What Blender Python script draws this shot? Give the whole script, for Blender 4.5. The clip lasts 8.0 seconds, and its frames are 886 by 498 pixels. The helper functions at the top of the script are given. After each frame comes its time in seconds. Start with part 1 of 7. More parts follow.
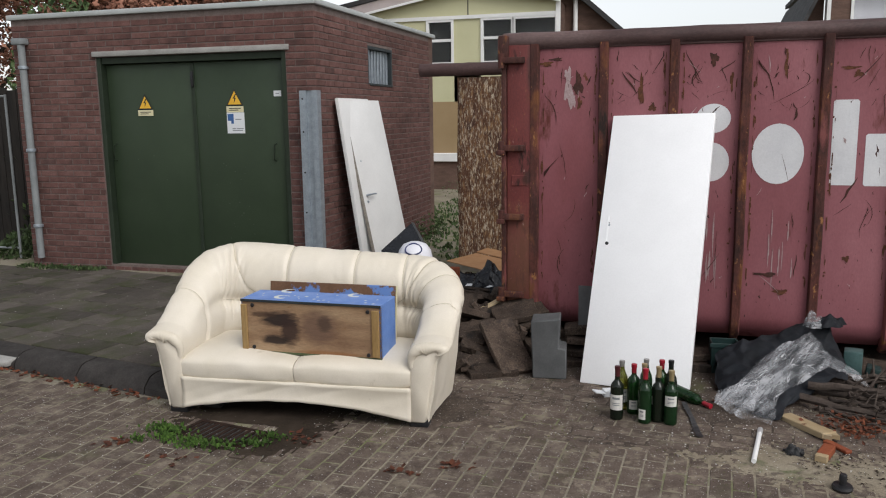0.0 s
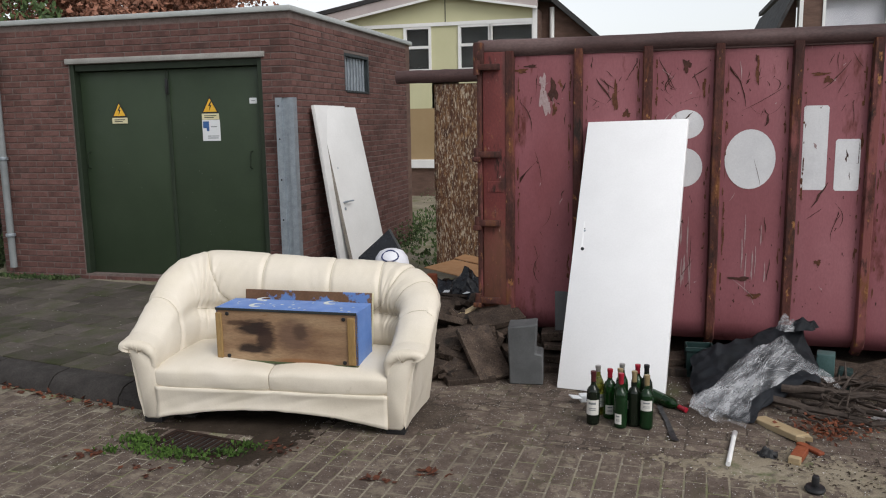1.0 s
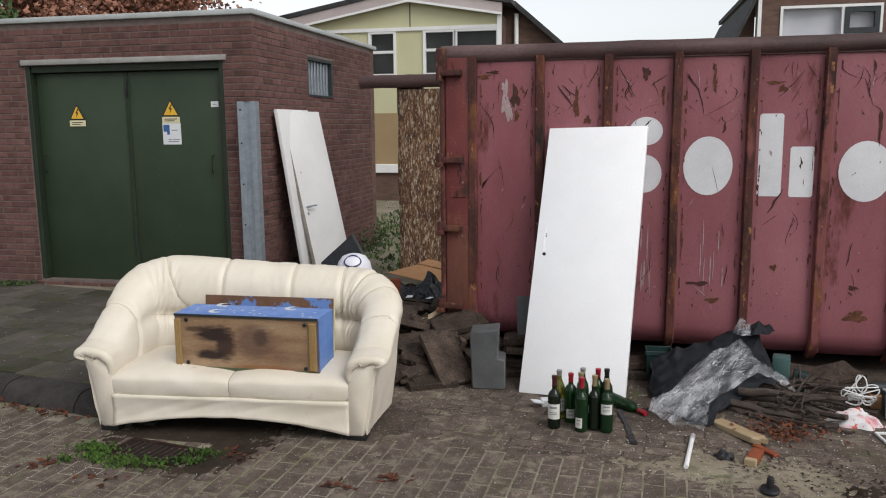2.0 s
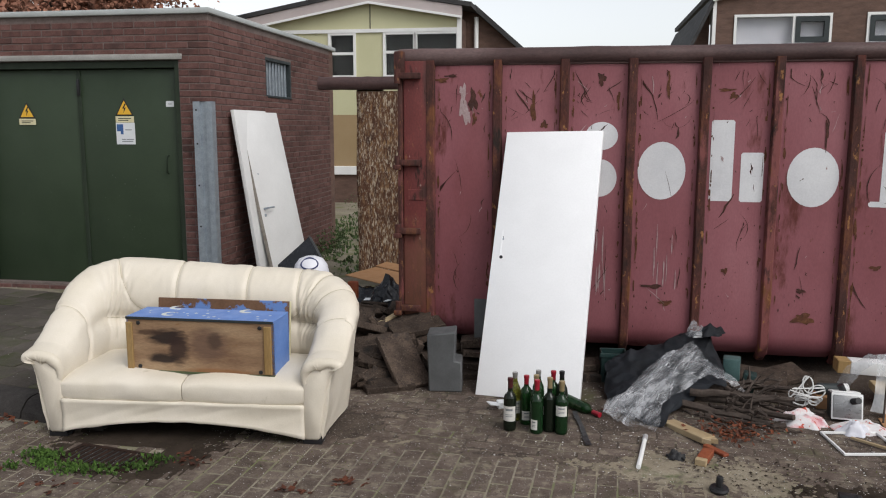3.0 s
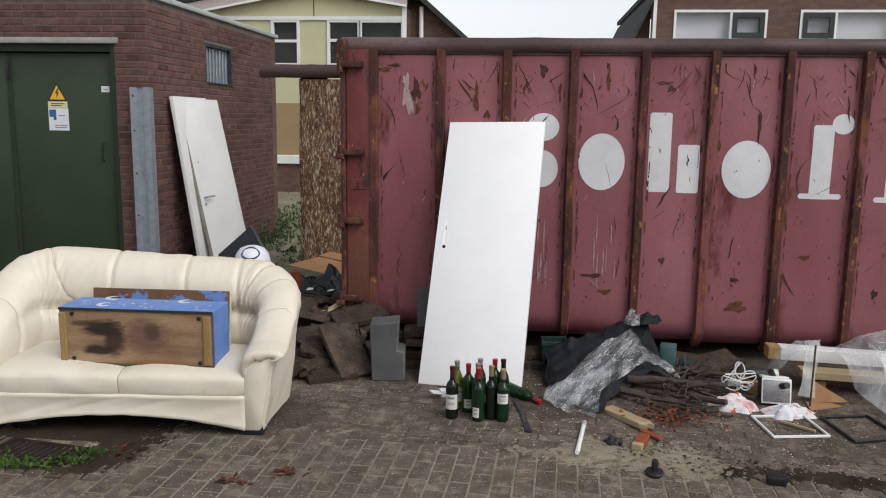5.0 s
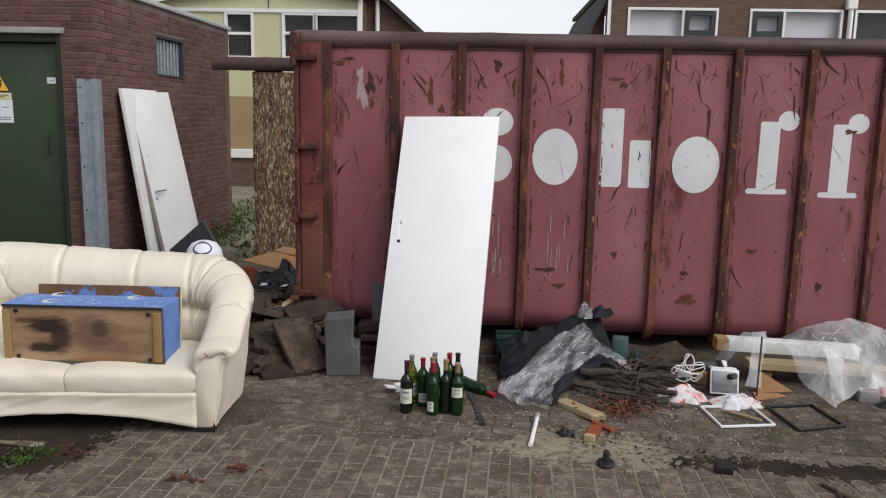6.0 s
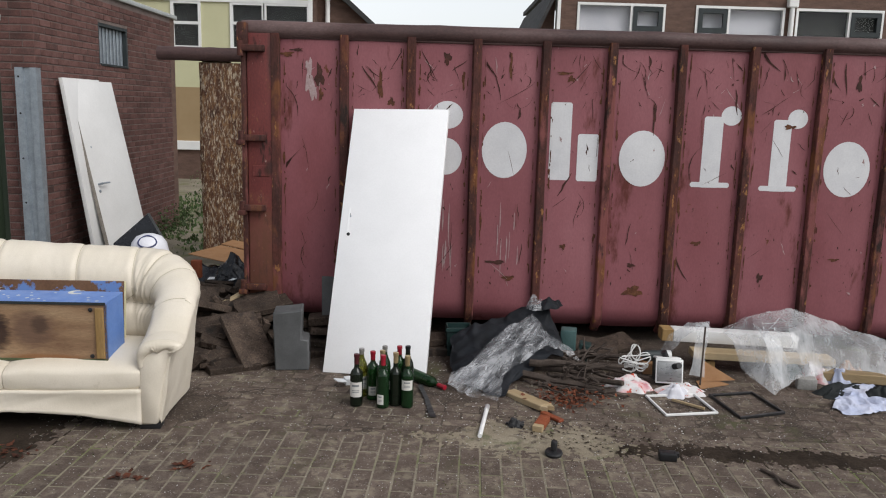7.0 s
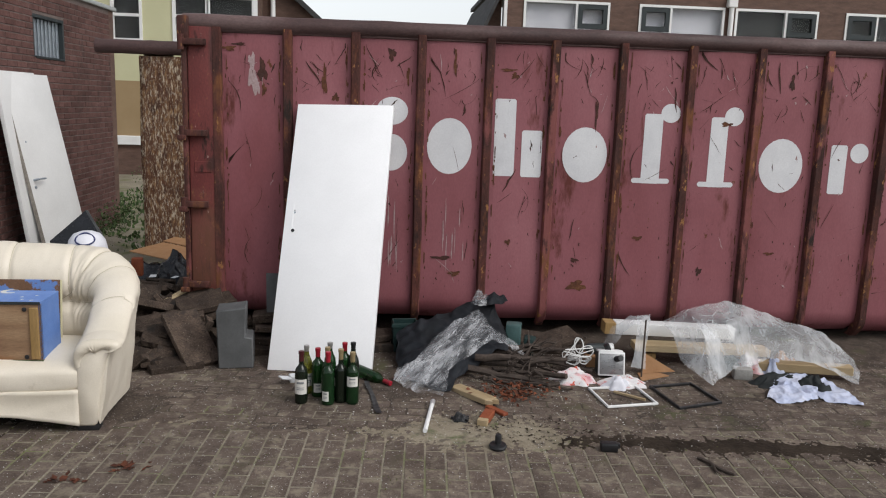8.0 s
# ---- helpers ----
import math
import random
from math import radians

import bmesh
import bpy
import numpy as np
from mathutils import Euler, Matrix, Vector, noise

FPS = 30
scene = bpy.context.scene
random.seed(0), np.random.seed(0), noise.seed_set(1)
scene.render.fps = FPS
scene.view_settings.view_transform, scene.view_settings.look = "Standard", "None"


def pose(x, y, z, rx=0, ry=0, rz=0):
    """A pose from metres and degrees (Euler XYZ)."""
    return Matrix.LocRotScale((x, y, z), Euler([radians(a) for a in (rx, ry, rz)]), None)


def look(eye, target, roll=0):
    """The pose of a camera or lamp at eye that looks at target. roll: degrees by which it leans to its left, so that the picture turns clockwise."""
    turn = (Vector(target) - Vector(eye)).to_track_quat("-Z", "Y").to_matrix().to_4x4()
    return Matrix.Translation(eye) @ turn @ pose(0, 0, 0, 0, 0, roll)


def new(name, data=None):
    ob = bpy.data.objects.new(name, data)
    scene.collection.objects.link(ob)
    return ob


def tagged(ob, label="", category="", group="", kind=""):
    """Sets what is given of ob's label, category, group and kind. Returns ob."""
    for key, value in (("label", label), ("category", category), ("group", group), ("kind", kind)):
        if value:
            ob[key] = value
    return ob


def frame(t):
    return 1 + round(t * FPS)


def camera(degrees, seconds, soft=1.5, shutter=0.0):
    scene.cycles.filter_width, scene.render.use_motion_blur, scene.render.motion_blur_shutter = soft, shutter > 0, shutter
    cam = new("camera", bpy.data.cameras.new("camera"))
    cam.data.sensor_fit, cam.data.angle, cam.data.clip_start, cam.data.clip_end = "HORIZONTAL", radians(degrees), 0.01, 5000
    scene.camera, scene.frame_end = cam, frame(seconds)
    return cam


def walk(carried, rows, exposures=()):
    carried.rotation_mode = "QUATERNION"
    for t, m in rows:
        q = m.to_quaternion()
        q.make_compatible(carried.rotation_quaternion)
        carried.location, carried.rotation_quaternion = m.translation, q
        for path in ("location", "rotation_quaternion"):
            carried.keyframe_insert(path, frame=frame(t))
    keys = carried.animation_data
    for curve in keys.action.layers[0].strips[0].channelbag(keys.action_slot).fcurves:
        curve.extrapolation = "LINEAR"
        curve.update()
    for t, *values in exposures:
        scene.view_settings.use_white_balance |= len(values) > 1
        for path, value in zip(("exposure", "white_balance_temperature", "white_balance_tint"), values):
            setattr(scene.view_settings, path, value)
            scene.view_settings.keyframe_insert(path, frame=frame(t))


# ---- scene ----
cam = camera(58.1, 8.0, soft=1.1)
PATH = [
    (0.0, pose(0.000, 0.003, 1.747, 80.46, 0.73, 16.45)),
    (0.5, pose(0.010, 0.005, 1.747, 80.68, 0.85, 15.74)),
    (1.0, pose(0.024, 0.010, 1.748, 80.90, 0.90, 14.97)),
    (1.5, pose(0.036, 0.013, 1.749, 81.07, 0.77, 13.88)),
    (1.7, pose(0.040, 0.013, 1.750, 81.13, 0.67, 13.32)),
    (2.8, pose(0.064, 0.011, 1.755, 81.34, 0.02, 10.43)),
    (3.0, pose(0.068, 0.010, 1.756, 81.36, -0.11, 9.76)),
    (3.5, pose(0.073, 0.009, 1.753, 81.37, -0.32, 8.20)),
    (4.0, pose(0.069, 0.008, 1.753, 81.19, -0.49, 6.92)),
    (4.2, pose(0.071, 0.007, 1.753, 81.03, -0.54, 6.70)),
    (5.3, pose(0.093, 0.0, 1.751, 80.66, -0.84, 5.36)),
    (5.5, pose(0.097, -0.001, 1.750, 80.63, -0.88, 4.84)),
    (6.0, pose(0.108, 0.001, 1.750, 80.38, -1.14, 2.89)),
    (6.5, pose(0.115, 0.001, 1.750, 80.15, -1.49, 1.13)),
    (7.0, pose(0.125, -0.002, 1.750, 79.96, -1.57, -0.50)),
    (7.5, pose(0.140, -0.009, 1.754, 79.84, -1.83, -2.23)),
    (8.0, pose(0.154, -0.015, 1.753, 79.77, -1.90, -4.11)),
]
walk(cam, PATH)

# ---- world and light ----
world = bpy.data.worlds.new("overcast_sky")
scene.world = world
world.use_nodes = True
wn, wl = world.node_tree.nodes, world.node_tree.links
wn.clear()
sky = wn.new("ShaderNodeTexSky")
sky.sky_type = "NISHITA"
sky.sun_disc = False
sky.sun_elevation, sky.sun_rotation = radians(46), radians(130)
sky.air_density, sky.dust_density, sky.ozone_density = 1.0, 1.5, 1.0
soften = wn.new("ShaderNodeHueSaturation")
soften.inputs["Saturation"].default_value = 0.22
back = wn.new("ShaderNodeBackground")
back.inputs["Strength"].default_value = 0.13
wout = wn.new("ShaderNodeOutputWorld")
wl.new(sky.outputs[0], soften.inputs["Color"])
wl.new(soften.outputs[0], back.inputs["Color"])
wl.new(back.outputs[0], wout.inputs[0])
sun = new("sun", bpy.data.lights.new("sun", "SUN"))
sun.data.energy, sun.data.angle, sun.data.color = 1.1, radians(35), (1.0, 0.98, 0.95)
sun.matrix_world = look((9.5, -8, 13), (0, 0, 0))
scene.view_settings.exposure = 0.48


# ---- materials ----
def mat(name, stops, scale=6.0, rough=0.7, rvar=0.15, metal=0.0, bump=0.25, fine=90.0, grain=0.25, stretch=(1, 1, 1),
        rand=0.0, spots=(), bumpdist=0.004, coat=0.0, trans=0.0, alpha=1.0, ior=1.4, stains=(), fold=None, film=None):
    """A surface: a large noise runs through the colour stops, a fine one grains and roughens it; spots: (colour, scale, from, to, stretch, roughness);
    stains: (centre, radii, colour, strength); fold: (scale, strength, distance, stretch) of larger creases; film: (least, most, scale, stretch) cover of a thin film."""
    m = bpy.data.materials.new(name)
    m.use_nodes = True
    n, l = m.node_tree.nodes, m.node_tree.links
    b = n["Principled BSDF"]
    tc, oi = n.new("ShaderNodeTexCoord"), n.new("ShaderNodeObjectInfo")
    off = n.new("ShaderNodeVectorMath"); off.operation = "MULTIPLY_ADD"
    off.inputs[1].default_value = (37, 17, 23)
    l.new(oi.outputs["Random"], off.inputs[0]); l.new(tc.outputs["Object"], off.inputs[2])

    def noise_at(sc, st, det=6.0, r=0.6):
        mp = n.new("ShaderNodeMapping"); mp.inputs["Scale"].default_value = st
        l.new(off.outputs[0], mp.inputs["Vector"])
        t = n.new("ShaderNodeTexNoise"); t.inputs["Scale"].default_value = sc
        t.inputs["Detail"].default_value, t.inputs["Roughness"].default_value = det, r
        l.new(mp.outputs[0], t.inputs["Vector"])
        return t.outputs["Fac"]

    def mix(kind, fac, a, c):
        x = n.new("ShaderNodeMix"); x.data_type, x.blend_type = "RGBA", kind
        for sock, v in ((x.inputs["Factor"], fac), (x.inputs["A"], a), (x.inputs["B"], c)):
            if isinstance(v, (int, float)):
                sock.default_value = v
            elif isinstance(v, tuple):
                sock.default_value = (*v, 1)
            else:
                l.new(v, sock)
        return x.outputs["Result"]

    def ramp(fac, pts):
        r = n.new("ShaderNodeValToRGB"); e = r.color_ramp.elements
        while len(e) < len(pts):
            e.new(0.5)
        for el, (p, c) in zip(e, pts):
            el.position, el.color = p, (*c, 1) if isinstance(c, tuple) else (c, c, c, 1)
        l.new(fac, r.inputs[0])
        return r.outputs["Color"]

    big, small = noise_at(scale, stretch), noise_at(fine, stretch, 4.0)
    k = len(stops)
    col = ramp(big, [(0.3 + 0.4 * i / max(k - 1, 1), c) for i, c in enumerate(stops)])
    col = mix("MULTIPLY", 1.0, col, ramp(small, [(0.25, 1 - grain), (0.75, 1.0)]))
    rgh = ramp(noise_at(scale * 2.3, stretch), [(0.3, max(rough - rvar, 0.03)), (0.7, min(rough + rvar, 1.0))])
    for c, sc, lo, hi, st, sr in spots:
        mask = ramp(noise_at(sc, st, 8.0, 0.65), [(lo, 0.0), (hi, 1.0)])
        col = mix("MIX", mask, col, c)
        rgh = mix("MIX", mask, rgh, (sr, sr, sr))
    for c, rad, tint, power in stains:
        mp = n.new("ShaderNodeMapping"); mp.vector_type = "TEXTURE"
        mp.inputs["Location"].default_value, mp.inputs["Scale"].default_value = c, rad
        l.new(tc.outputs["Object"], mp.inputs["Vector"])
        ln = n.new("ShaderNodeVectorMath"); ln.operation = "LENGTH"
        l.new(mp.outputs[0], ln.inputs[0])
        ad = n.new("ShaderNodeMath"); ad.operation = "MULTIPLY_ADD"; ad.inputs[1].default_value = 0.6
        l.new(noise_at(26.0, stretch, 5.0), ad.inputs[0]); l.new(ln.outputs["Value"], ad.inputs[2])
        col = mix("MIX", ramp(ad.outputs[0], [(0.66, power), (1.0, 0.0)]), col, tint)
    if rand:
        sh = n.new("ShaderNodeMapRange"); sh.inputs["To Min"].default_value, sh.inputs["To Max"].default_value = 1 - rand, 1 + rand * 0.6
        l.new(oi.outputs["Random"], sh.inputs["Value"])
        isl = n.new("ShaderNodeNewGeometry")
        s2 = n.new("ShaderNodeMapRange"); s2.inputs["To Min"].default_value, s2.inputs["To Max"].default_value = 1 - rand, 1 + rand * 0.6
        l.new(isl.outputs["Random Per Island"], s2.inputs["Value"])
        col = mix("MULTIPLY", 1.0, col, sh.outputs[0])
        col = mix("MULTIPLY", 1.0, col, s2.outputs[0])
    l.new(col, b.inputs["Base Color"]); l.new(rgh, b.inputs["Roughness"])
    bp = n.new("ShaderNodeBump"); bp.inputs["Strength"].default_value, bp.inputs["Distance"].default_value = bump, bumpdist
    l.new(small, bp.inputs["Height"]); l.new(bp.outputs[0], b.inputs["Normal"])
    if fold:
        bp2 = n.new("ShaderNodeBump"); bp2.inputs["Strength"].default_value, bp2.inputs["Distance"].default_value = fold[1], fold[2]
        l.new(noise_at(fold[0], fold[3], 3.0, 0.5), bp2.inputs["Height"]); l.new(bp.outputs[0], bp2.inputs["Normal"]); l.new(bp2.outputs[0], b.inputs["Normal"])
    if film:
        cover = ramp(noise_at(film[2], film[3], 6.0, 0.65), [(0.4, film[0]), (0.66, film[1])])
        l.new(cover, b.inputs["Alpha"])
    b.inputs["Metallic"].default_value, b.inputs["IOR"].default_value = metal, ior
    b.inputs["Coat Weight"].default_value = coat
    b.inputs["Transmission Weight"].default_value = trans
    if not film:
        b.inputs["Alpha"].default_value = alpha
    return m


BRICK = mat("brown_brick", [(0.12, 0.062, 0.054), (0.172, 0.088, 0.077), (0.225, 0.124, 0.11)], 9, 0.9, rand=0.2, grain=0.45, bump=0.6, ior=1.25,
            spots=[((0.05, 0.035, 0.032), 3.0, 0.55, 0.75, (1, 1, 1), 0.9)])
MORTAR = mat("grey_mortar", [(0.13, 0.1, 0.09), (0.21, 0.165, 0.15)], 12, 0.95, grain=0.4, bump=0.7)
PAVER = mat("worn_paver", [(0.108, 0.08, 0.066), (0.16, 0.122, 0.1), (0.212, 0.166, 0.136)], 7, 0.85, ior=1.25, rand=0.17, grain=0.5, bump=0.7, fine=140,
            spots=[((0.44, 0.41, 0.36), 85, 0.62, 0.69, (1, 1, 1), 0.7), ((0.22, 0.185, 0.14), 14, 0.51, 0.68, (1, 1, 1), 0.9), ((0.05, 0.036, 0.03), 40, 0.6, 0.7, (1, 1, 1), 0.9), ((0.085, 0.08, 0.045), 2.5, 0.58, 0.75, (1, 1, 1), 0.85)])
SAND = mat("sandy_joint_soil", [(0.2, 0.17, 0.125), (0.28, 0.245, 0.185), (0.34, 0.3, 0.23)], 1.4, 0.95, grain=0.5, bump=0.8, fine=60,
           spots=[((0.12, 0.13, 0.05), 2.4, 0.5, 0.66, (1, 1, 1), 0.95), ((0.1, 0.085, 0.068), 1.3, 0.55, 0.7, (1, 1, 1), 0.8)])
FLAG = mat("mossy_paving_flag", [(0.085, 0.073, 0.063), (0.13, 0.112, 0.097)], 4, 0.9, ior=1.25, rand=0.32, grain=0.45, bump=0.6,
           spots=[((0.052, 0.056, 0.028), 2.6, 0.47, 0.66, (1, 1, 1), 0.9), ((0.4, 0.39, 0.37), 45, 0.7, 0.75, (1, 1, 1), 0.8)])
KERB = mat("dark_kerb_concrete", [(0.042, 0.038, 0.036), (0.08, 0.072, 0.067)], 6, 0.85, ior=1.25, grain=0.5, bump=0.5, rand=0.12)
RED = mat("faded_red_container_paint", [(0.22, 0.068, 0.077), (0.275, 0.096, 0.111), (0.325, 0.127, 0.144)], 1.3, 0.55, rvar=0.12, grain=0.18, bump=0.12, stretch=(1, 1, 0.45),
          spots=[((0.11, 0.03, 0.024), 3.2, 0.6, 0.68, (1.2, 1, 0.35), 0.85), ((0.12, 0.045, 0.02), 9, 0.67, 0.7, (1, 1, 0.6), 0.9), ((0.035, 0.02, 0.018), 7, 0.7, 0.72, (1.6, 1, 0.5), 0.8),
                 ((0.38, 0.2, 0.2), 16, 0.71, 0.74, (2.2, 1, 0.25), 0.6)])
RIBRUST = mat("rusty_rib_paint", [(0.04, 0.017, 0.014), (0.085, 0.03, 0.024), (0.15, 0.048, 0.036)], 5, 0.85, grain=0.5, bump=0.7, stretch=(1, 1, 0.4),
              spots=[((0.19, 0.06, 0.056), 3.0, 0.54, 0.6, (1, 1, 0.3), 0.7), ((0.16, 0.062, 0.026), 7, 0.54, 0.64, (1, 1, 0.35), 0.9), ((0.3, 0.145, 0.055), 26, 0.6, 0.66, (1, 1, 0.45), 0.9), ((0.02, 0.012, 0.01), 9, 0.58, 0.66, (1, 1, 0.3), 0.85)])
POSTRED = mat("red_post_paint", [(0.13, 0.028, 0.026), (0.2, 0.045, 0.04)], 3, 0.6, grain=0.35, bump=0.4, stretch=(1, 1, 0.5),
              stains=[((-1.14, 5.84, 0.62), (0.3, 0.3, 0.75), (0.17, 0.072, 0.05), 0.55), ((-1.07, 5.84, 1.28), (0.09, 0.2, 0.1), (0.035, 0.016, 0.013), 0.8), ((-1.05, 5.84, 2.1), (0.07, 0.2, 0.35), (0.05, 0.02, 0.016), 0.7)],
              spots=[((0.1, 0.04, 0.02), 2.6, 0.5, 0.6, (1, 1, 0.5), 0.9), ((0.24, 0.115, 0.05), 18, 0.61, 0.68, (1, 1, 0.5), 0.9), ((0.03, 0.014, 0.012), 8, 0.58, 0.66, (1.4, 1, 0.35), 0.85), ((0.3, 0.2, 0.18), 30, 0.66, 0.7, (1, 1, 0.5), 0.7)])
RAIL = mat("dark_rusted_rail", [(0.05, 0.028, 0.027), (0.09, 0.05, 0.047), (0.16, 0.105, 0.1)], 2.5, 0.6, grain=0.4, bump=0.4, stretch=(0.5, 1, 1))
PEEL = mat("peeling_paint_over_rust", [(0.06, 0.025, 0.016), (0.125, 0.054, 0.026), (0.2, 0.1, 0.045)], 10, 0.9, grain=0.55, bump=0.9, stretch=(1.4, 1, 0.45),
           spots=[((0.25, 0.145, 0.07), 30, 0.5, 0.66, (1.4, 1, 0.35), 0.85), ((0.42, 0.35, 0.26), 40, 0.53, 0.62, (1.6, 1, 0.4), 0.7), ((0.5, 0.45, 0.38), 75, 0.58, 0.66, (1.5, 1, 0.45), 0.7), ((0.05, 0.021, 0.015), 36, 0.54, 0.7, (1.6, 1, 0.3), 0.9), ((0.07, 0.03, 0.018), 5, 0.54, 0.66, (1.5, 1, 0.4), 0.9)])
RUST = mat("brown_rust_bloom", [(0.07, 0.028, 0.018), (0.13, 0.05, 0.025), (0.19, 0.08, 0.035)], 18, 0.9, grain=0.45, bump=0.4)
SCRATCH = mat("dark_scrape", [(0.045, 0.022, 0.018), (0.1, 0.036, 0.026)], 20, 0.85, grain=0.4)
PALESCRATCH = mat("pale_scrape", [(0.36, 0.25, 0.25), (0.48, 0.37, 0.37)], 30, 0.7, grain=0.3)
SIGNWHITE = mat("weathered_white_lettering_paint", [(0.62, 0.62, 0.64), (0.72, 0.72, 0.73)], 5, 0.6, grain=0.12, bump=0.15,
                spots=[((0.25, 0.14, 0.13), 14, 0.68, 0.72, (1, 1, 0.5), 0.8)])
WHITE = mat("white_door_paint", [(0.83, 0.83, 0.84), (0.88, 0.88, 0.89)], 3, 0.4, rvar=0.08, grain=0.05, bump=0.08)
DOOREDGE = mat("dark_door_edge", [(0.2, 0.17, 0.14), (0.34, 0.31, 0.27)], 18, 0.7, grain=0.3)
OLDWHITE = mat("soiled_white_door", [(0.64, 0.635, 0.625), (0.73, 0.725, 0.715)], 2.4, 0.5, grain=0.1, bump=0.1)
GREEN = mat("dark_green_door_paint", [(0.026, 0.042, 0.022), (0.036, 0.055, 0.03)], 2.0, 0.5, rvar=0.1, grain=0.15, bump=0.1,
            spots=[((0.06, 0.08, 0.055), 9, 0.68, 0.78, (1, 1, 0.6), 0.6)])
# the door green darkened: shade on frame, handles and strip put into colour
DARKGREEN = mat("green_door_paint_in_shade", [(0.016, 0.026, 0.015), (0.024, 0.036, 0.02)], 5, 0.6, grain=0.2)
CONCRETE = mat("pale_concrete", [(0.3, 0.29, 0.27), (0.42, 0.41, 0.39)], 7, 0.9, grain=0.35, bump=0.5)
COPING = mat("grey_roof_edge_metal", [(0.34, 0.36, 0.355), (0.44, 0.46, 0.455)], 3, 0.5, grain=0.12, bump=0.1)
ZINC = mat("galvanised_steel", [(0.3, 0.34, 0.38), (0.42, 0.47, 0.52)], 14, 0.45, grain=0.2, metal=0.55, bump=0.1)
PIPE = mat("grey_drainpipe_plastic", [(0.17, 0.185, 0.19), (0.25, 0.265, 0.27)], 6, 0.5, grain=0.15)
LEATHER = mat("cream_leather", [(0.66, 0.595, 0.485), (0.735, 0.67, 0.57)], 3.2, 0.42, rvar=0.1, grain=0.1, bump=0.25, fine=160, bumpdist=0.002,
              fold=(6, 0.3, 0.02, (1, 1, 0.7)), spots=[((0.45, 0.4, 0.3), 8, 0.66, 0.82, (1, 1, 1), 0.6), ((0.3, 0.26, 0.2), 45, 0.72, 0.76, (1, 1, 1), 0.7)])
PIPING = mat("seam_with_crease_shade", [(0.42, 0.37, 0.26), (0.52, 0.46, 0.33)], 14, 0.6, grain=0.2)
BLACK = mat("black_plastic", [(0.012, 0.012, 0.013), (0.022, 0.022, 0.024)], 12, 0.45, grain=0.2, bump=0.15)
BLUE = mat("blue_crate_paint", [(0.1, 0.2, 0.5), (0.14, 0.26, 0.58)], 4, 0.45, grain=0.12, bump=0.15)
STARS = mat("cream_painted_star", [(0.6, 0.62, 0.62), (0.7, 0.7, 0.6)], 12, 0.6, grain=0.15)
PLY = mat("burnt_plywood", [(0.19, 0.105, 0.06), (0.32, 0.2, 0.115), (0.43, 0.3, 0.18)], 4, 0.7, grain=0.3, stretch=(0.5, 1, 2.2), bump=0.3,
          stains=[((0.05, 0, 0.18), (0.2, 1, 0.18), (0.12, 0.07, 0.05), 0.7), ((-0.2, 0, 0.21), (0.2, 1, 0.085), (0.02, 0.012, 0.01), 0.97), ((-0.13, 0, 0.15), (0.11, 1, 0.17), (0.03, 0.015, 0.012), 0.9), ((-0.22, 0, 0.085), (0.16, 1, 0.055), (0.02, 0.012, 0.01), 0.95), ((-0.3, 0, 0.235), (0.14, 1, 0.03), (0.05, 0.025, 0.015), 0.8), ((0.09, 0, 0.2), (0.08, 1, 0.09), (0.06, 0.035, 0.025), 0.75), ((0.1, 0, 0.02), (0.35, 1, 0.03), (0.22, 0.09, 0.03), 0.7)],
          spots=[((0.2, 0.09, 0.03), 6, 0.62, 0.75, (0.7, 1, 1.8), 0.7)])
PINE = mat("yellowed_pine", [(0.28, 0.17, 0.06), (0.4, 0.26, 0.11)], 8, 0.65, grain=0.3, stretch=(1, 1, 0.25), spots=[((0.09, 0.05, 0.02), 14, 0.64, 0.7, (1, 1, 0.6), 0.8)])
ASPHALT = mat("tarred_slab", [(0.06, 0.045, 0.036), (0.115, 0.084, 0.066), (0.175, 0.128, 0.1)], 9, 0.85, ior=1.25, grain=0.6, bump=0.9, bumpdist=0.01, rand=0.38,
              spots=[((0.4, 0.36, 0.31), 110, 0.62, 0.68, (1, 1, 1), 0.8), ((0.03, 0.024, 0.02), 55, 0.58, 0.66, (1, 1, 1), 0.9), ((0.035, 0.03, 0.027), 4, 0.56, 0.66, (1, 1, 1), 0.85)])
GREYPLASTIC = mat("dull_grey_block", [(0.07, 0.072, 0.074), (0.11, 0.113, 0.115)], 5, 0.7, grain=0.2, bump=0.2)
IRON = mat("rusty_cast_iron", [(0.018, 0.011, 0.009), (0.042, 0.022, 0.015)], 14, 0.85, ior=1.25, grain=0.5, bump=0.6)
DULLMOSS = mat("dull_yellow_moss", [(0.07, 0.08, 0.022), (0.13, 0.14, 0.04)], 20, 0.95, grain=0.4, rand=0.3)
MOSS = mat("bright_moss", [(0.04, 0.09, 0.014), (0.1, 0.19, 0.03)], 20, 0.95, grain=0.5, rand=0.3)
LEAF = mat("rust_brown_dead_leaf", [(0.1, 0.03, 0.016), (0.22, 0.066, 0.027)], 10, 0.8, grain=0.3, rand=0.45)
YPANEL = mat("pale_yellow_cladding", [(0.5, 0.485, 0.3), (0.56, 0.545, 0.35)], 1.0, 0.7, grain=0.06, bump=0.05)
TANPANEL = mat("tan_infill_panel", [(0.3, 0.21, 0.11), (0.35, 0.25, 0.14)], 1.2, 0.7, grain=0.08)
FARWHITE = mat("white_window_timber", [(0.72, 0.72, 0.71), (0.8, 0.8, 0.79)], 3, 0.5, grain=0.06)
FASCIA = mat("pinkish_grey_fascia", [(0.42, 0.36, 0.35), (0.5, 0.44, 0.43)], 2, 0.7, grain=0.1)
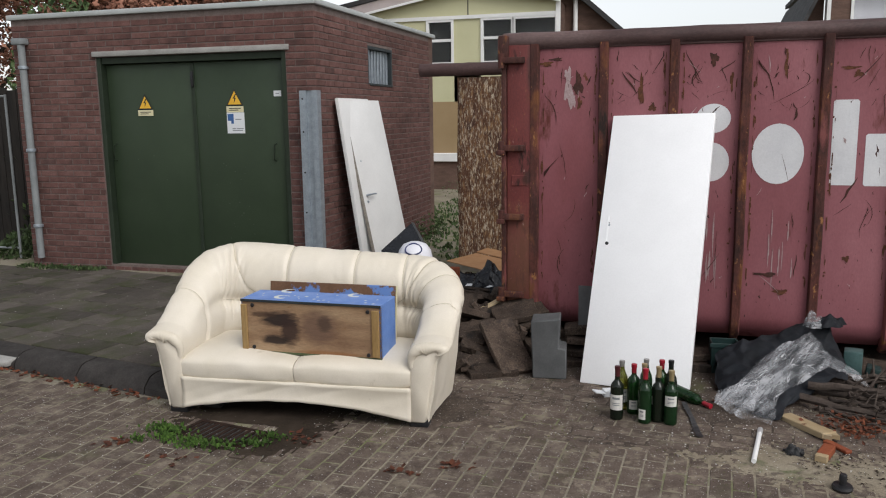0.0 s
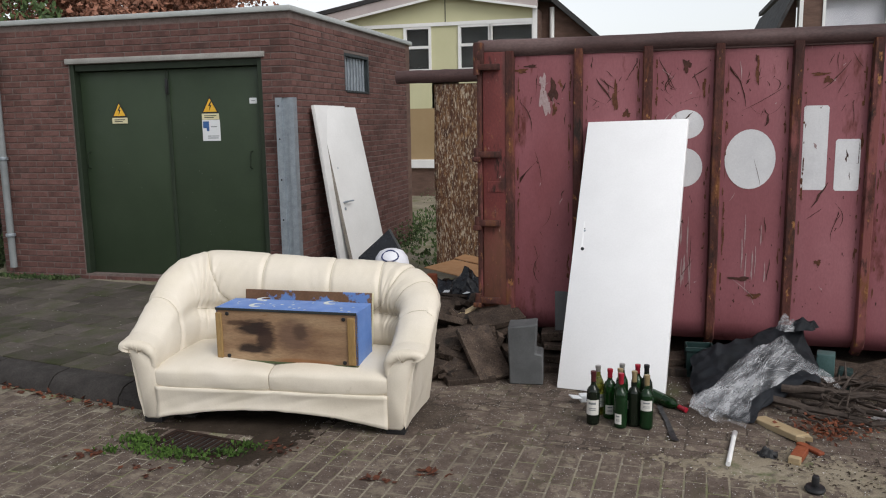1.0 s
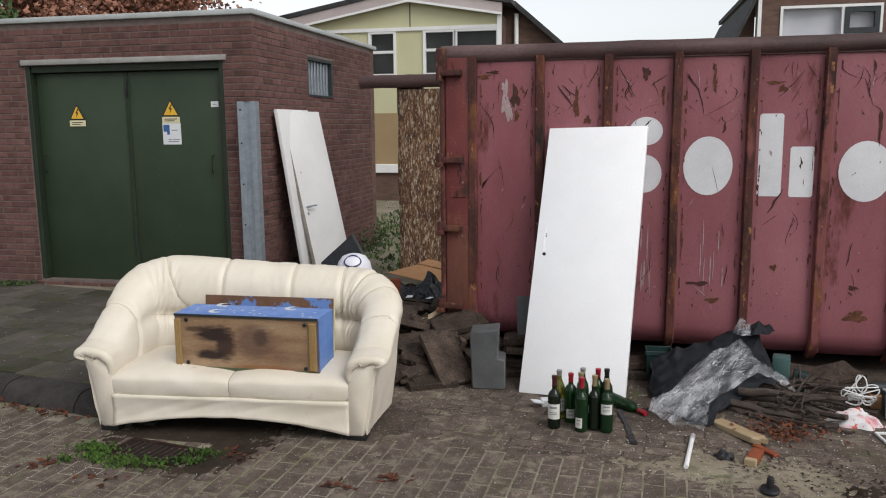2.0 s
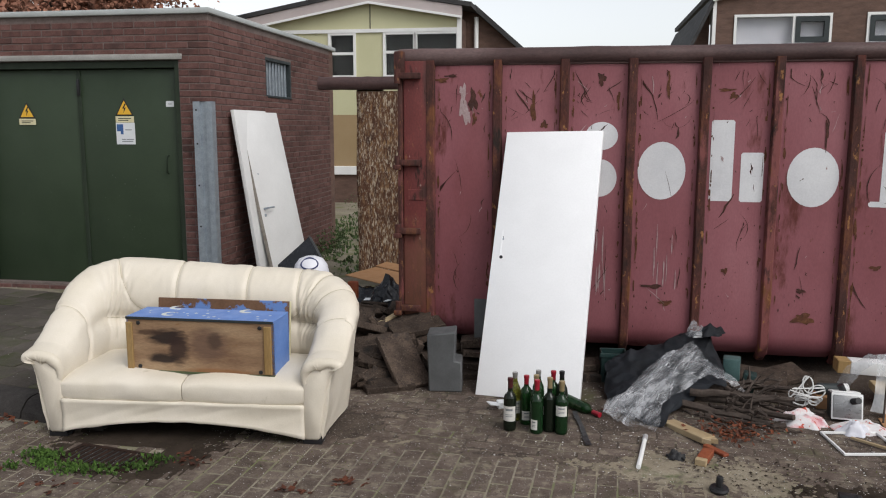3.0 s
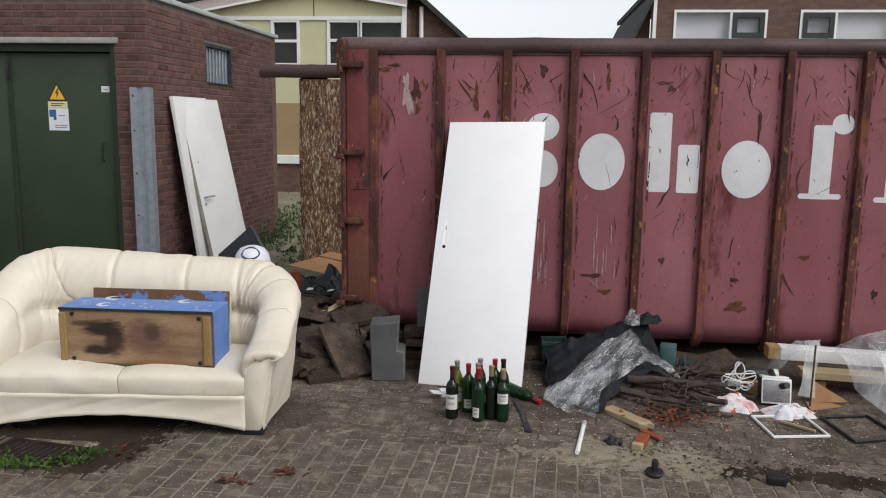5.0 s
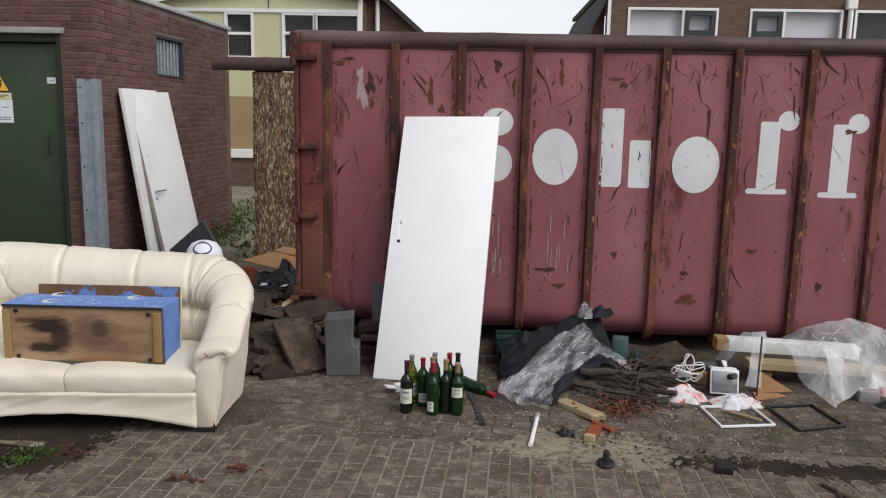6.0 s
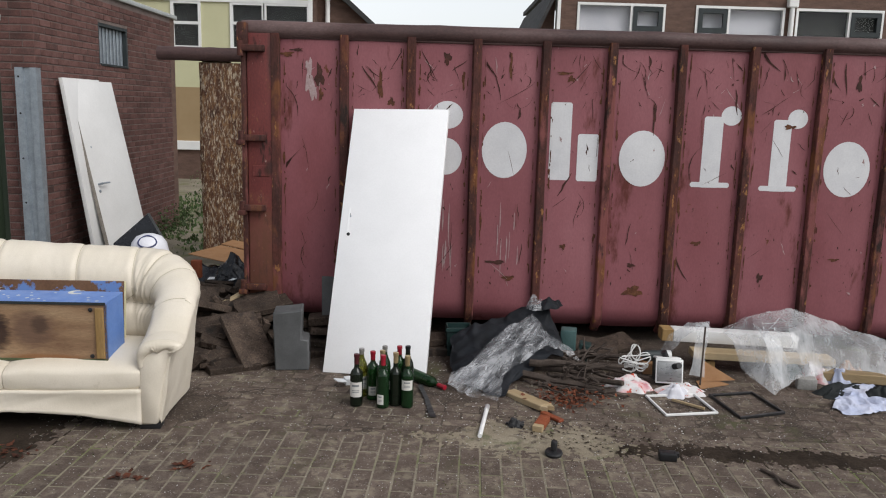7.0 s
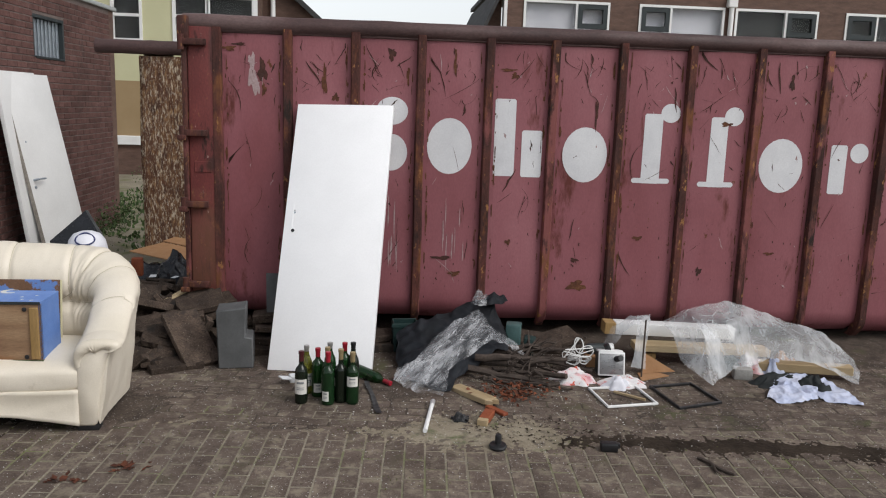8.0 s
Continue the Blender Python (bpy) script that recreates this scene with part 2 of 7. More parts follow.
ROOFDARK = mat("dark_roof_edge", [(0.03, 0.03, 0.032), (0.06, 0.058, 0.058)], 3, 0.8, grain=0.3)
FARBRICK = mat("distant_brown_brick", [(0.1, 0.06, 0.048), (0.14, 0.085, 0.066), (0.18, 0.11, 0.085)], 3, 0.9, grain=0.35, fine=40, stretch=(1, 1, 3.4))
DARKFRAME = mat("dark_sash_paint", [(0.02, 0.026, 0.028), (0.032, 0.04, 0.042)], 4, 0.5, grain=0.1)
CURTAIN = mat("pale_window_blind", [(0.5, 0.49, 0.54), (0.6, 0.59, 0.63)], 1.5, 0.8, grain=0.06)
# backing close behind the panes; the dimness of the rooms is in its colour
ROOM = mat("room_shade_backing", [(0.012, 0.013, 0.014), (0.045, 0.045, 0.045)], 1.5, 0.9, grain=0.1)
PANE = mat("window_glass", [(0.9, 0.92, 0.92), (0.95, 0.96, 0.96)], 2, 0.04, rvar=0.01, grain=0.0, bump=0.0, trans=1.0, ior=1.22)
BARK = mat("dark_bark", [(0.035, 0.026, 0.02), (0.075, 0.055, 0.042)], 14, 0.9, grain=0.5, bump=0.8, stretch=(1, 1, 0.3))
WEED = mat("weed_leaf", [(0.04, 0.075, 0.022), (0.095, 0.14, 0.048)], 5, 0.7, grain=0.2, rand=0.4)
AUTUMN = mat("autumn_leaf", [(0.24, 0.1, 0.065), (0.36, 0.18, 0.12)], 3, 0.75, grain=0.2, rand=0.5)


# ---- mesh helpers ----
def thing(name, label, category, m=Matrix(), group="", kind=""):
    ob = new(name)
    ob.empty_display_size = 0.1
    ob.matrix_world = m
    return tagged(ob, label, category, group, kind)


def link(name, me, material, parent=None, label="", smooth=35):
    if smooth and len(me.polygons):
        me.shade_smooth()
        me.set_sharp_from_angle(angle=radians(smooth))
    if material and not me.materials:
        me.materials.append(material)
    ob = new(name, me)
    if parent:
        ob.parent = parent
    if label:
        ob["label"] = label
    return ob


def part(name, bm, material, parent=None, label="", smooth=35):
    me = bpy.data.meshes.new(name)
    bmesh.ops.recalc_face_normals(bm, faces=bm.faces)
    bm.to_mesh(me)
    bm.free()
    return link(name, me, material, parent, label, smooth)


def box(x0, x1, y0, y1, z0, z1, bevel=0.0, seg=2, bm=None, m=None):
    """A box between the given limits, its edges rounded; added to bm when one is given."""
    b = bmesh.new()
    bmesh.ops.create_cube(b, size=1.0, matrix=Matrix.LocRotScale(((x0 + x1) / 2, (y0 + y1) / 2, (z0 + z1) / 2), None, (x1 - x0, y1 - y0, z1 - z0)))
    if bevel:
        bmesh.ops.bevel(b, geom=b.edges[:], offset=bevel, segments=seg, affect="EDGES", profile=0.5)
    return merge(b, bm, m)


def merge(b, bm=None, m=None):
    if m is not None:
        bmesh.ops.transform(b, matrix=m, verts=b.verts)
    if bm is None:
        return b
    me = bpy.data.meshes.new("tmp")
    b.to_mesh(me)
    b.free()
    bm.from_mesh(me)
    bpy.data.meshes.remove(me)
    return bm


def rod(a, c, r, r2=None, sides=12, bm=None, bevel=0.0):
    """A round bar from a to c."""
    a, c = Vector(a), Vector(c)
    b = bmesh.new()
    d = c - a
    bmesh.ops.create_cone(b, cap_ends=True, segments=sides, radius1=r, radius2=r if r2 is None else r2, depth=d.length,
                          matrix=Matrix.Translation((a + c) / 2) @ d.to_track_quat("Z", "Y").to_matrix().to_4x4())
    return merge(b, bm)


def sweep(pts, radii, sides=8, bm=None, wob=0.0, seed=0):
    """A tube along a line of points with a radius at each."""
    rng = random.Random(seed)
    b = bmesh.new()
    rings = []
    pts = [Vector(p) for p in pts]
    for i, p in enumerate(pts):
        d = (pts[min(i + 1, len(pts) - 1)] - pts[max(i - 1, 0)]).normalized()
        q = d.to_track_quat("Z", "Y")
        r = radii[i] if isinstance(radii, (list, tuple)) else radii
        rings.append([b.verts.new(p + q @ Vector((math.cos(a) * r, math.sin(a) * r, 0)) * (1 + rng.uniform(-wob, wob))) for a in [2 * math.pi * k / sides for k in range(sides)]])
    for r0, r1 in zip(rings, rings[1:]):
        for k in range(sides):
            b.faces.new((r0[k], r0[(k + 1) % sides], r1[(k + 1) % sides], r1[k]))
    b.faces.new(rings[0][::-1]); b.faces.new(rings[-1])
    return merge(b, bm)


def lathe(profile, sides=20, bm=None, m=None):
    """A turned shape from (radius, height) pairs."""
    b = bmesh.new()
    rings = [[b.verts.new((r * math.cos(2 * math.pi * k / sides), r * math.sin(2 * math.pi * k / sides), z)) for k in range(sides)] for r, z in profile]
    for r0, r1 in zip(rings, rings[1:]):
        for k in range(sides):
            b.faces.new((r0[k], r0[(k + 1) % sides], r1[(k + 1) % sides], r1[k]))
    b.faces.new(rings[0][::-1]); b.faces.new(rings[-1])
    return merge(b, bm, m)


def prism(outline, depth, axis="y", bm=None, m=None, bevel=0.0):
    """A flat outline of (u, v) pairs given thickness: axis y puts u, v on x, z and the thickness towards +y; axis z on x, y."""
    b = bmesh.new()
    at = (lambda u, v, d: (u, d, v)) if axis == "y" else (lambda u, v, d: (u, v, d))
    lo, hi = [b.verts.new(at(u, v, 0)) for u, v in outline], [b.verts.new(at(u, v, depth)) for u, v in outline]
    b.faces.new(lo); b.faces.new(hi[::-1])
    n = len(outline)
    for k in range(n):
        b.faces.new((lo[k], hi[k], hi[(k + 1) % n], lo[(k + 1) % n]))
    bmesh.ops.recalc_face_normals(b, faces=b.faces)
    if bevel:
        bmesh.ops.bevel(b, geom=b.edges[:], offset=bevel, segments=1, affect="EDGES")
    return merge(b, bm, m)


def grid(nu, nv, fn, closed_u=False):
    """A sheet of nu x nv points fn(u, v), u and v from 0 to 1."""
    b = bmesh.new()
    vs = [[b.verts.new(fn(i / (nu - (0 if closed_u else 1)), j / (nv - 1))) for j in range(nv)] for i in range(nu)]
    for i in range(nu if closed_u else nu - 1):
        for j in range(nv - 1):
            b.faces.new((vs[i][j], vs[(i + 1) % nu][j], vs[(i + 1) % nu][j + 1], vs[i][j + 1]))
    return b


def structure(name, bm, material, label, category, smooth=35):
    return tagged(part(name, bm, material, None, "", smooth), label, category, "", "structure")


def piece_mesh(name, sx, sy, sz, cham, material):
    """One small block, chamfered all round its outward face (z up), centred in x and y, top at z = 0."""
    me = bpy.data.meshes.new(name)
    a, c = sx / 2, sy / 2
    i, j = a - cham, c - cham
    v = [(-a, -c, -sz), (a, -c, -sz), (a, c, -sz), (-a, c, -sz), (-a, -c, -cham), (a, -c, -cham), (a, c, -cham), (-a, c, -cham), (-i, -j, 0), (i, -j, 0), (i, j, 0), (-i, j, 0)]
    f = [(0, 1, 5, 4), (1, 2, 6, 5), (2, 3, 7, 6), (3, 0, 4, 7), (4, 5, 9, 8), (5, 6, 10, 9), (6, 7, 11, 10), (7, 4, 8, 11), (8, 9, 10, 11)]
    me.from_pydata(v, [], f)
    me.materials.append(material)
    return me


def lay(pieces, name, parent, near, limit=290):
    """Lay (mesh, matrix) pieces: those nearest the point near as objects under parent, the rest joined into one."""
    pieces = sorted(pieces, key=lambda p: (p[1].translation - Vector(near)).length)
    inv = parent.matrix_world.inverted()
    for me, m in pieces[:limit]:
        o = new(name, me)
        o.parent = parent
        o.matrix_basis = inv @ m
    rest = pieces[limit:]
    if rest:
        v, f = [], []
        for me, m in rest:
            b0 = len(v)
            mm = inv @ m
            v += [tuple(mm @ q.co) for q in me.vertices]
            f += [tuple(b0 + k for k in p.vertices) for p in me.polygons]
        me = bpy.data.meshes.new(name + "_field")
        me.from_pydata(v, [], f)
        tagged(link(name + "_field", me, rest[0][0].materials[0], parent, "", 0), kind="stuff")


rng = random.Random(7)
PAVE_TURN = 3

# ---- ground ----
ground = structure("ground", grid(60, 60, lambda u, v: ((u - 0.5) ** 3 * 2400, (v - 0.5) ** 3 * 2400 + 5, -0.0012)), SAND, "sandy soil and grit between worn pavers", "ground")

# ---- pavement behind the kerb ----
KX, KY, KS = -4.466, 4.36, -0.168
def kerb_y(x):
    return KY + (x - KX) * KS
def pave_z(x):
    return 0.1 * min(1.0, max(0.0, (-2.72 - x) / 0.3))
pavement = structure("pavement", grid(40, 8, lambda u, v: (-14 + u * 11.6, kerb_y(-14 + u * 11.6) + 0.1 + v * (9.5 - kerb_y(-14 + u * 11.6)), pave_z(-14 + u * 11.6) - 0.012)), SAND,
                     "mossy pavement of square concrete flags beside the brick substation", "pavement")

# ---- brick substation ----
BX0, BX1, BY0, BY1, BZ = -7.13, -3.475, 7.36, 11.1, 2.83
DX0, DX1, DZ0, DZ1 = -6.05, -3.80, 0.15, 2.40
COURSE, BL = 0.066, 0.222
wf = bmesh.new()
box(BX0 + 0.0045, DX0, BY0 + 0.0045, BY0 + 0.22, -0.05, BZ, bm=wf)
box(DX1, BX1 - 0.0045, BY0 + 0.0045, BY0 + 0.22, -0.05, BZ, bm=wf)
box(DX0, DX1, BY0 + 0.0045, BY0 + 0.22, DZ1, BZ, bm=wf)
box(DX0, DX1, BY0 + 0.0045, BY0 + 0.22, -0.05, DZ0, bm=wf)
wall_front = structure("wall_front", wf, MORTAR, "brown brick front wall of a small electricity substation", "wall")
VY0, VY1, VZ0, VZ1 = 8.76, 9.58, 2.10, 2.545
ws = bmesh.new()
X0, X1 = BX1 - 0.22, BX1 - 0.0045
box(X0, X1, BY0 + 0.22, VY0, -0.05, BZ, bm=ws)
box(X0, X1, VY1, BY1, -0.05, BZ, bm=ws)
box(X0, X1, VY0, VY1, -0.05, VZ0, bm=ws)
box(X0, X1, VY0, VY1, VZ1, BZ, bm=ws)
wall_side = structure("wall_side", ws, MORTAR, "brown brick side wall with a barred vent", "wall")
wb = bmesh.new()
box(BX0, BX0 + 0.2, BY0 + 0.22, BY1, -0.05, BZ, bm=wb)
box(BX0, BX1 - 0.012, BY1, BY1 + 0.2, -0.05, BZ, bm=wb)
structure("wall_back", wb, FARBRICK, "brown brick rear walls of the substation", "wall")
rf = bmesh.new()
box(BX0 - 0.03, BX1 + 0.03, BY0 - 0.03, BY1 + 0.23, BZ, BZ + 0.055, 0.012, 2, rf)
structure("roof", rf, COPING, "flat roof with a pale grey metal edge", "roof")
lint = bmesh.new()
box(DX0 - 0.03, DX1 + 0.045, BY0 - 0.025, BY0 + 0.16, DZ1 + 0.005, DZ1 + 0.06, 0.006, 2, lint)
structure("trim", lint, CONCRETE, "pale concrete lintel above green double doors", "lintel")

# ---- unseen wall, added behind the camera to cut low front light ----
structure("wall_street", box(-24, 24, -14.4, -14.0, -0.1, 3.2), FARBRICK, "plain brown brick wall, unseen, added behind the camera to cut low light", "wall")

# ---- substation doors ----
gd = thing("door_1", "dark green steel double doors with yellow warning signs, shut", "door", pose(DX0, BY0 + 0.08, DZ0), kind="structure")
GW, GH = DX1 - DX0, DZ1 - DZ0
fb = bmesh.new()
box(0.0, 0.05, -0.07, 0.06, 0, GH, 0.004, 1, fb); box(GW - 0.05, GW, -0.07, 0.06, 0, GH, 0.004, 1, fb); box(0.05, GW - 0.05, -0.05, 0.06, GH - 0.07, GH, 0.004, 1, fb)
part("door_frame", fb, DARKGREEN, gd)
for k in (0, 1):
    a = 0.055 + k * (GW / 2 - 0.052)
    c = a + GW / 2 - 0.058
    leaf = part("door_leaf", box(a, c, 0.012 - 0.006 * k, 0.05, 0.0, GH - 0.075, 0.006, 2), GREEN, gd)
    hx = a + 0.06 if k == 0 else c - 0.13
    hb = sweep([(hx, 0.012, 1.33), (hx, -0.03, 1.32), (hx - 0.012, -0.034, 1.16), (hx - 0.012, 0.012, 1.15)], 0.007)
    part("door_handle", hb, DARKGREEN, leaf, "dark green bar handle")
part("meeting_strip", box(GW / 2 - 0.02, GW / 2 + 0.02, -0.004, 0.012, 0.02, GH - 0.09, 0.003, 1), DARKGREEN, gd)
part("hasp", box(GW / 2 - 0.014, GW / 2 + 0.014, -0.022, 0.0, GH - 0.33, GH - 0.17, 0.005, 2), BLACK, gd)

SCUFF = mat("pale_green_scuff", [(0.1, 0.12, 0.095), (0.15, 0.17, 0.14)], 30, 0.7, grain=0.3)
r_ = random.Random(17)
sb = bmesh.new()
for _ in range(34):
    cx, cz = r_.choice(((0.62, 1.25), (0.75, 1.0), (1.5, 1.0), (1.45, 0.75), (1.6, 0.4), (1.3, 1.5)))
    cx, cz, w, h = cx + r_.gauss(0, 0.09), cz + r_.gauss(0, 0.12), r_.uniform(0.002, 0.008), r_.uniform(0.001, 0.005)
    if abs(cx - GW / 2) > 0.05:
        prism([(cx - w, cz - h * r_.random()), (cx + w * r_.random(), cz - h), (cx + w, cz + h * r_.random()), (cx - w * r_.random(), cz + h)], 0.0015, m=pose(0, 0.0052 if cx > GW / 2 else 0.0112, 0), bm=sb)
tagged(part("scuff", sb, SCUFF, gd, "", 0), kind="stuff")

YELLOW = mat("warning_yellow", [(0.72, 0.4, 0.03), (0.78, 0.46, 0.05)], 8, 0.5, grain=0.08)
CREAMTAG = mat("cream_sign_plate", [(0.62, 0.56, 0.34), (0.68, 0.63, 0.42)], 8, 0.5, grain=0.08)
PAPER = mat("white_notice", [(0.66, 0.68, 0.7), (0.73, 0.74, 0.75)], 8, 0.5, grain=0.08)
SIGNBLUE = mat("notice_blue", [(0.03, 0.09, 0.25), (0.05, 0.13, 0.32)], 8, 0.5, grain=0.08)


def warning_sign(x, z, w, notice):
    s = thing("warning_sign", "yellow triangular warning sign with a black bolt over a plate", "sign", pose(x, BY0 + 0.0835, z), "warning signs on the doors")
    h = w * 0.88
    part("sign_border", prism([(-w / 2, 0), (w / 2, 0), (0, h)], 0.003, bevel=0.001), BLACK, s)
    part("sign_face", prism([(-w / 2 + 0.022, 0.012), (w / 2 - 0.022, 0.012), (0, h - 0.028)], -0.002), YELLOW, s, "yellow triangle")
    k = h / 0.17
    part("bolt_mark", prism([(0.01 * k, 0.115 * k), (-0.018 * k, 0.068 * k), (0.0, 0.07 * k), (-0.008 * k, 0.022 * k), (0.02 * k, 0.078 * k), (0.002 * k, 0.076 * k), (0.022 * k, 0.112 * k)], -0.0015, m=pose(0, -0.002, 0)), BLACK, s, "black lightning bolt")
    part("text_plate", box(-w / 2, w / 2, -0.001, 0.003, -0.068, -0.006, 0.002, 1), CREAMTAG, s)
    for i in range(2):
        part("text_bar", box(-w / 2 + 0.03, w / 2 - 0.03 - 0.03 * i, -0.0018, 0, -0.032 - i * 0.018, -0.024 - i * 0.018), BLACK, s)
    if notice:
        nt_ = thing("notice", "white paper notice with a blue mark and grey lines of print", "notice", pose(x, BY0 + 0.0835, z - 0.285))
        part("sheet", box(-0.1, 0.105, -0.001, 0.003, 0, 0.215, 0.001, 1), PAPER, nt_)
        part("blue_mark", prism([(-0.09, 0.2), (-0.09, 0.13), (-0.05, 0.13), (-0.05, 0.1), (-0.02, 0.1), (-0.02, 0.2)], -0.0012, m=pose(0, -0.001, 0)), SIGNBLUE, nt_)
        for a, c, zz in ((0.0, 0.07, 0.14), (-0.04, 0.0, 0.045), (0.01, 0.09, 0.045), (-0.04, 0.08, 0.025)):
            part("text_bar", box(a, c, -0.002, 0, zz, zz + 0.009), PIPE, nt_)


warning_sign(-5.53, 1.845, 0.19, False)
warning_sign(-4.445, 1.87, 0.2, True)
tagq = thing("label_plate", "small white label on the green door", "label", pose(-3.95, BY0 + 0.0835, 1.955))
part("plate", box(-0.042, 0.042, -0.001, 0.004, 0, 0.058, 0.002, 1), PAPER, tagq)
part("text_bar", box(-0.02, 0.02, -0.002, 0, 0.025, 0.032), PIPE, tagq)

# ---- vent ----
vent = thing("window_1", "barred grey ventilation opening in the side wall", "vent", pose(BX1 - 0.05, (VY0 + VY1) / 2, VZ0), kind="structure")
vw, vh = (VY1 - VY0) / 2, VZ1 - VZ0
vb = bmesh.new()
box(-0.1, 0.045, -vw - 0.005, -vw + 0.035, 0, vh, 0.003, 1, vb); box(-0.1, 0.045, vw - 0.035, vw + 0.005, 0, vh, 0.003, 1, vb)
box(-0.1, 0.045, -vw + 0.035, vw - 0.035, vh - 0.035, vh, 0.003, 1, vb); box(-0.1, 0.06, -vw + 0.035, vw - 0.035, -0.005, 0.02, 0.003, 1, vb)
part("vent_frame", vb, DARKFRAME, vent)
part("backing", box(-0.12, -0.1, -vw, vw, 0, vh), BLACK, vent)
for k in range(8):
    yy = -vw + 0.07 + k * (2 * vw - 0.14) / 7
    part("slat", box(-0.045, 0.0, yy - 0.026, yy + 0.026, 0.02, vh - 0.035, 0.004, 1), ZINC, vent)

# ---- drainpipe ----
pipe = thing("drainpipe", "grey plastic drainpipe with a hopper on the brick wall", "drainpipe", pose(-6.955, BY0 - 0.06, 0.2))
part("pipe", rod((0, 0, 0), (0, 0, 2.36), 0.038, sides=18), PIPE, pipe)
part("hopper", box(-0.1, 0.06, -0.045, 0.055, 2.36, 2.43, 0.015, 2), PIPE, pipe)
for zz in (0.35, 1.2, 2.1):
    part("bracket", lathe([(0.048, zz), (0.052, zz + 0.005), (0.052, zz + 0.03), (0.048, zz + 0.035)], 18), ZINC, pipe)

# ---- galvanised post at the corner ----
gp = thing("steel_post", "upright galvanised steel channel post with bolt holes", "post", pose(-3.5, 7.22, 0.1, 0, 0, -3))
prof = [(-0.098, 0.0), (-0.098, 0.075), (-0.09, 0.075), (-0.09, 0.008), (-0.03, 0.008), (-0.022, 0.03), (0.022, 0.03), (0.03, 0.008), (0.09, 0.008), (0.09, 0.075), (0.098, 0.075), (0.098, 0.0), (0.035, 0.0), (0.026, 0.022), (-0.026, 0.022), (-0.035, 0.0)]
part("channel", prism(prof, 1.9, axis="z"), ZINC, gp)
for zz in (1.82, 1.5, 1.1, 0.7):
    part("bolt_hole", rod((-0.065, -0.003, zz), (-0.065, 0.002, zz), 0.009), BLACK, gp)

# ---- container ----
CY, CYB, CXL, CXR, CT = 5.89, 8.4, -1.25, 4.95, 2.325
ribs = [-1.035, -0.54, -0.06, 0.413, 0.91, 1.39, 1.895, 2.413, 2.935, 3.457, 3.96, 4.47, 4.92]
def bottom(x):
    return 0.17 - 0.022 * (x + 1.0)
cont = thing("waste_container", "large rusty faded red steel waste container with ribbed sides", "container", pose(0, 0, 0))
def panel_y(x, z):
    """The skin of the panel at x, z."""
    for a, c in zip(ribs, ribs[1:]):
        if a <= x < c:
            a, c = a + 0.02, c - 0.02
            zb = bottom((a + c) / 2)
            u = min(max((x - a) / (c - a), 0.0), 1.0)
            s = z - zb
            return CY + 0.004 - 0.012 * noise.noise(Vector((x * 2.1, 3.3, s * 1.7))) - 0.01 * math.sin(math.pi * u) ** 0.7 + 0.09 * (max(0.0, 0.13 - s) / 0.13) ** 2
    return CY
def skin(outline, lift, bm=None, rings=1):
    """A coat of paint or rust within the outline, lying on the panel."""
    b = bmesh.new()
    cx, cz = sum(p[0] for p in outline) / len(outline), sum(p[1] for p in outline) / len(outline)
    put = lambda u, v: b.verts.new((u, panel_y(u, v) - lift, v))
    mid = put(cx, cz)
    loops = [[put(cx + (u - cx) * k / rings, cz + (v - cz) * k / rings) for u, v in outline] for k in range(1, rings + 1)]
    n = len(outline)
    for k in range(n):
        b.faces.new((mid, loops[0][k], loops[0][(k + 1) % n]))
        for l0, l1 in zip(loops, loops[1:]):
            b.faces.new((l0[k], l1[k], l1[(k + 1) % n], l0[(k + 1) % n]))
    return merge(b, bm)
for a, c in zip(ribs, ribs[1:]):
    a, c = a + 0.02, c - 0.02
    zb = bottom((a + c) / 2)
    def panel(u, v, a=a, c=c, zb=zb):
        x = a + u * (c - a)
        s = v * (2.24 - zb)
        under = max(0.0, 0.13 - s)
        dent = 0.012 * noise.noise(Vector((x * 2.1, 3.3, s * 1.7))) + 0.01 * math.sin(math.pi * u) ** 0.7
        return (x, CY + 0.004 - dent + (0.16 if v == 0 else 0.09 * (under / 0.13) ** 2), zb + s + (0.0 if v else -0.01))
    part("panel", grid(9, 26, panel), RED, cont, "faded pinkish red panel with scrapes", 60)
for x in ribs:
    zb = bottom(x) - 0.03
    w = 0.036
    sec = [(-w, 0.03), (-w * 0.88, -0.038), (-w * 0.68, -0.05), (w * 0.68, -0.05), (w * 0.88, -0.038), (w, 0.03)]
    o = bmesh.new()
    levels = []
    for k in range(24):
        s = 0.015 * k if k < 13 else 0.18 + (2.24 - zb - 0.18) * (k - 12) / 11
        back = 0.11 * (max(0.0, 0.16 - s) / 0.16) ** 2
        wob = 0.004 * noise.noise(Vector((x * 3, s * 2.2, 1.0)))
        levels.append([o.verts.new((x + u * (1 if s > 0.05 else 0.8) + wob, CY + v + back, zb + s)) for u, v in sec])
    for l0, l1 in zip(levels, levels[1:]):
        for k in range(6):
            o.faces.new((l0[k], l0[(k + 1) % 6], l1[(k + 1) % 6], l1[k]))
    o.faces.new(levels[0][::-1]); o.faces.new(levels[-1])
    part("rib", o, RIBRUST, cont, "rust-streaked upright rib")
tr = sweep([(CXL - 0.02 + k * (CXR + 0.05 - CXL) / 40, CY + 0.015 + 0.004 * noise.noise(Vector((k * 0.7, 0, 0))), CT - 0.058 + 0.006 * noise.noise(Vector((k * 0.5, 5, 0)))) for k in range(41)], 0.062, 14)
part("top_rail", tr, RAIL, cont, "dented dark steel top rail")
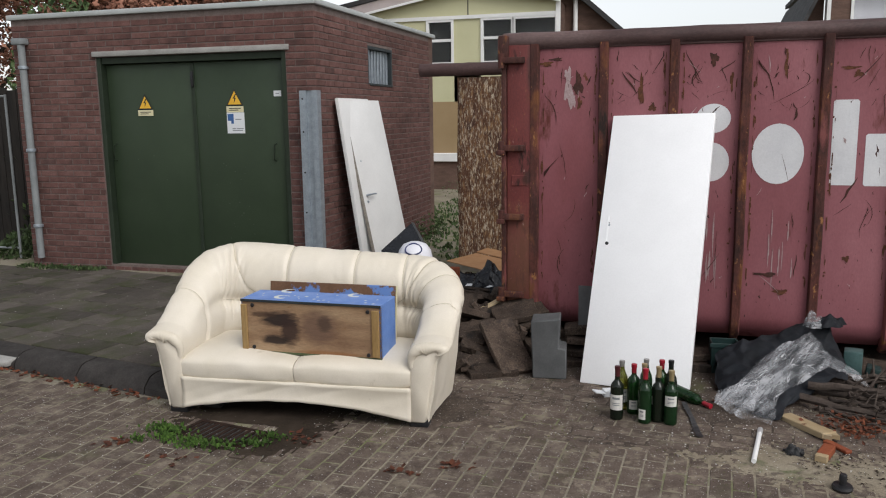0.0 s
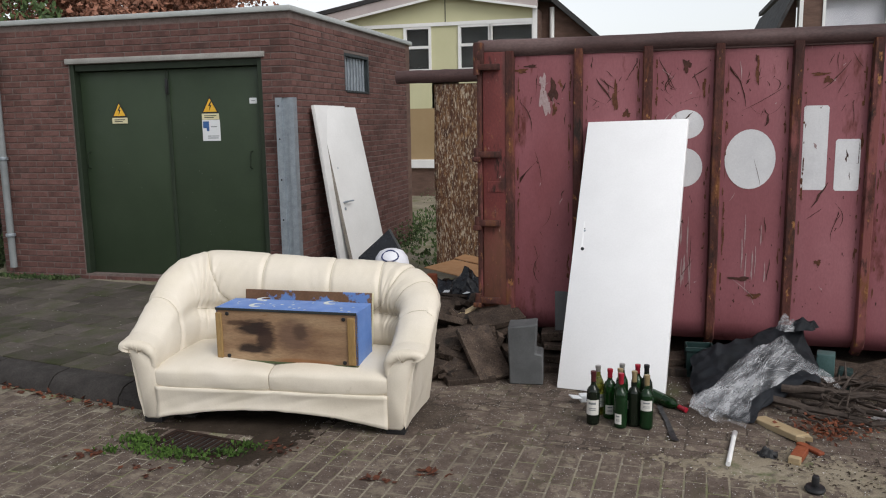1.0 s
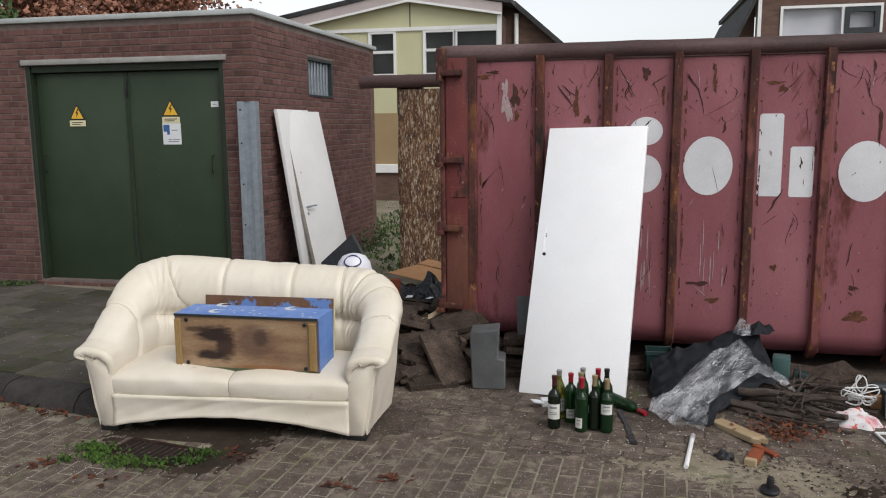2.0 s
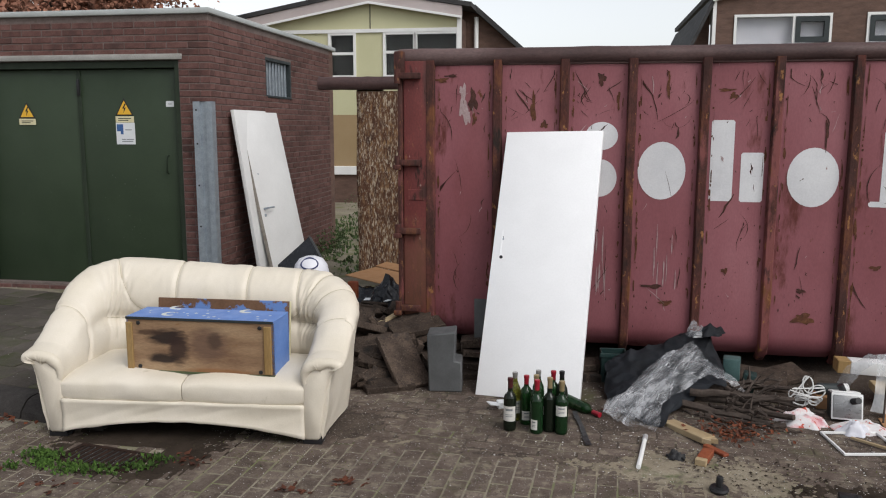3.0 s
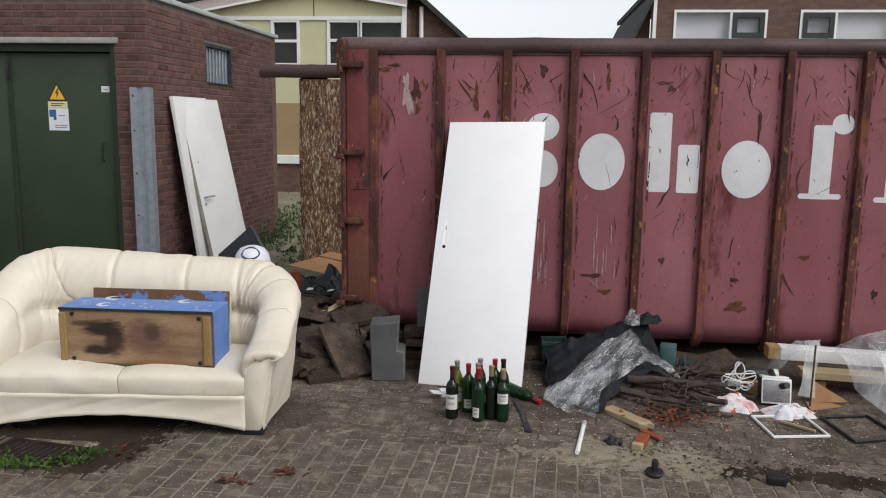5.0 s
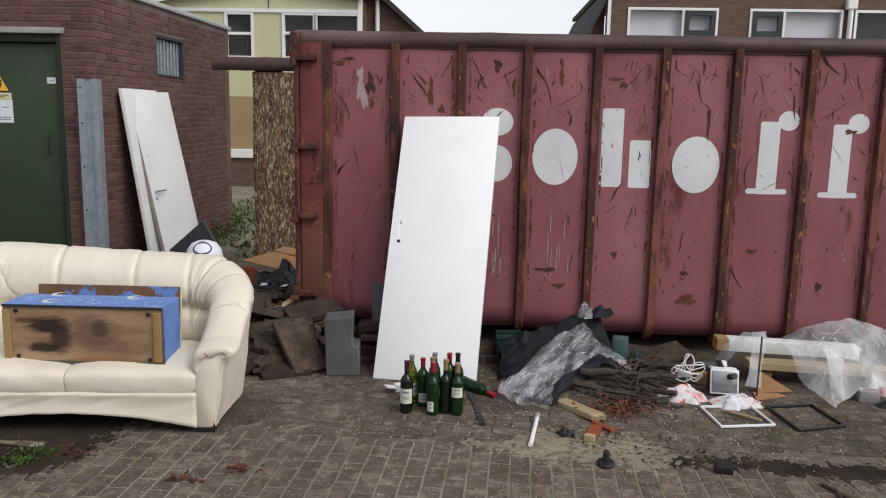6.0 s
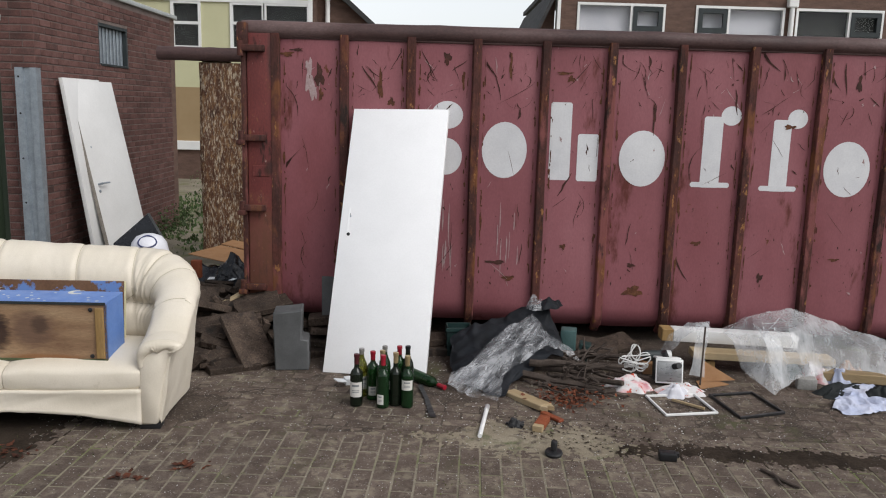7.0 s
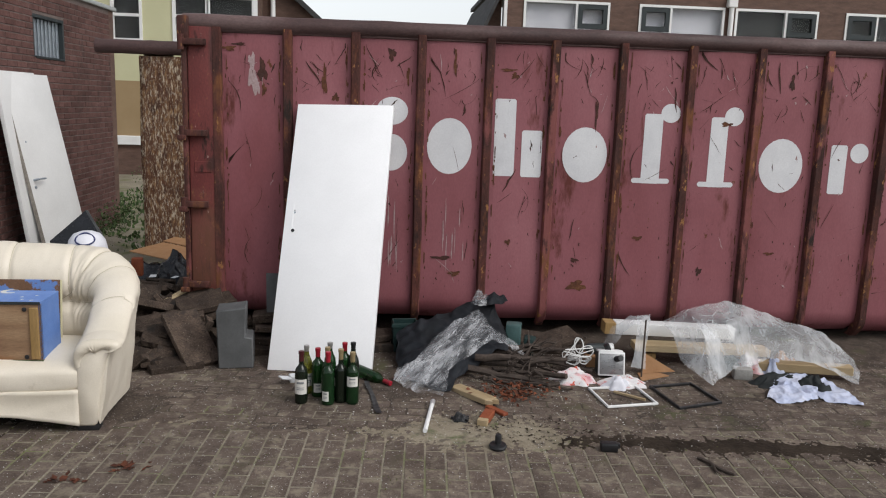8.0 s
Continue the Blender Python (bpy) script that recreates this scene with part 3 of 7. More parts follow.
# added dark strip that stands in for the shadow under the top rail
shade_strip = box(CXL, CXR, CY - 0.02, CY + 0.08, 2.205, 2.24, 0.008, 2)
part("rail_lip", shade_strip, RAIL, cont)
pb = bmesh.new()
box(CXL + 0.015, ribs[0] + 0.012, CY - 0.045, CY + 0.06, 0.22, 2.24, 0.012, 2, pb)
part("corner_post", pb, POSTRED, cont, "scuffed bright red corner post")
part("post_edge", box(CXL - 0.025, CXL + 0.012, CY - 0.055, CY + 0.06, 0.24, 2.27, 0.008, 2), RIBRUST, cont)
for zz in (2.13, 1.50, 0.99, 0.40):
    hb = bmesh.new()
    box(-0.045, 0.13, -0.05, 0.0, -0.022, 0.022, 0.006, 2, hb); rod((-0.04, -0.03, -0.055), (-0.04, -0.03, 0.05), 0.024, bm=hb)
    if zz < 2:
        box(-0.07, -0.01, -0.075, -0.01, -0.05, -0.015, 0.006, 2, hb)
    h_ = part("hinge", hb, RIBRUST, cont)
    h_.location = (CXL + 0.02, CY - 0.05, zz)
part("post_cap", box(CXL - 0.05, CXL + 0.03, CY - 0.07, CY + 0.09, 2.1, 2.31, 0.015, 2), RIBRUST, cont)
part("weld_plate", box(CXL + 0.05, CXL + 0.17, CY - 0.052, CY - 0.043, 1.22, 1.3, 0.004, 1), POSTRED, cont)
part("floor_plate", box(CXL, CXR, CY + 0.17, CYB, 0.2, 0.25), RAIL, cont)
part("far_side", box(CXL, CXR, CYB, CYB + 0.06, 0.2, 2.24), PEEL, cont)
part("end_wall", box(CXR - 0.05, CXR, CY + 0.01, CYB, 0.25, 2.24), PEEL, cont)
part("far_rail", rod((CXL, CYB + 0.03, CT - 0.06), (CXR, CYB + 0.03, CT - 0.06), 0.065, sides=14), RAIL, cont)
for yy in (6.62, 7.7):
    part("skid", box(CXL + 0.1, CXR - 0.1, yy - 0.05, yy + 0.05, 0.0, 0.2, 0.006, 1), RAIL, cont)
def rust_door(u, v):
    x = -2.31 + u * 1.1
    return (x, CYB - 0.03 + 0.02 * math.sin(v * 9 + u) * (u < 0.1) + 0.015 * noise.noise(Vector((x * 3, 1, v * 6))), 0.18 + v * 1.96)
ed = part("end_door", grid(20, 40, rust_door), PEEL, cont, "open end door with peeling white paint over rust", 60)
sol = ed.modifiers.new("thick", "SOLIDIFY"); sol.thickness = 0.05; sol.offset = 1
part("door_rail", sweep([(-2.72 + 0.06 * k, CYB - 0.02, 2.222 + 0.006 * noise.noise(Vector((k * 0.6, 9, 0)))) for k in range(26)], 0.07, 14), RAIL, cont, "dented steel rail of the open end door")
# painted mark: plain white shapes, one to a panel
def disc(cx, cz, rx, rz, n=28):
    return [(cx + rx * math.cos(2 * math.pi * k / n), cz + rz * math.sin(2 * math.pi * k / n)) for k in range(n)]
def slope(x):
    return -0.02 * (x - 0.2)
def bar(x0, x1, z0, z1):
    r = 0.012
    return [(x0 + r, z0), (x1 - r, z0), (x1, z0 + r), (x1, z1 - r), (x1 - r, z1), (x0 + r, z1), (x0, z1 - r), (x0, z0 + r)]
marks = [disc(0.205, 1.40, 0.12, 0.135), disc(0.21, 1.70, 0.115, 0.1), disc(0.635, 1.465, 0.165, 0.205), bar(0.965, 1.12, 1.265, 1.83), bar(1.17, 1.325, 1.265, 1.61),
         disc(1.65, 1.45, 0.17, 0.205), bar(2.09, 2.23, 1.26, 1.78), bar(2.02, 2.31, 1.262, 1.30), disc(2.285, 1.79, 0.075, 0.07), bar(2.6, 2.735, 1.255, 1.78), bar(2.53, 2.81, 1.257, 1.295), disc(2.775, 1.79, 0.075, 0.07),
         disc(3.175, 1.44, 0.17, 0.205), bar(3.56, 3.69, 1.245, 1.62), disc(3.79, 1.565, 0.075, 0.075)]
for k_, o in enumerate(marks):
    cx = sum(p[0] for p in o) / len(o)
    o = [(u, v + slope(cx)) for u, v in o]
    fine = [(o[k - 1][0] + (o[k][0] - o[k - 1][0]) * q / 4, o[k - 1][1] + (o[k][1] - o[k - 1][1]) * q / 4) for k in range(len(o)) for q in range(4)]
    part("painted_shape", skin(fine, 0.0018 + 0.0004 * (k_ % 3), rings=6), SIGNWHITE, cont, "plain white painted shape", 0)
# scrapes
for a, c in zip(ribs[:-1], ribs[1:]):
    for material, count in ((SCRATCH, 20), (PALESCRATCH, 5)):
        sb = bmesh.new()
        for _ in range(count):
            x, z = rng.uniform(a + 0.09, c - 0.09), rng.choice((rng.uniform(0.4, 2.1), rng.uniform(1.75, 2.15)))
            ang, ln, wd = rng.gauss(1.45, 0.75), 0.02 + 0.22 * rng.random() ** 3, rng.uniform(0.0008, 0.0035) + 0.006 * (rng.random() < 0.12)
            pts = []
            for k in range(5):
                s = (k / 4 - 0.5) * ln
                pts.append((x + s * math.cos(ang) + rng.gauss(0, 0.004), z + s * math.sin(ang)))
            ol = [(u + wd * (1 - abs(i - 2) / 2.5), v) for i, (u, v) in enumerate(pts)] + [(u - wd * (1 - abs(i - 2) / 2.5), v) for i, (u, v) in reversed(list(enumerate(pts)))]
            ol = [(min(max(u, a + 0.07), c - 0.07), v) for u, v in ol]
            skin(ol, 0.0034, sb)
        tagged(part("scrape", sb, material, cont, "", 0), kind="stuff")

# long curved gouges where loads scraped along the side
for a, c in zip(ribs[:-1], ribs[1:]):
    sb = bmesh.new()
    for q in range(5):
        x, z = rng.uniform(a + 0.12, c - 0.12), rng.choice((rng.uniform(1.75, 2.05), rng.uniform(1.75, 2.05), rng.uniform(0.5, 1.7)))
        ang, ln, bend, wd = rng.gauss(1.2, 0.6), rng.uniform(0.1, 0.32), rng.gauss(0, 1.4), rng.uniform(0.0015, 0.004)
        pts = []
        for k in range(13):
            t = k / 12
            aa = ang + bend * (t - 0.5)
            pts.append((x, z))
            x, z = min(max(x + ln / 12 * math.cos(aa) + rng.gauss(0, 0.0015), a + 0.075), c - 0.075), z + ln / 12 * math.sin(aa)
        pts = [p for p in pts if 0.35 < p[1] < 2.17]
        for k in range(len(pts) - 1):
            w0, w1 = (wd * (0.25 + math.sin(math.pi * (k + i) / 12)) * rng.uniform(0.6, 1.2) for i in (0, 1))
            (xa, za), (xb, zb) = pts[k], pts[k + 1]
            skin([(xa - w0, za), (xa + w0, za), (xb + w1, zb), (xb - w1, zb)], 0.0031, sb)
    tagged(part("gouge", sb, SCRATCH, cont, "", 0), kind="stuff")

# rust creeping out from the ribs and pitting the lower panels
for a, c in zip(ribs[:-1], ribs[1:]):
    for material, count, spread in ((RUST, 60, 0.02), (SCRATCH, 16, 0.3)):
        sb = bmesh.new()
        for _ in range(count):
            if spread < 0.1:
                x = rng.choice((a + 0.062, c - 0.062)) + rng.gauss(0, 0.004)
                z, w, h = rng.uniform(0.45, 2.15), rng.uniform(0.001, 0.006) + 0.004 * (rng.random() < 0.15), 0.008 + 0.07 * rng.random() ** 3
            else:
                x, z = rng.uniform(a + 0.09, c - 0.09), 0.4 + abs(rng.gauss(0, 0.3))
                w = rng.uniform(0.001, 0.004)
                h = w * rng.uniform(0.6, 4.0)
            n_ = 9
            ol = [(x + w * math.cos(6.283 * k / n_) * rng.uniform(0.5, 1.3), z + h * math.sin(6.283 * k / n_) * rng.uniform(0.6, 1.2)) for k in range(n_)]
            ol = [(min(max(u, a + 0.045), c - 0.045), v) for u, v in ol]
            skin(ol, 0.0026, sb)
        tagged(part("rust_fleck", sb, material, cont, "", 0), kind="stuff")

def mark(name, cx, cz, w, h, seed, material):
    """An irregular upright patch on a panel."""
    r_ = random.Random(seed)
    ph = [r_.uniform(0, 6.28) for _ in range(3)]
    ol = []
    for k in range(26):
        t = 2 * math.pi * k / 26
        q = 1 + 0.25 * math.sin(3 * t + ph[0]) + 0.18 * math.sin(5 * t + ph[1]) + 0.12 * math.sin(9 * t + ph[2])
        ol.append((cx + w * q * math.cos(t), cz + h * q * math.sin(t)))
    part(name, skin(ol, 0.0028 + 0.0002 * (seed % 5), rings=2), material, cont, "", 0)
for k, q in enumerate(((-0.79, 1.93, 0.025, 0.12), (-0.76, 1.84, 0.02, 0.06), (-0.8, 2.02, 0.018, 0.04))):
    mark("bare_patch", *q, 300 + k, PALESCRATCH)
for k, q in enumerate(((-0.72, 1.95, 0.035, 0.09), (-0.71, 1.82, 0.018, 0.05), (-0.95, 2.1, 0.05, 0.02), (-0.88, 2.13, 0.05, 0.012), (-0.28, 1.9, 0.02, 0.12), (-0.2, 1.78, 0.03, 0.03), (0.2, 2.1, 0.03, 0.05), (0.32, 1.95, 0.012, 0.08), (0.66, 2.05, 0.012, 0.11), (0.6, 0.62, 0.1, 0.018), (0.7, 0.5, 0.06, 0.025), (1.1, 0.75, 0.03, 0.025), (1.62, 0.62, 0.04, 0.02), (1.65, 0.42, 0.09, 0.05), (2.1, 0.8, 0.05, 0.02), (2.6, 0.55, 0.03, 0.04), (3.15, 0.7, 0.05, 0.015), (2.72, 1.68, 0.05, 0.018), (1.72, 1.72, 0.012, 0.12), (1.05, 2.02, 0.06, 0.012), (1.1, 1.98, 0.03, 0.025), (3.2, 2.0, 0.02, 0.07))):
    f_ = 0.75 if q[1] < 0.9 else 0.85
    mark("rust_patch", q[0], q[1], q[2] * f_, q[3] * f_, 320 + k, RUST if k % 3 else SCRATCH)
for k in range(16):
    r_ = random.Random(500 + k)
    mark("paint_drip", r_.choice((0.62, 0.68, 0.74, 0.2, 0.26)) + r_.gauss(0, 0.02), r_.uniform(0.6, 1.0), r_.uniform(0.002, 0.005), r_.uniform(0.03, 0.14), 400 + k, PALESCRATCH)

# ---- white door leaning on the container ----
def leaning(name, label, o, ux, uz, w, h, th, material):
    ux, uz = Vector(ux).normalized(), Vector(uz).normalized()
    n_ = ux.cross(uz).normalized()
    uz = n_.cross(ux) * -1 if n_.cross(ux).dot(uz) < 0 else n_.cross(ux)
    m = Matrix((( ux.x, -n_.x, uz.x, o[0]), (ux.y, -n_.y, uz.y, o[1]), (ux.z, -n_.z, uz.z, o[2]), (0, 0, 0, 1)))
    d = thing(name, label, "door", m)
    part("leaf", box(0, w, 0, th, 0, h, 0.003, 2), material, d)
    return d
wd = leaning("loose_door", "plain white interior door leaf leaning on the container", (-0.582, 5.070, 0.004), (0.9818, -0.1885, 0.02), (0.0577, 0.4159, 0.9076), 0.695, 1.897, 0.04, WHITE)
lk = part("lock_plate", box(0.05, 0.062, -0.002, 0.0, 0.93, 1.15, 0.0005, 1), WHITE, wd)
part("keyhole", rod((0.066, -0.003, 0.955), (0.066, 0.004, 0.955), 0.012), BLACK, wd)
part("spindle_hole", rod((0.066, -0.001, 1.085), (0.066, 0.004, 1.085), 0.008), ZINC, wd)
for zz in (1.1,):
    part("screw_hole", rod((0.066, -0.002, zz), (0.066, 0.004, zz), 0.004), BLACK, wd)

# ---- two doors leaning on the side wall ----
d2 = leaning("loose_door", "soiled white interior door leaf with a lever handle, leaning on brick", (-3.035, 7.82, 0.1), (0.12, 0.72, 0), (-0.385, 0.06, 1.79), 0.74, 1.86, 0.04, OLDWHITE)
hb = rod((0.07, 0, 0.83), (0.07, -0.05, 0.83), 0.011)
sweep([(0.07, -0.05, 0.83), (0.12, -0.052, 0.832), (0.19, -0.05, 0.83)], 0.009, bm=hb)
part("lever_handle", hb, ZINC, d2, "steel lever handle")
part("key_rose", rod((0.07, -0.006, 0.76), (0.07, 0.001, 0.76), 0.016), ZINC, d2)
part("spy_hole", rod((0.1, -0.003, 1.2), (0.1, 0.002, 1.2), 0.01), ZINC, d2)
# thin strip, darker and browner than the leaf, along its near edge
part("edge_strip", box(-0.003, 0.0, 0.002, 0.038, 0, 1.86), DOOREDGE, d2)
d3 = leaning("loose_door", "grubby white door leaf leaning flat against brick", (-3.14, 7.71, 0.1), (0, 1, 0), (-0.262, 0.01, 1.834), 0.83, 1.853, 0.038, OLDWHITE)

# ---- sofa ----
SA = 5.3
sofa = thing("sofa", "two-seat cream leather sofa with channelled back and flared arms, worn", "sofa", pose(-2.107, 4.007, 0, 0, 0, SA))
# plan line of arms and back: front of one arm, round the back, front of the other
HW, DEP, RC = 0.80, 0.73, 0.27
STRAIGHT, ARC, HALF = DEP - RC, RC * math.pi / 2, HW - RC
WHOLE = 2 * (STRAIGHT + ARC + HALF)
def plan(d):
    """Point and outward normal on the U-shaped line, d metres from the front of the first arm."""
    side = -1 if d < WHOLE / 2 else 1
    d = min(d, WHOLE - d)
    if d < STRAIGHT:
        p, n_ = Vector((HW, d, 0)), Vector((1, 0, 0))
    elif d < STRAIGHT + ARC:
        a = (d - STRAIGHT) / RC
        n_ = Vector((math.cos(a), math.sin(a), 0))
        p = Vector((HW - RC, DEP - RC, 0)) + n_ * RC
    else:
        p, n_ = Vector((HW - RC - (d - STRAIGHT - ARC), DEP, 0)), Vector((0, 1, 0))
    return Vector((p.x * side, p.y, 0)), Vector((n_.x * side, n_.y, 0))
def smooth01(v):
    v = min(1.0, max(0.0, v))
    return v * v * (3 - 2 * v)
def spline(pts, k):
    """A smooth line through the points, k from 0 to their count less one."""
    i = min(max(int(k), 0), len(pts) - 2)
    f = k - i
    q = [pts[max(i - 1, 0)], pts[i], pts[i + 1], pts[min(i + 2, len(pts) - 1)]]
    return [0.5 * (2 * b_ + (c - a) * f + (2 * a - 5 * b_ + 4 * c - e) * f * f + (3 * b_ - a - 3 * c + e) * f ** 3) for a, b_, c, e in zip(*q)]
ARMPROF = [(-0.05, 0.20), (-0.10, 0.32), (-0.115, 0.38), (-0.115, 0.43), (-0.105, 0.465), (-0.08, 0.495), (-0.04, 0.512), (0.0, 0.52), (0.05, 0.52), (0.09, 0.512), (0.118, 0.495), (0.124, 0.472), (0.108, 0.458), (0.08, 0.447), (0.055, 0.40), (0.042, 0.30), (0.02, 0.15), (0.0, 0.035)]
BACKPROF = [(-0.10, 0.22), (-0.17, 0.36), (-0.185, 0.42), (-0.17, 0.50), (-0.125, 0.555), (-0.16, 0.615), (-0.165, 0.70), (-0.135, 0.79), (-0.06, 0.862), (0.02, 0.885), (0.08, 0.868), (0.115, 0.80), (0.125, 0.70), (0.122, 0.58), (0.115, 0.45), (0.10, 0.30), (0.085, 0.15), (0.07, 0.05)]
RISE = [(0.0, 0.505), (0.1, 0.525), (0.2, 0.585), (0.3, 0.655), (0.45, 0.765), (0.6, 0.845), (0.75, 0.887), (1.0, 0.89), (1.5, 0.885)]
def arm_top(e):
    for (a, za), (c, zc) in zip(RISE, RISE[1:]):
        if e <= c:
            return za + (zc - za) * max(0.0, e - a) / (c - a)
    return RISE[-1][1]
# seams: along the plan line at the inner crease and at the top; the wing seams sweep forward as they rise
SEAMS = [(0.27, 0.33, 0.016), (1.06, 0.74, 0.012), (1.16, 1.16, 0.011), (1.61, 1.61, 0.011), (1.93, 1.93, 0.011), (WHOLE - 1.06, WHOLE - 0.72, 0.012), (WHOLE - 0.8, WHOLE - 0.56, 0.008), (WHOLE - 0.28, WHOLE - 0.34, 0.016)]
def seam_at(q, zz):
    return q[0] + (q[1] - q[0]) * smooth01((zz - 0.5) / 0.42)
def shell(d, k):
    """Surface of arm and back: k runs from the inside bottom over the top to the outside bottom."""
    p, n_ = plan(d)
    e = min(d, WHOLE - d)
    up = smooth01((e - 0.08) / 0.72)
    top = arm_top(e)
    (a0, z0), (a1, z1) = spline(ARMPROF, k), spline(BACKPROF, k)
    stretch = lambda z, base, full: z if z < base else base + (z - base) * (top - base) / (full - base)
    z0, z1 = stretch(z0, 0.3, 0.52), stretch(z1, 0.25, 0.885)
    a, z = a0 + (a1 - a0) * up, z0 + (z1 - z0) * up
    zz = z / top
    upper = smooth01((zz - 0.5) / 0.12)
    groove = sum(depth * math.exp(-((d - seam_at(q, zz)) / 0.016) ** 2) for q in SEAMS for depth in (q[2],)) * (upper if k < 11.5 else 0.25 * upper)
    rad = math.exp(-((e - 0.72) / 0.24) ** 2) * upper
    fold = 0.004 * noise.noise(Vector((d * 8, zz * 4, 2.0))) + 0.0015 * noise.noise(Vector((d * 24, zz * 12, 8.0)))
    gather = rad * (0.4 - abs(noise.noise(Vector((d * 15 - zz * 7, zz * 2.0, 5.0))))) * 0.022
    drag = 0.006 * (1 - up) * (0.3 - abs(noise.noise(Vector((d * 12 + z * 16, z * 4, 9.0)))))
    if k < 9:
        a += groove - fold - gather
    else:
        a -= groove - fold - gather - drag
    z += (fold - groove * 0.6) * (1 if zz > 0.75 else 0.2)
    q = p + n_ * a
    return Vector((q.x, q.y, z - 0.056 * q.x * smooth01((z - 0.45) / 0.4)))
def capped(b, nu, nv):
    b.verts.ensure_lookup_table()
    for i in (0, nu - 1):
        b.faces.new([b.verts[i * nv + j] for j in range(nv)])
    return b
for a, c, nm in ((0.0, 0.302, "armrest"), (0.298, WHOLE - 0.308, "backrest"), (WHOLE - 0.312, WHOLE, "armrest")):
    nu = 300 if nm == "backrest" else 44
    part(nm, capped(grid(nu, 76, lambda u, v: shell(a + u * (c - a), v * 17)), nu, 76), LEATHER, sofa, "", 70)
# gathered rolls over the fronts of the arms
for sd in (-1, 1):
    b = bmesh.new()
    rings = []
    for i in range(61):
        k = 1.3 + 11.6 * i / 60
        p = shell(0.0 if sd < 0 else WHOLE, k)
        c = Vector((sd * 0.80, 0, 0.42))
        inw = (c - p).normalized()
        r = 0.034 * (0.55 + 0.45 * smooth01(i / 14)) * (0.7 + 0.3 * smooth01((60 - i) / 6)) * (1 + 0.12 * noise.noise(Vector((i * 0.8, sd, 0))))
        mid = p + inw * (r + 0.001) + Vector((0, 0.004, 0))
        rings.append([b.verts.new(mid - inw * math.cos(t) * r * (1.25 if math.cos(t) < 0 else 1.0) - Vector((0, 1, 0)) * math.sin(t) * r * 1.1) for t in [2 * math.pi * j / 18 for j in range(18)]])
    for r0, r1 in zip(rings, rings[1:]):
        for j in range(18):
            b.faces.new((r0[j], r0[(j + 1) % 18], r1[(j + 1) % 18], r1[j]))
    b.faces.new(rings[0][::-1]); b.faces.new(rings[-1])
    part("arm_roll", b, LEATHER, sofa, "", 70)
# arm fronts
ARM = [(0.69, 0.03), (0.785, 0.03), (0.80, 0.15), (0.825, 0.3), (0.85, 0.4), (0.885, 0.452), (0.89, 0.47), (0.87, 0.482), (0.80, 0.482), (0.75, 0.47), (0.715, 0.44), (0.7, 0.4), (0.692, 0.3)]
for sd in (-1, 1):
    part("arm_front", prism([(sd * u, v) for u, v in ARM], 0.2, m=Matrix.Translation((0, -0.014, 0)), bevel=0.012), LEATHER, sofa, "", 70)
    part("foot", box(sd * 0.74 - 0.055, sd * 0.74 + 0.055, 0.0, 0.09, 0.0, 0.035, 0.006, 2), BLACK, sofa, "black block foot")
    part("foot", box(sd * 0.74 - 0.055, sd * 0.74 + 0.055, 0.6, 0.69, 0.0, 0.08, 0.006, 2), BLACK, sofa, "black block foot")
# stitching along the seams, coloured darker to carry the shade of the creases
def seam_point(q, k):
    d = q[0]
    for _ in range(3):
        z = shell(d, k).z + 0.056 * shell(d, k).x * 0.8
        d = seam_at(q, z / arm_top(min(d, WHOLE - d)))
    return shell(d, k)
for q in SEAMS:
    k0 = 4.2 if 0.5 < q[0] < WHOLE - 0.5 else 3.0
    part("seam", sweep([seam_point(q, k0 + (10.5 - k0) * i / 30) for i in range(31)], 0.002, 5), PIPING, sofa)
# line in the inner crease, its shade put into the colour
part("seam", sweep([shell(0.55 + (WHOLE - 1.1) * i / 40, 4.0) for i in range(41)], 0.0025, 5), PIPING, sofa)
# seat cushions
def cushion(x0, x1):
    def f(u, v):
        x = x0 + (x1 - x0) * v
        a = 2 * math.pi * u
        sq = lambda t, p_: math.copysign(abs(t) ** p_, t)
        edge = 1 - abs(2 * v - 1) ** 8
        y = 0.27 + 0.295 * sq(math.cos(a), 0.45) * (0.96 + 0.04 * edge)
        z = 0.285 + (0.083 * sq(math.sin(a), 0.5)) * (0.86 + 0.14 * edge) + 0.03 * max(0, y) * 1.2
        if math.sin(a) > 0:
            z += 0.022 * math.sin(math.pi * v) * math.sin(math.pi * min(1, max(0, (y + 0.03) / 0.6)))
        z += 0.005 * noise.noise(Vector((x * 5, y * 5, 1.5))) - 0.005 * abs(noise.noise(Vector((x * 5 + y * 9, y * 4, 7.5))))
        y += 0.007 * noise.noise(Vector((x * 7, z * 20, 4.5)))
        return (x, y, z)
    b = grid(40, 30, f, True)
    b.verts.ensure_lookup_table()
    b.faces.new([b.verts[i * 30] for i in range(40)]); b.faces.new([b.verts[i * 30 + 29] for i in range(40)])
    return b
for x0, x1 in ((-0.70, 0.004), (0.008, 0.70)):
    part("seat_cushion", cushion(x0, x1), LEATHER, sofa, "", 60)
part("seat_piping", sweep([(-0.69 + 1.38 * k / 30, -0.016 + 0.003 * noise.noise(Vector((k * 0.7, 0, 0))), 0.222 + 0.003 * noise.noise(Vector((k * 0.9, 0, 3)))) for k in range(31)], 0.004, 6), PIPING, sofa)
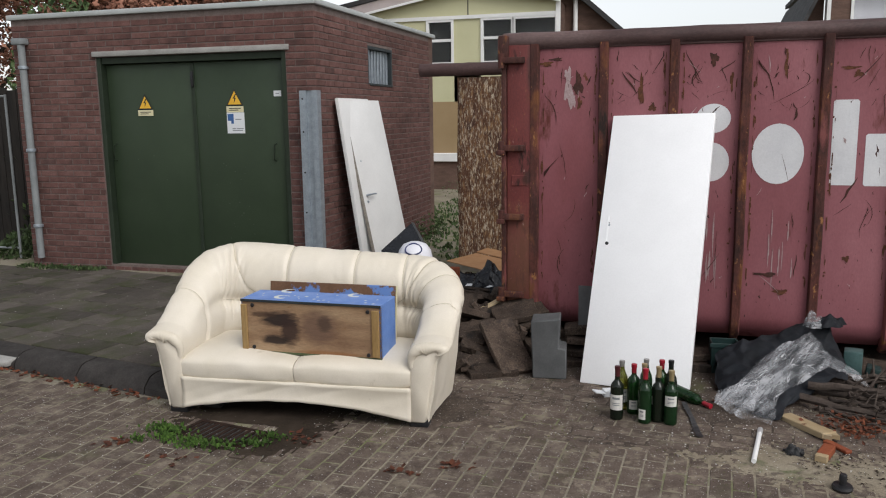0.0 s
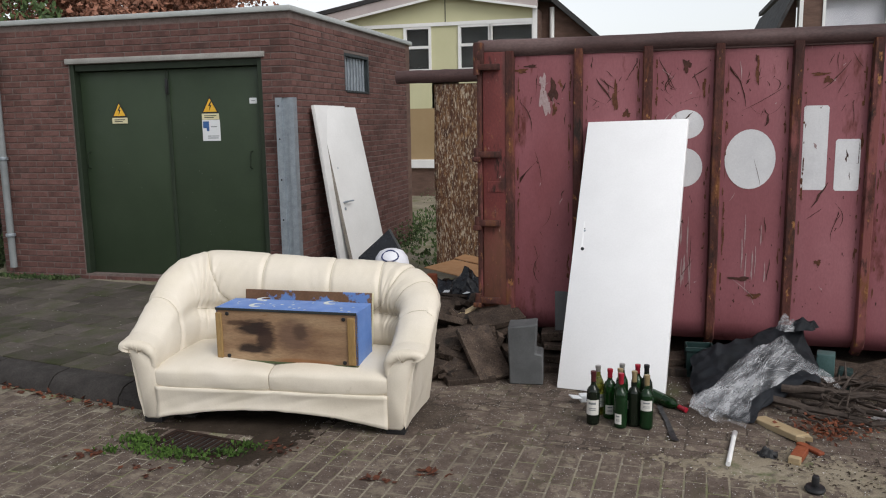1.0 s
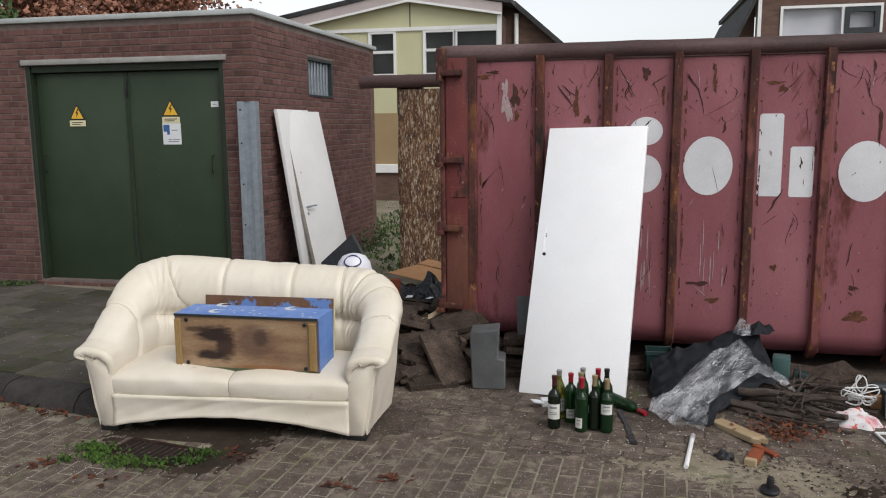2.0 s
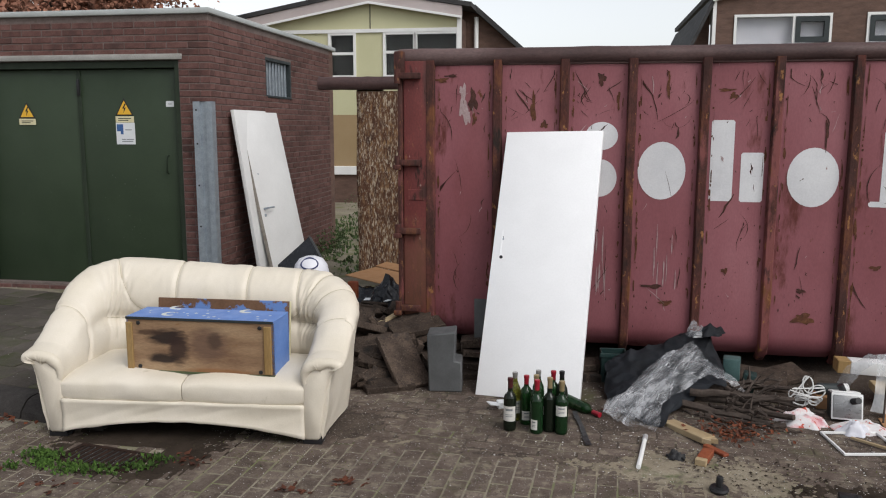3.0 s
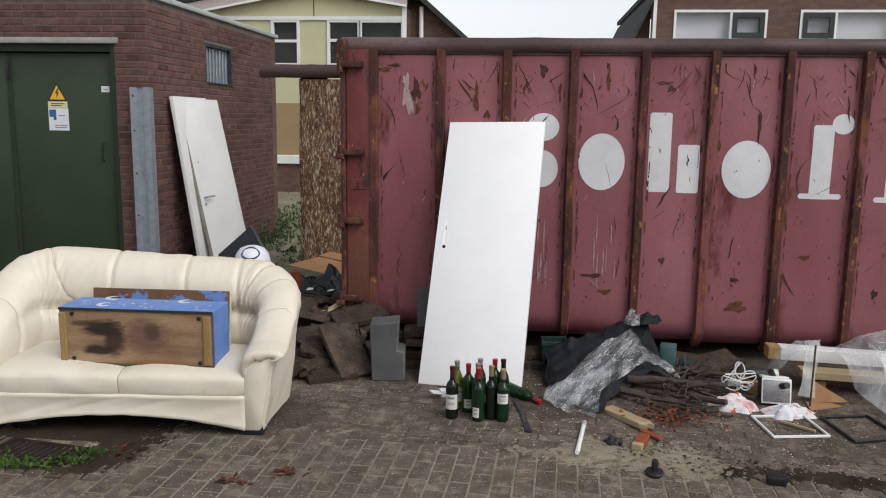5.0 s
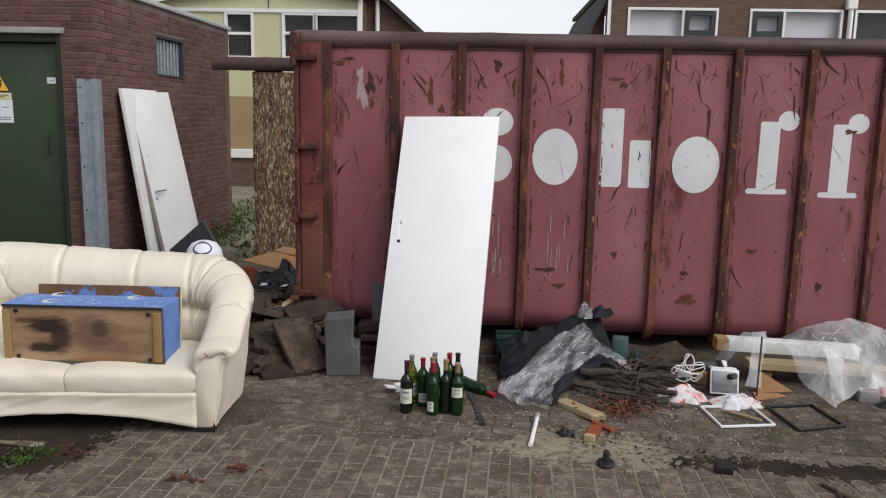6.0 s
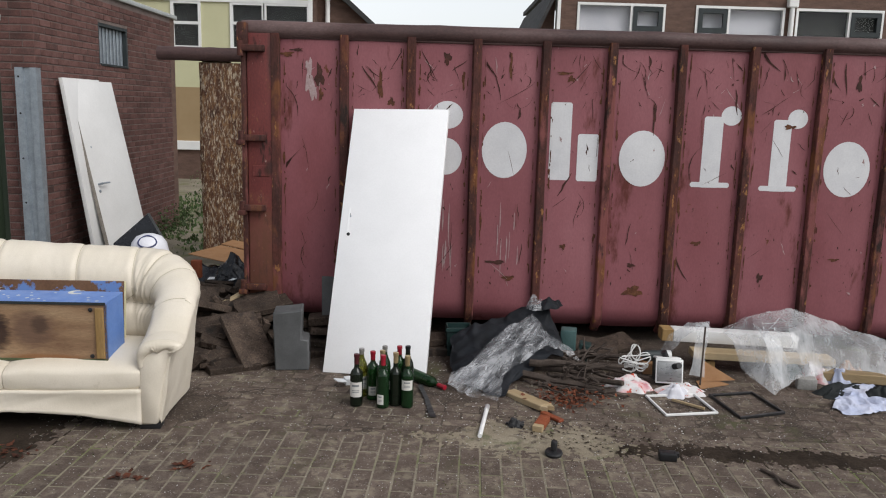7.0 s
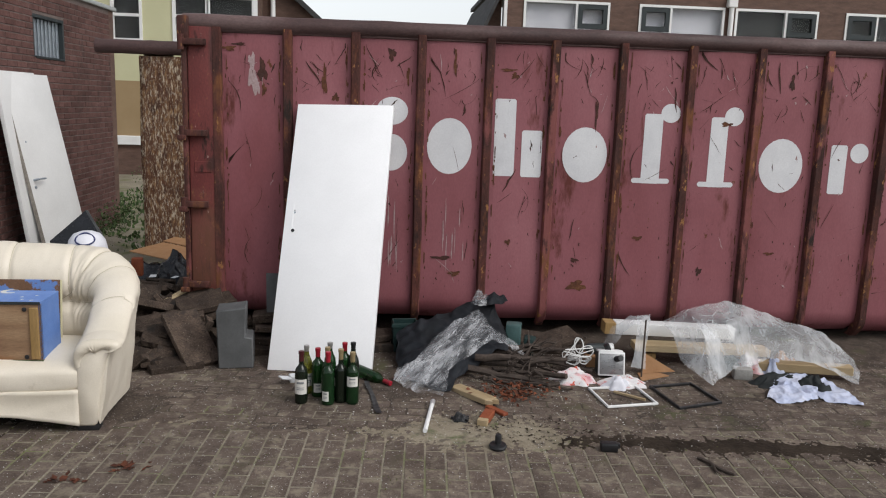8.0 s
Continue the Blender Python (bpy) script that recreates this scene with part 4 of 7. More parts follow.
# front skirt with an arched lower edge
def skirt(u, v):
    x = -0.70 + 1.40 * u
    lo = 0.033 + 0.075 * (1 - (x / 0.7) ** 2)
    z = lo + v * (0.235 - lo)
    return (x, 0.0 + 0.012 * math.sin(math.pi * v) + 0.004 * noise.noise(Vector((x * 9, 2, z * 12))) + 0.009 * abs(noise.noise(Vector((x * 4 - z * 13, 7, z * 2)))), z)
sk = part("front_skirt", grid(60, 10, skirt), LEATHER, sofa, "", 60)
s_ = sk.modifiers.new("thick", "SOLIDIFY"); s_.thickness = 0.03; s_.offset = -1
part("underside", box(-0.7, 0.7, 0.05, 0.68, 0.12, 0.2), BLACK, sofa)

# ---- crate on the sofa ----
crate = thing("wooden_crate", "blue painted crate lying on its side, scorched bottom board outward", "crate", pose(-2.035, 4.105, 0.362, 0, 0, 1.5))
CW, CH, CD = 0.44, 0.325, 0.25
part("bottom_board", box(-CW, CW, 0.0, 0.014, 0.012, CH - 0.012, 0.002, 1), PLY, crate, "plywood with black scorch marks")
starred = part("side_board", box(-CW - 0.001, CW + 0.001, -0.006, CD, CH - 0.013, CH, 0.002, 1), BLUE, crate, "blue board with cream moons and stars")
part("side_board", box(-CW - 0.001, CW + 0.001, -0.006, CD, 0, 0.013, 0.002, 1), mat("green_board_edge", [(0.07, 0.09, 0.04), (0.11, 0.13, 0.06)], 8, 0.6), crate)
part("end_board", box(CW - 0.013, CW, 0.0, CD, 0.013, CH - 0.013, 0.002, 1), BLUE, crate)
part("end_board", box(-CW, -CW + 0.013, 0.0, CD, 0.013, CH - 0.013, 0.002, 1), BLUE, crate)
part("edge_band", box(-CW, CW, -0.0085, -0.0055, CH - 0.014, CH + 0.001, 0.001, 1), DARKFRAME, crate)
for x0, x1 in ((-CW + 0.003, -CW + 0.04), (CW - 0.055, CW - 0.012)):
    part("batten", box(x0, x1, -0.016, 0.0, 0.02, CH - 0.03, 0.003, 1), PINE, crate, "yellowed pine batten")
for x, z in ((-CW + 0.075, CH - 0.035), (CW - 0.08, CH - 0.04), (-CW + 0.075, 0.035), (CW - 0.08, 0.03)):
    part("bolt", lathe([(0.0, -0.002), (0.011, -0.002), (0.012, 0.003), (0.005, 0.006), (0.0005, 0.006)], 12, m=pose(x, -0.003, z, 90)), BLACK, crate)
for k in range(22):
    r_ = random.Random(40 + k)
    x, y, w = r_.uniform(-0.4, 0.4), r_.uniform(0.02, CD - 0.03), r_.uniform(0.005, 0.014)
    st = [(x + w * (1 if i % 2 else 0.45) * math.cos(i * math.pi / 5), y + w * (1 if i % 2 else 0.45) * math.sin(i * math.pi / 5)) for i in range(10)]
    part("painted_star", prism(st, 0.0015, axis="z", m=Matrix.Translation((0, 0, CH - 0.0003))), STARS, starred, "", 0)
for x, y in ((-0.22, 0.09), (0.2, 0.22), (-0.25, 0.25)):
    ol = [(x + 0.045 * math.cos(t), y + 0.045 * math.sin(t)) for t in [0.6 + 5.0 * k / 14 for k in range(15)]] + [(x + 0.012 + 0.032 * math.cos(t), y + 0.008 + 0.034 * math.sin(t)) for t in [5.4 - 4.6 * k / 12 for k in range(13)]]
    part("painted_moon", prism(ol, 0.0015, axis="z", m=Matrix.Translation((0, 0, CH - 0.0002))), STARS, starred, "", 0)
bd = thing("painted_board", "brown board with blue paint smears standing behind the crate", "board", pose(-2.06, 4.44, 0.355, -7, 0, 2))
part("board", box(-0.42, 0.42, 0, 0.012, 0, 0.365, 0.002, 1), mat("stained_hardboard", [(0.13, 0.065, 0.035), (0.2, 0.11, 0.065)], 6, 0.7, grain=0.3, spots=[((0.12, 0.22, 0.5), 7, 0.56, 0.6, (1, 1, 1), 0.5)]), bd)
part("edge_strip", box(0.42, 0.426, -0.002, 0.013, 0, 0.365), CREAMTAG, bd)

# ---- street gully ----
gu = thing("street_gully", "rusty cast iron gully grate set in the paving", "grate", pose(-2.41, 3.71, 0.0, 0, 0, -9))
gb = bmesh.new()
for a in ((-0.25, 0.25, -0.12, -0.095), (-0.25, 0.25, 0.095, 0.12), (-0.25, -0.22, -0.095, 0.095), (0.22, 0.25, -0.095, 0.095)):
    box(*a, -0.03, 0.008, 0.003, 1, gb)
part("grate_frame", gb, IRON, gu)
for k in range(11):
    x = -0.2 + k * 0.04
    part("grate_bar", box(x - 0.011, x + 0.011, -0.095, 0.095, -0.03, 0.006, 0.003, 1), IRON, gu)
part("pit", box(-0.22, 0.22, -0.095, 0.095, -0.12, 0.0012), BLACK, gu)

# ---- houses beyond ----
HY = 18.2
def window(parent, x0, x1, z0, z1, y, splits=(), transom=None, fr=0.06, inner=ROOM, frame=FARWHITE):
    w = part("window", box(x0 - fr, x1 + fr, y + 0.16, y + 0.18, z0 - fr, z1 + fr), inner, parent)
    fb_ = bmesh.new()
    box(x0 - fr, x0, y - 0.03, y + 0.06, z0 - fr, z1 + fr, bm=fb_); box(x1, x1 + fr, y - 0.03, y + 0.06, z0 - fr, z1 + fr, bm=fb_)
    box(x0, x1, y - 0.03, y + 0.06, z1, z1 + fr, bm=fb_); box(x0, x1, y - 0.03, y + 0.06, z0 - fr, z0, bm=fb_)
    for sx in splits:
        box(sx - fr / 2, sx + fr / 2, y - 0.03, y + 0.06, z0, z1, bm=fb_)
    if transom:
        box(x0, x1, y - 0.029, y + 0.059, transom - fr / 2, transom + fr / 2, bm=fb_)
    part("window_frame", fb_, frame, w)
    g = part("pane", box(x0, x1, y + 0.02, y + 0.026, z0, z1), PANE, w)
    g.visible_shadow = False
    return w
yh = thing("yellow_house", "building with pale yellow cladding, white windows and a low gable", "house", pose(0, HY, 0))
part("yellow_wall", prism([(-8.7, 2.05), (-5.75, 2.05), (-5.75, 2.9), (-5.75, 3.9), (-2.72, 3.9), (-2.72, 4.2), (-4.75, 4.56), (-8.7, 3.86)], 0.25), YPANEL, yh)
part("yellow_wall", box(-5.09, -4.45, 0, 0.25, 2.05, 3.9), YPANEL, yh)
part("yellow_wall", box(-5.75, -2.72, 0.0, 0.25, 2.05, 2.88), YPANEL, yh)
part("panel_joint", box(-4.76, -4.74, -0.01, 0, 3.98, 4.52), ROOFDARK, yh)
part("tan_wall", box(-8.7, -2.72, 0.0, 0.25, 0.86, 2.05), TANPANEL, yh)
part("sill_band", box(-8.7, -2.72, -0.06, 0.25, 0.66, 0.86, 0.01, 1), FARWHITE, yh)
part("plinth", box(-8.7, -2.72, 0.02, 0.25, -0.1, 0.66), FARBRICK, yh)
part("white_band", box(-8.7, -2.66, -0.04, 0.0, 3.9, 3.98), FARWHITE, yh)
part("corner_board", box(-2.74, -2.64, -0.05, 0.0, 2.0, 4.25), FARWHITE, yh)
window(yh, -5.69, -5.15, 2.95, 3.85, 0.0, transom=3.44)
window(yh, -4.39, -3.75, 2.95, 3.85, 0.0, transom=3.46)
window(yh, -3.66, -2.76, 2.95, 3.85, 0.0)
part("side_return", box(-3.0, -2.66, 0.25, 6, 0, 4.2), FARBRICK, yh)
part("fascia", prism([(-8.7, 3.84), (-4.75, 4.56), (-2.62, 4.2), (-2.62, 4.42), (-4.75, 4.78), (-8.7, 4.06)], 0.12, m=Matrix.Translation((0, -0.16, 0))), FASCIA, yh)
part("fascia_strip", prism([(-8.7, 3.80), (-4.75, 4.52), (-2.62, 4.16), (-2.62, 4.21), (-4.75, 4.57), (-8.7, 3.85)], 0.03, m=Matrix.Translation((0, -0.19, 0))), FARWHITE, yh)
part("roof", prism([(-8.9, 4.04), (-4.75, 4.78), (-2.4, 4.4), (-2.4, 4.5), (-4.75, 4.88), (-8.9, 4.14)], 9.0, m=Matrix.Translation((0, -0.19, 0))), ROOFDARK, yh)
bh = thing("brick_house", "brown brick house with a steep dark roof edge and white downpipe", "house", pose(0, HY + 0.9, 0))
part("wall", prism([(-2.9, 0), (-0.2, 0), (-0.2, 2.55), (-2.45, 4.42), (-2.9, 4.5)], 0.25), FARBRICK, bh)
part("roof", prism([(-2.62, 4.46), (-2.45, 4.44), (-0.1, 2.42), (-0.1, 2.55), (-2.42, 4.56), (-2.62, 4.58)], 7.0, m=Matrix.Translation((0, -0.25, 0))), ROOFDARK, bh)
part("downpipe", rod((-2.42, -0.08, 0), (-2.42, -0.08, 4.3), 0.055), FARWHITE, bh)
rh = thing("brick_house", "brown brick house with wide white-framed upper windows", "house", pose(0, 20, 0))
wins = [(3.55, 5.57, 4.81), (6.43, 8.48, 7.17), (8.87, 10.9, 10.13), (11.74, 13.8, 12.5)]
xs = [3.08] + [q for a, c, _ in wins for q in (a - 0.06, c + 0.06)] + [15.5]
for a, c in zip(xs[::2], xs[1::2]):
    part("wall", box(a, c, 0, 0.25, 0, 4.36), FARBRICK, rh)
for a, c, _ in wins:
    part("wall", box(a - 0.06, c + 0.06, 0, 0.25, 0, 2.9), FARBRICK, rh)
part("wall", box(3.08, 15.5, 0, 0.25, 4.36, 7.0), FARBRICK, rh)
for k, (a, c, sx) in enumerate(wins):
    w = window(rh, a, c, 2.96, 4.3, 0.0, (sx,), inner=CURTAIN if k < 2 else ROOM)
    small = (sx + 0.03, c) if k in (0, 2) else (a, sx - 0.03)
    sb = bmesh.new()
    s0, s1 = small
    for q in ((s0, s0 + 0.11, 3.72, 4.28), (s1 - 0.11, s1, 3.72, 4.28), (s0 + 0.11, s1 - 0.11, 4.18, 4.28), (s0 + 0.11, s1 - 0.11, 3.72, 3.84)):
        box(q[0], q[1], -0.05, 0.02, q[2], q[3], bm=sb)
    part("sash", sb, DARKFRAME, w, "dark opening sash")
    part("transom", box(s0, s1, -0.03, 0.06, 3.6, 3.67), FARWHITE, w)
part("corner_board", box(3.0, 3.08, -0.06, 0.25, 0, 4.68), FARWHITE, rh)
part("downpipe", rod((8.68, -0.08, 0), (8.68, -0.08, 4.42), 0.06), FARWHITE, rh)
part("pipe_head", box(8.56, 8.8, -0.16, 0.0, 4.36, 4.6, 0.02, 1), FARWHITE, rh)
part("fascia", prism([(2.98, 4.66), (9.2, 5.9), (9.2, 6.1), (2.98, 4.86)], 0.2, m=Matrix.Translation((0, -0.14, 0))), FARWHITE, rh)
part("side_wall", prism([(2.56, 0), (3.0, 0), (3.0, 4.6), (2.56, 3.68)], 6, m=Matrix.Translation((0, 0.4, 0))), FARBRICK, rh)
part("roof", prism([(2.5, 3.66), (2.56, 3.62), (3.02, 4.62), (3.02, 4.8)], 8, m=Matrix.Translation((0, -0.1, 0))), ROOFDARK, rh)
part("roof", prism([(2.98, 4.86), (9.2, 6.1), (9.2, 6.2), (2.98, 4.98)], 8, m=Matrix.Translation((0, -0.2, 0))), ROOFDARK, rh)

# ---- soft shapes ----
def loft(lines, nu, nv, crinkle=0.02, cs=9.0, seed=0.0, pull=None):
    """A crumpled sheet through several lines of points."""
    def along(pts, u):
        k = u * (len(pts) - 1)
        i = min(int(k), len(pts) - 2)
        f = smooth01(k - i) * 0.5 + (k - i) * 0.5
        return Vector(pts[i]).lerp(Vector(pts[i + 1]), f)
    def fn(u, v):
        k = v * (len(lines) - 1)
        i = min(int(k), len(lines) - 2)
        p = along(lines[i], u).lerp(along(lines[i + 1], u), k - i)
        q = p * cs + Vector((seed, 0, 0))
        if pull:
            q -= pull * q.dot(pull) * 0.8
        ridge = 0.5 - abs(noise.noise(q)) * 1.6 + 0.5 * (0.4 - abs(noise.noise(q * 2.3)))
        jit = Vector((noise.noise(q + Vector((9, 0, 0))), noise.noise(q + Vector((0, 9, 0))), 0))
        p = p + Vector((0, 0, crinkle * ridge)) + jit * crinkle
        p.z = max(p.z, 0.004)
        return p
    return grid(nu, nv, fn)


def heap(cx, cy, rx, ry, h, seed, crinkle=0.25, cs=3.0, rz=0.0, z0=0.0, n=40):
    """A crumpled heap lying on the ground."""
    ca_, sn = math.cos(radians(rz)), math.sin(radians(rz))
    def fn(u, v):
        a, r = 2 * math.pi * u, v
        out = 1 + 0.55 * noise.noise(Vector((math.cos(a) * 1.9, math.sin(a) * 1.9, seed)))
        x, y = rx * r * out * math.cos(a), ry * r * out * math.sin(a)
        base = (1 - r ** 2.4) * h * (0.75 + 0.6 * noise.noise(Vector((x / rx * 1.6, y / ry * 1.6, seed + 2))))
        q = Vector((x / rx * cs * 0.45, y / ry * cs * 0.75, seed * 3))
        w = 0.55 * noise.noise(q) + 0.7 * (0.35 - abs(noise.noise(q * 1.7 + Vector((5, 0, 0))))) + 0.25 * noise.noise(q * 3.1)
        z = base + h * crinkle * w * (1 - r ** 4) * 1.5
        return (cx + x * ca_ - y * sn, cy + x * sn + y * ca_, z0 + max(z, 0.003) if v < 1 else z0)
    return grid(n, 24, fn, True)


def sack(cx, cy, cz, rx, ry, rz_, seed, n=48):
    """A bulging sack with creases running up to its knot."""
    def fn(u, v):
        a, t = 2 * math.pi * u, math.pi * v
        d = Vector((math.cos(a) * math.sin(t), math.sin(a) * math.sin(t), -math.cos(t)))
        q = Vector((d.x * 2.2, d.y * 2.2, d.z * 0.9 + seed))
        k = 1 + 0.22 * noise.noise(q * 0.7) + 0.3 * (0.25 - abs(noise.noise(q * 1.5))) + 0.12 * (0.25 - abs(noise.noise(q * 3.2)))
        return (cx + rx * d.x * k, cy + ry * d.y * k, cz + rz_ * d.z * k * (1.25 if v > 0.94 else 1.0))
    b = grid(n, 36, fn, True)
    bmesh.ops.remove_doubles(b, verts=b.verts, dist=0.0004)
    return b


def scatter(name, label, category, count, place, shape, material, seed, parent=None):
    """Many small flakes in one mesh of kind stuff; shape gives vertices and faces, place a matrix."""
    r_ = random.Random(seed)
    v, f = [], []
    for _ in range(count):
        m_ = place(r_)
        if m_ is None:
            continue
        vv, ff = shape(r_)
        b0 = len(v)
        v += [tuple(m_ @ Vector(q)) for q in vv]
        f += [tuple(b0 + i for i in q) for q in ff]
    me = bpy.data.meshes.new(name)
    me.from_pydata(v, [], f)
    return tagged(link(name, me, material, parent, "", 0), label, category, "", "stuff")


def chip(r_, lo=0.002, hi=0.006):
    s = [r_.uniform(lo, hi) for _ in range(5)]
    return [(-s[0], -s[1], 0), (s[2], -s[0], 0), (s[1], s[3], 0), (-s[3], s[2], 0), (0, 0, s[4] * 0.8)], [(0, 1, 4), (1, 2, 4), (2, 3, 4), (3, 0, 4)]


def leaf(r_, ln=0.03):
    l_ = ln * r_.uniform(0.7, 1.4)
    w = l_ * r_.uniform(0.25, 0.4)
    c = r_.uniform(-0.25, 0.25) * l_
    return [(0, 0, 0), (w, l_ * 0.4, c * 0.5), (0, l_, c), (-w, l_ * 0.4, c * 0.5), (0, l_ * 0.45, -c * 0.2)], [(0, 1, 4), (1, 2, 4), (2, 3, 4), (3, 0, 4)]


SANDPALE = mat("pale_drift_sand", [(0.21, 0.175, 0.125), (0.28, 0.235, 0.17), (0.33, 0.285, 0.21)], 5, 0.95, grain=0.4, bump=0.6, fine=120, spots=[((0.09, 0.1, 0.045), 6, 0.55, 0.68, (1, 1, 1), 0.95), ((0.11, 0.09, 0.07), 16, 0.52, 0.66, (1, 1, 1), 0.95)])
GRIT = mat("dark_grit", [(0.062, 0.047, 0.038), (0.1, 0.077, 0.062), (0.14, 0.11, 0.088)], 9, 0.9, ior=1.25, grain=0.55, bump=0.9, fine=110, bumpdist=0.008,
           spots=[((0.42, 0.39, 0.34), 95, 0.61, 0.67, (1, 1, 1), 0.7), ((0.035, 0.027, 0.022), 45, 0.57, 0.67, (1, 1, 1), 0.9), ((0.085, 0.085, 0.045), 3, 0.56, 0.68, (1, 1, 1), 0.9)])
DAMP = mat("damp_dark_soil", [(0.029, 0.022, 0.017), (0.066, 0.05, 0.038)], 5, 0.9, ior=1.15, grain=0.5, bump=0.6, fine=100)
CHIPS = mat("white_stone_chip", [(0.5, 0.48, 0.46), (0.66, 0.65, 0.63)], 30, 0.7, grain=0.1, rand=0.2)
COAT = mat("dark_grey_coat_cloth", [(0.008, 0.009, 0.011), (0.022, 0.025, 0.031)], 6, 0.75, ior=1.3, grain=0.3, bump=0.3)
TEAL = mat("dark_teal_plastic", [(0.011, 0.03, 0.029), (0.02, 0.046, 0.044)], 6, 0.5, grain=0.15)
BAGBLACK = mat("black_bin_bag", [(0.008, 0.009, 0.012), (0.016, 0.018, 0.024)], 8, 0.25, rvar=0.1, grain=0.1, bump=0.2)
FILM = mat("clear_plastic_film", [(0.78, 0.8, 0.82), (0.86, 0.88, 0.9)], 5, 0.22, rvar=0.1, grain=0.05, bump=0.1, film=(0.2, 0.46, 3.0, (2.6, 1, 1.2)), fold=(14, 0.5, 0.02, (1, 1, 1)))
FILMTHICK = mat("milky_plastic_film", [(0.55, 0.56, 0.59), (0.7, 0.71, 0.73)], 7, 0.2, rvar=0.08, grain=0.05, bump=0.1, film=(0.07, 0.5, 13.0, (0.42, 1.2, 1.2)), fold=(18, 0.9, 0.035, (0.4, 1.2, 1.2)))
FOAM = mat("white_packing_board", [(0.66, 0.66, 0.66), (0.74, 0.74, 0.73)], 6, 0.7, grain=0.1)
CARD = mat("brown_cardboard", [(0.3, 0.16, 0.075), (0.38, 0.21, 0.105)], 6, 0.85, grain=0.15)
PLANK = mat("pale_sawn_wood", [(0.36, 0.26, 0.14), (0.48, 0.38, 0.24)], 5, 0.7, grain=0.25, stretch=(0.3, 2, 2))
CREASE = mat("white_plastic_crease", [(0.7, 0.71, 0.74), (0.82, 0.83, 0.85)], 9, 0.25, grain=0.05, film=(0.05, 0.6, 14.0, (1, 1, 1)))
TOWEL = mat("white_cloth_with_red_print", [(0.6, 0.57, 0.57), (0.7, 0.68, 0.68)], 8, 0.9, grain=0.12, bump=0.4, spots=[((0.6, 0.36, 0.37), 11, 0.5, 0.6, (1, 1, 1), 0.9), ((0.45, 0.08, 0.05), 22, 0.58, 0.61, (1, 1, 1), 0.9), ((0.5, 0.22, 0.25), 9, 0.6, 0.68, (1, 1, 1), 0.9)])
SHIRT = mat("pale_blue_white_cloth", [(0.4, 0.45, 0.62), (0.58, 0.6, 0.7)], 7, 0.85, grain=0.1, bump=0.3, fold=(14, 0.7, 0.03, (1, 1, 1)), spots=[((0.1, 0.11, 0.17), 14, 0.64, 0.68, (1, 1, 1), 0.8)])
DARKCLOTH = mat("black_patterned_cloth", [(0.008, 0.01, 0.011), (0.02, 0.024, 0.024)], 9, 0.8, grain=0.3, spots=[((0.12, 0.14, 0.13), 16, 0.62, 0.66, (1, 1, 1), 0.8)])
STEEL = mat("brushed_appliance_steel", [(0.25, 0.25, 0.25), (0.36, 0.36, 0.36)], 6, 0.35, metal=0.85, grain=0.1, stretch=(1, 1, 6))
CABLE = mat("white_flex", [(0.66, 0.66, 0.64), (0.72, 0.72, 0.7)], 9, 0.5, grain=0.05)
ALU = mat("satin_aluminium", [(0.6, 0.6, 0.6), (0.7, 0.7, 0.7)], 9, 0.35, metal=0.6, grain=0.05)
ORANGE = mat("orange_wood_scrap", [(0.2, 0.045, 0.02), (0.31, 0.085, 0.032)], 9, 0.7, grain=0.3)
NAVY = mat("navy_print", [(0.02, 0.025, 0.09), (0.03, 0.04, 0.13)], 9, 0.5, grain=0.1)
BAGWHITE = mat("white_plastic_bag", [(0.62, 0.62, 0.68), (0.72, 0.72, 0.76)], 7, 0.4, grain=0.06)
TWIG = mat("twig_bark", [(0.045, 0.033, 0.027), (0.1, 0.076, 0.062)], 20, 0.9, grain=0.4, bump=0.6)

# ---- loose sand, grit and damp soil over the paving ----
def drift(name, label, x0, x1, y0, y1, height, material, n=(150, 60)):
    b = grid(n[0], n[1], lambda u, v: (x0 + u * (x1 - x0), y0 + v * (y1 - y0), height(x0 + u * (x1 - x0), y0 + v * (y1 - y0))))
    return tagged(part(name, b, material, None, "", 0), label, "soil", "", "stuff")
def nz(x, y, s, o=0.0):
    return noise.noise(Vector((x * s, y * s, o))) + 0.5 * noise.noise(Vector((x * s * 2.2, y * s * 2.2, o + 4))) + 0.3 * noise.noise(Vector((x * s * 6, y * s * 6, o + 8)))
def band_y(x):
    return 4.075 - 0.105 * x
drift("sand_drift", "pale drift of sand in the gutter between the pavers", -1.9, 3.4, 3.55, 4.5,
      lambda x, y: max(-0.03, min(0.004, 0.011 * (0.5 * math.exp(-((x - 0.75) / 0.55) ** 2) + 0.02 - abs(y - band_y(x) - 0.06 * math.exp(-((x - 0.7) / 0.5) ** 2)) / (0.16 + 0.12 * math.exp(-((x - 0.7) / 0.5) ** 2)) * 0.55 + 0.36 * nz(x, y, 3.4) + 0.3 * noise.noise(Vector((x * 30, y * 30, 2))) + 0.22 * noise.noise(Vector((x * 75, y * 75, 2)))))), SANDPALE, (420, 90))
drift("damp_soil", "dark damp soil lying over the paving", 0.9, 3.6, 3.5, 4.3,
      lambda x, y: max(-0.03, min(0.009, 0.014 * (0.45 - abs(y - band_y(x) + 0.01 - 0.02 * x) / 0.22 + 0.5 * nz(x, y, 2.4, 3.0) + 0.3 * noise.noise(Vector((x * 28, y * 28, 1))) + 0.2 * noise.noise(Vector((x * 60, y * 60, 1))) - 0.5 * smooth01((1.2 - x) / 0.4)))), DAMP, (300, 90))
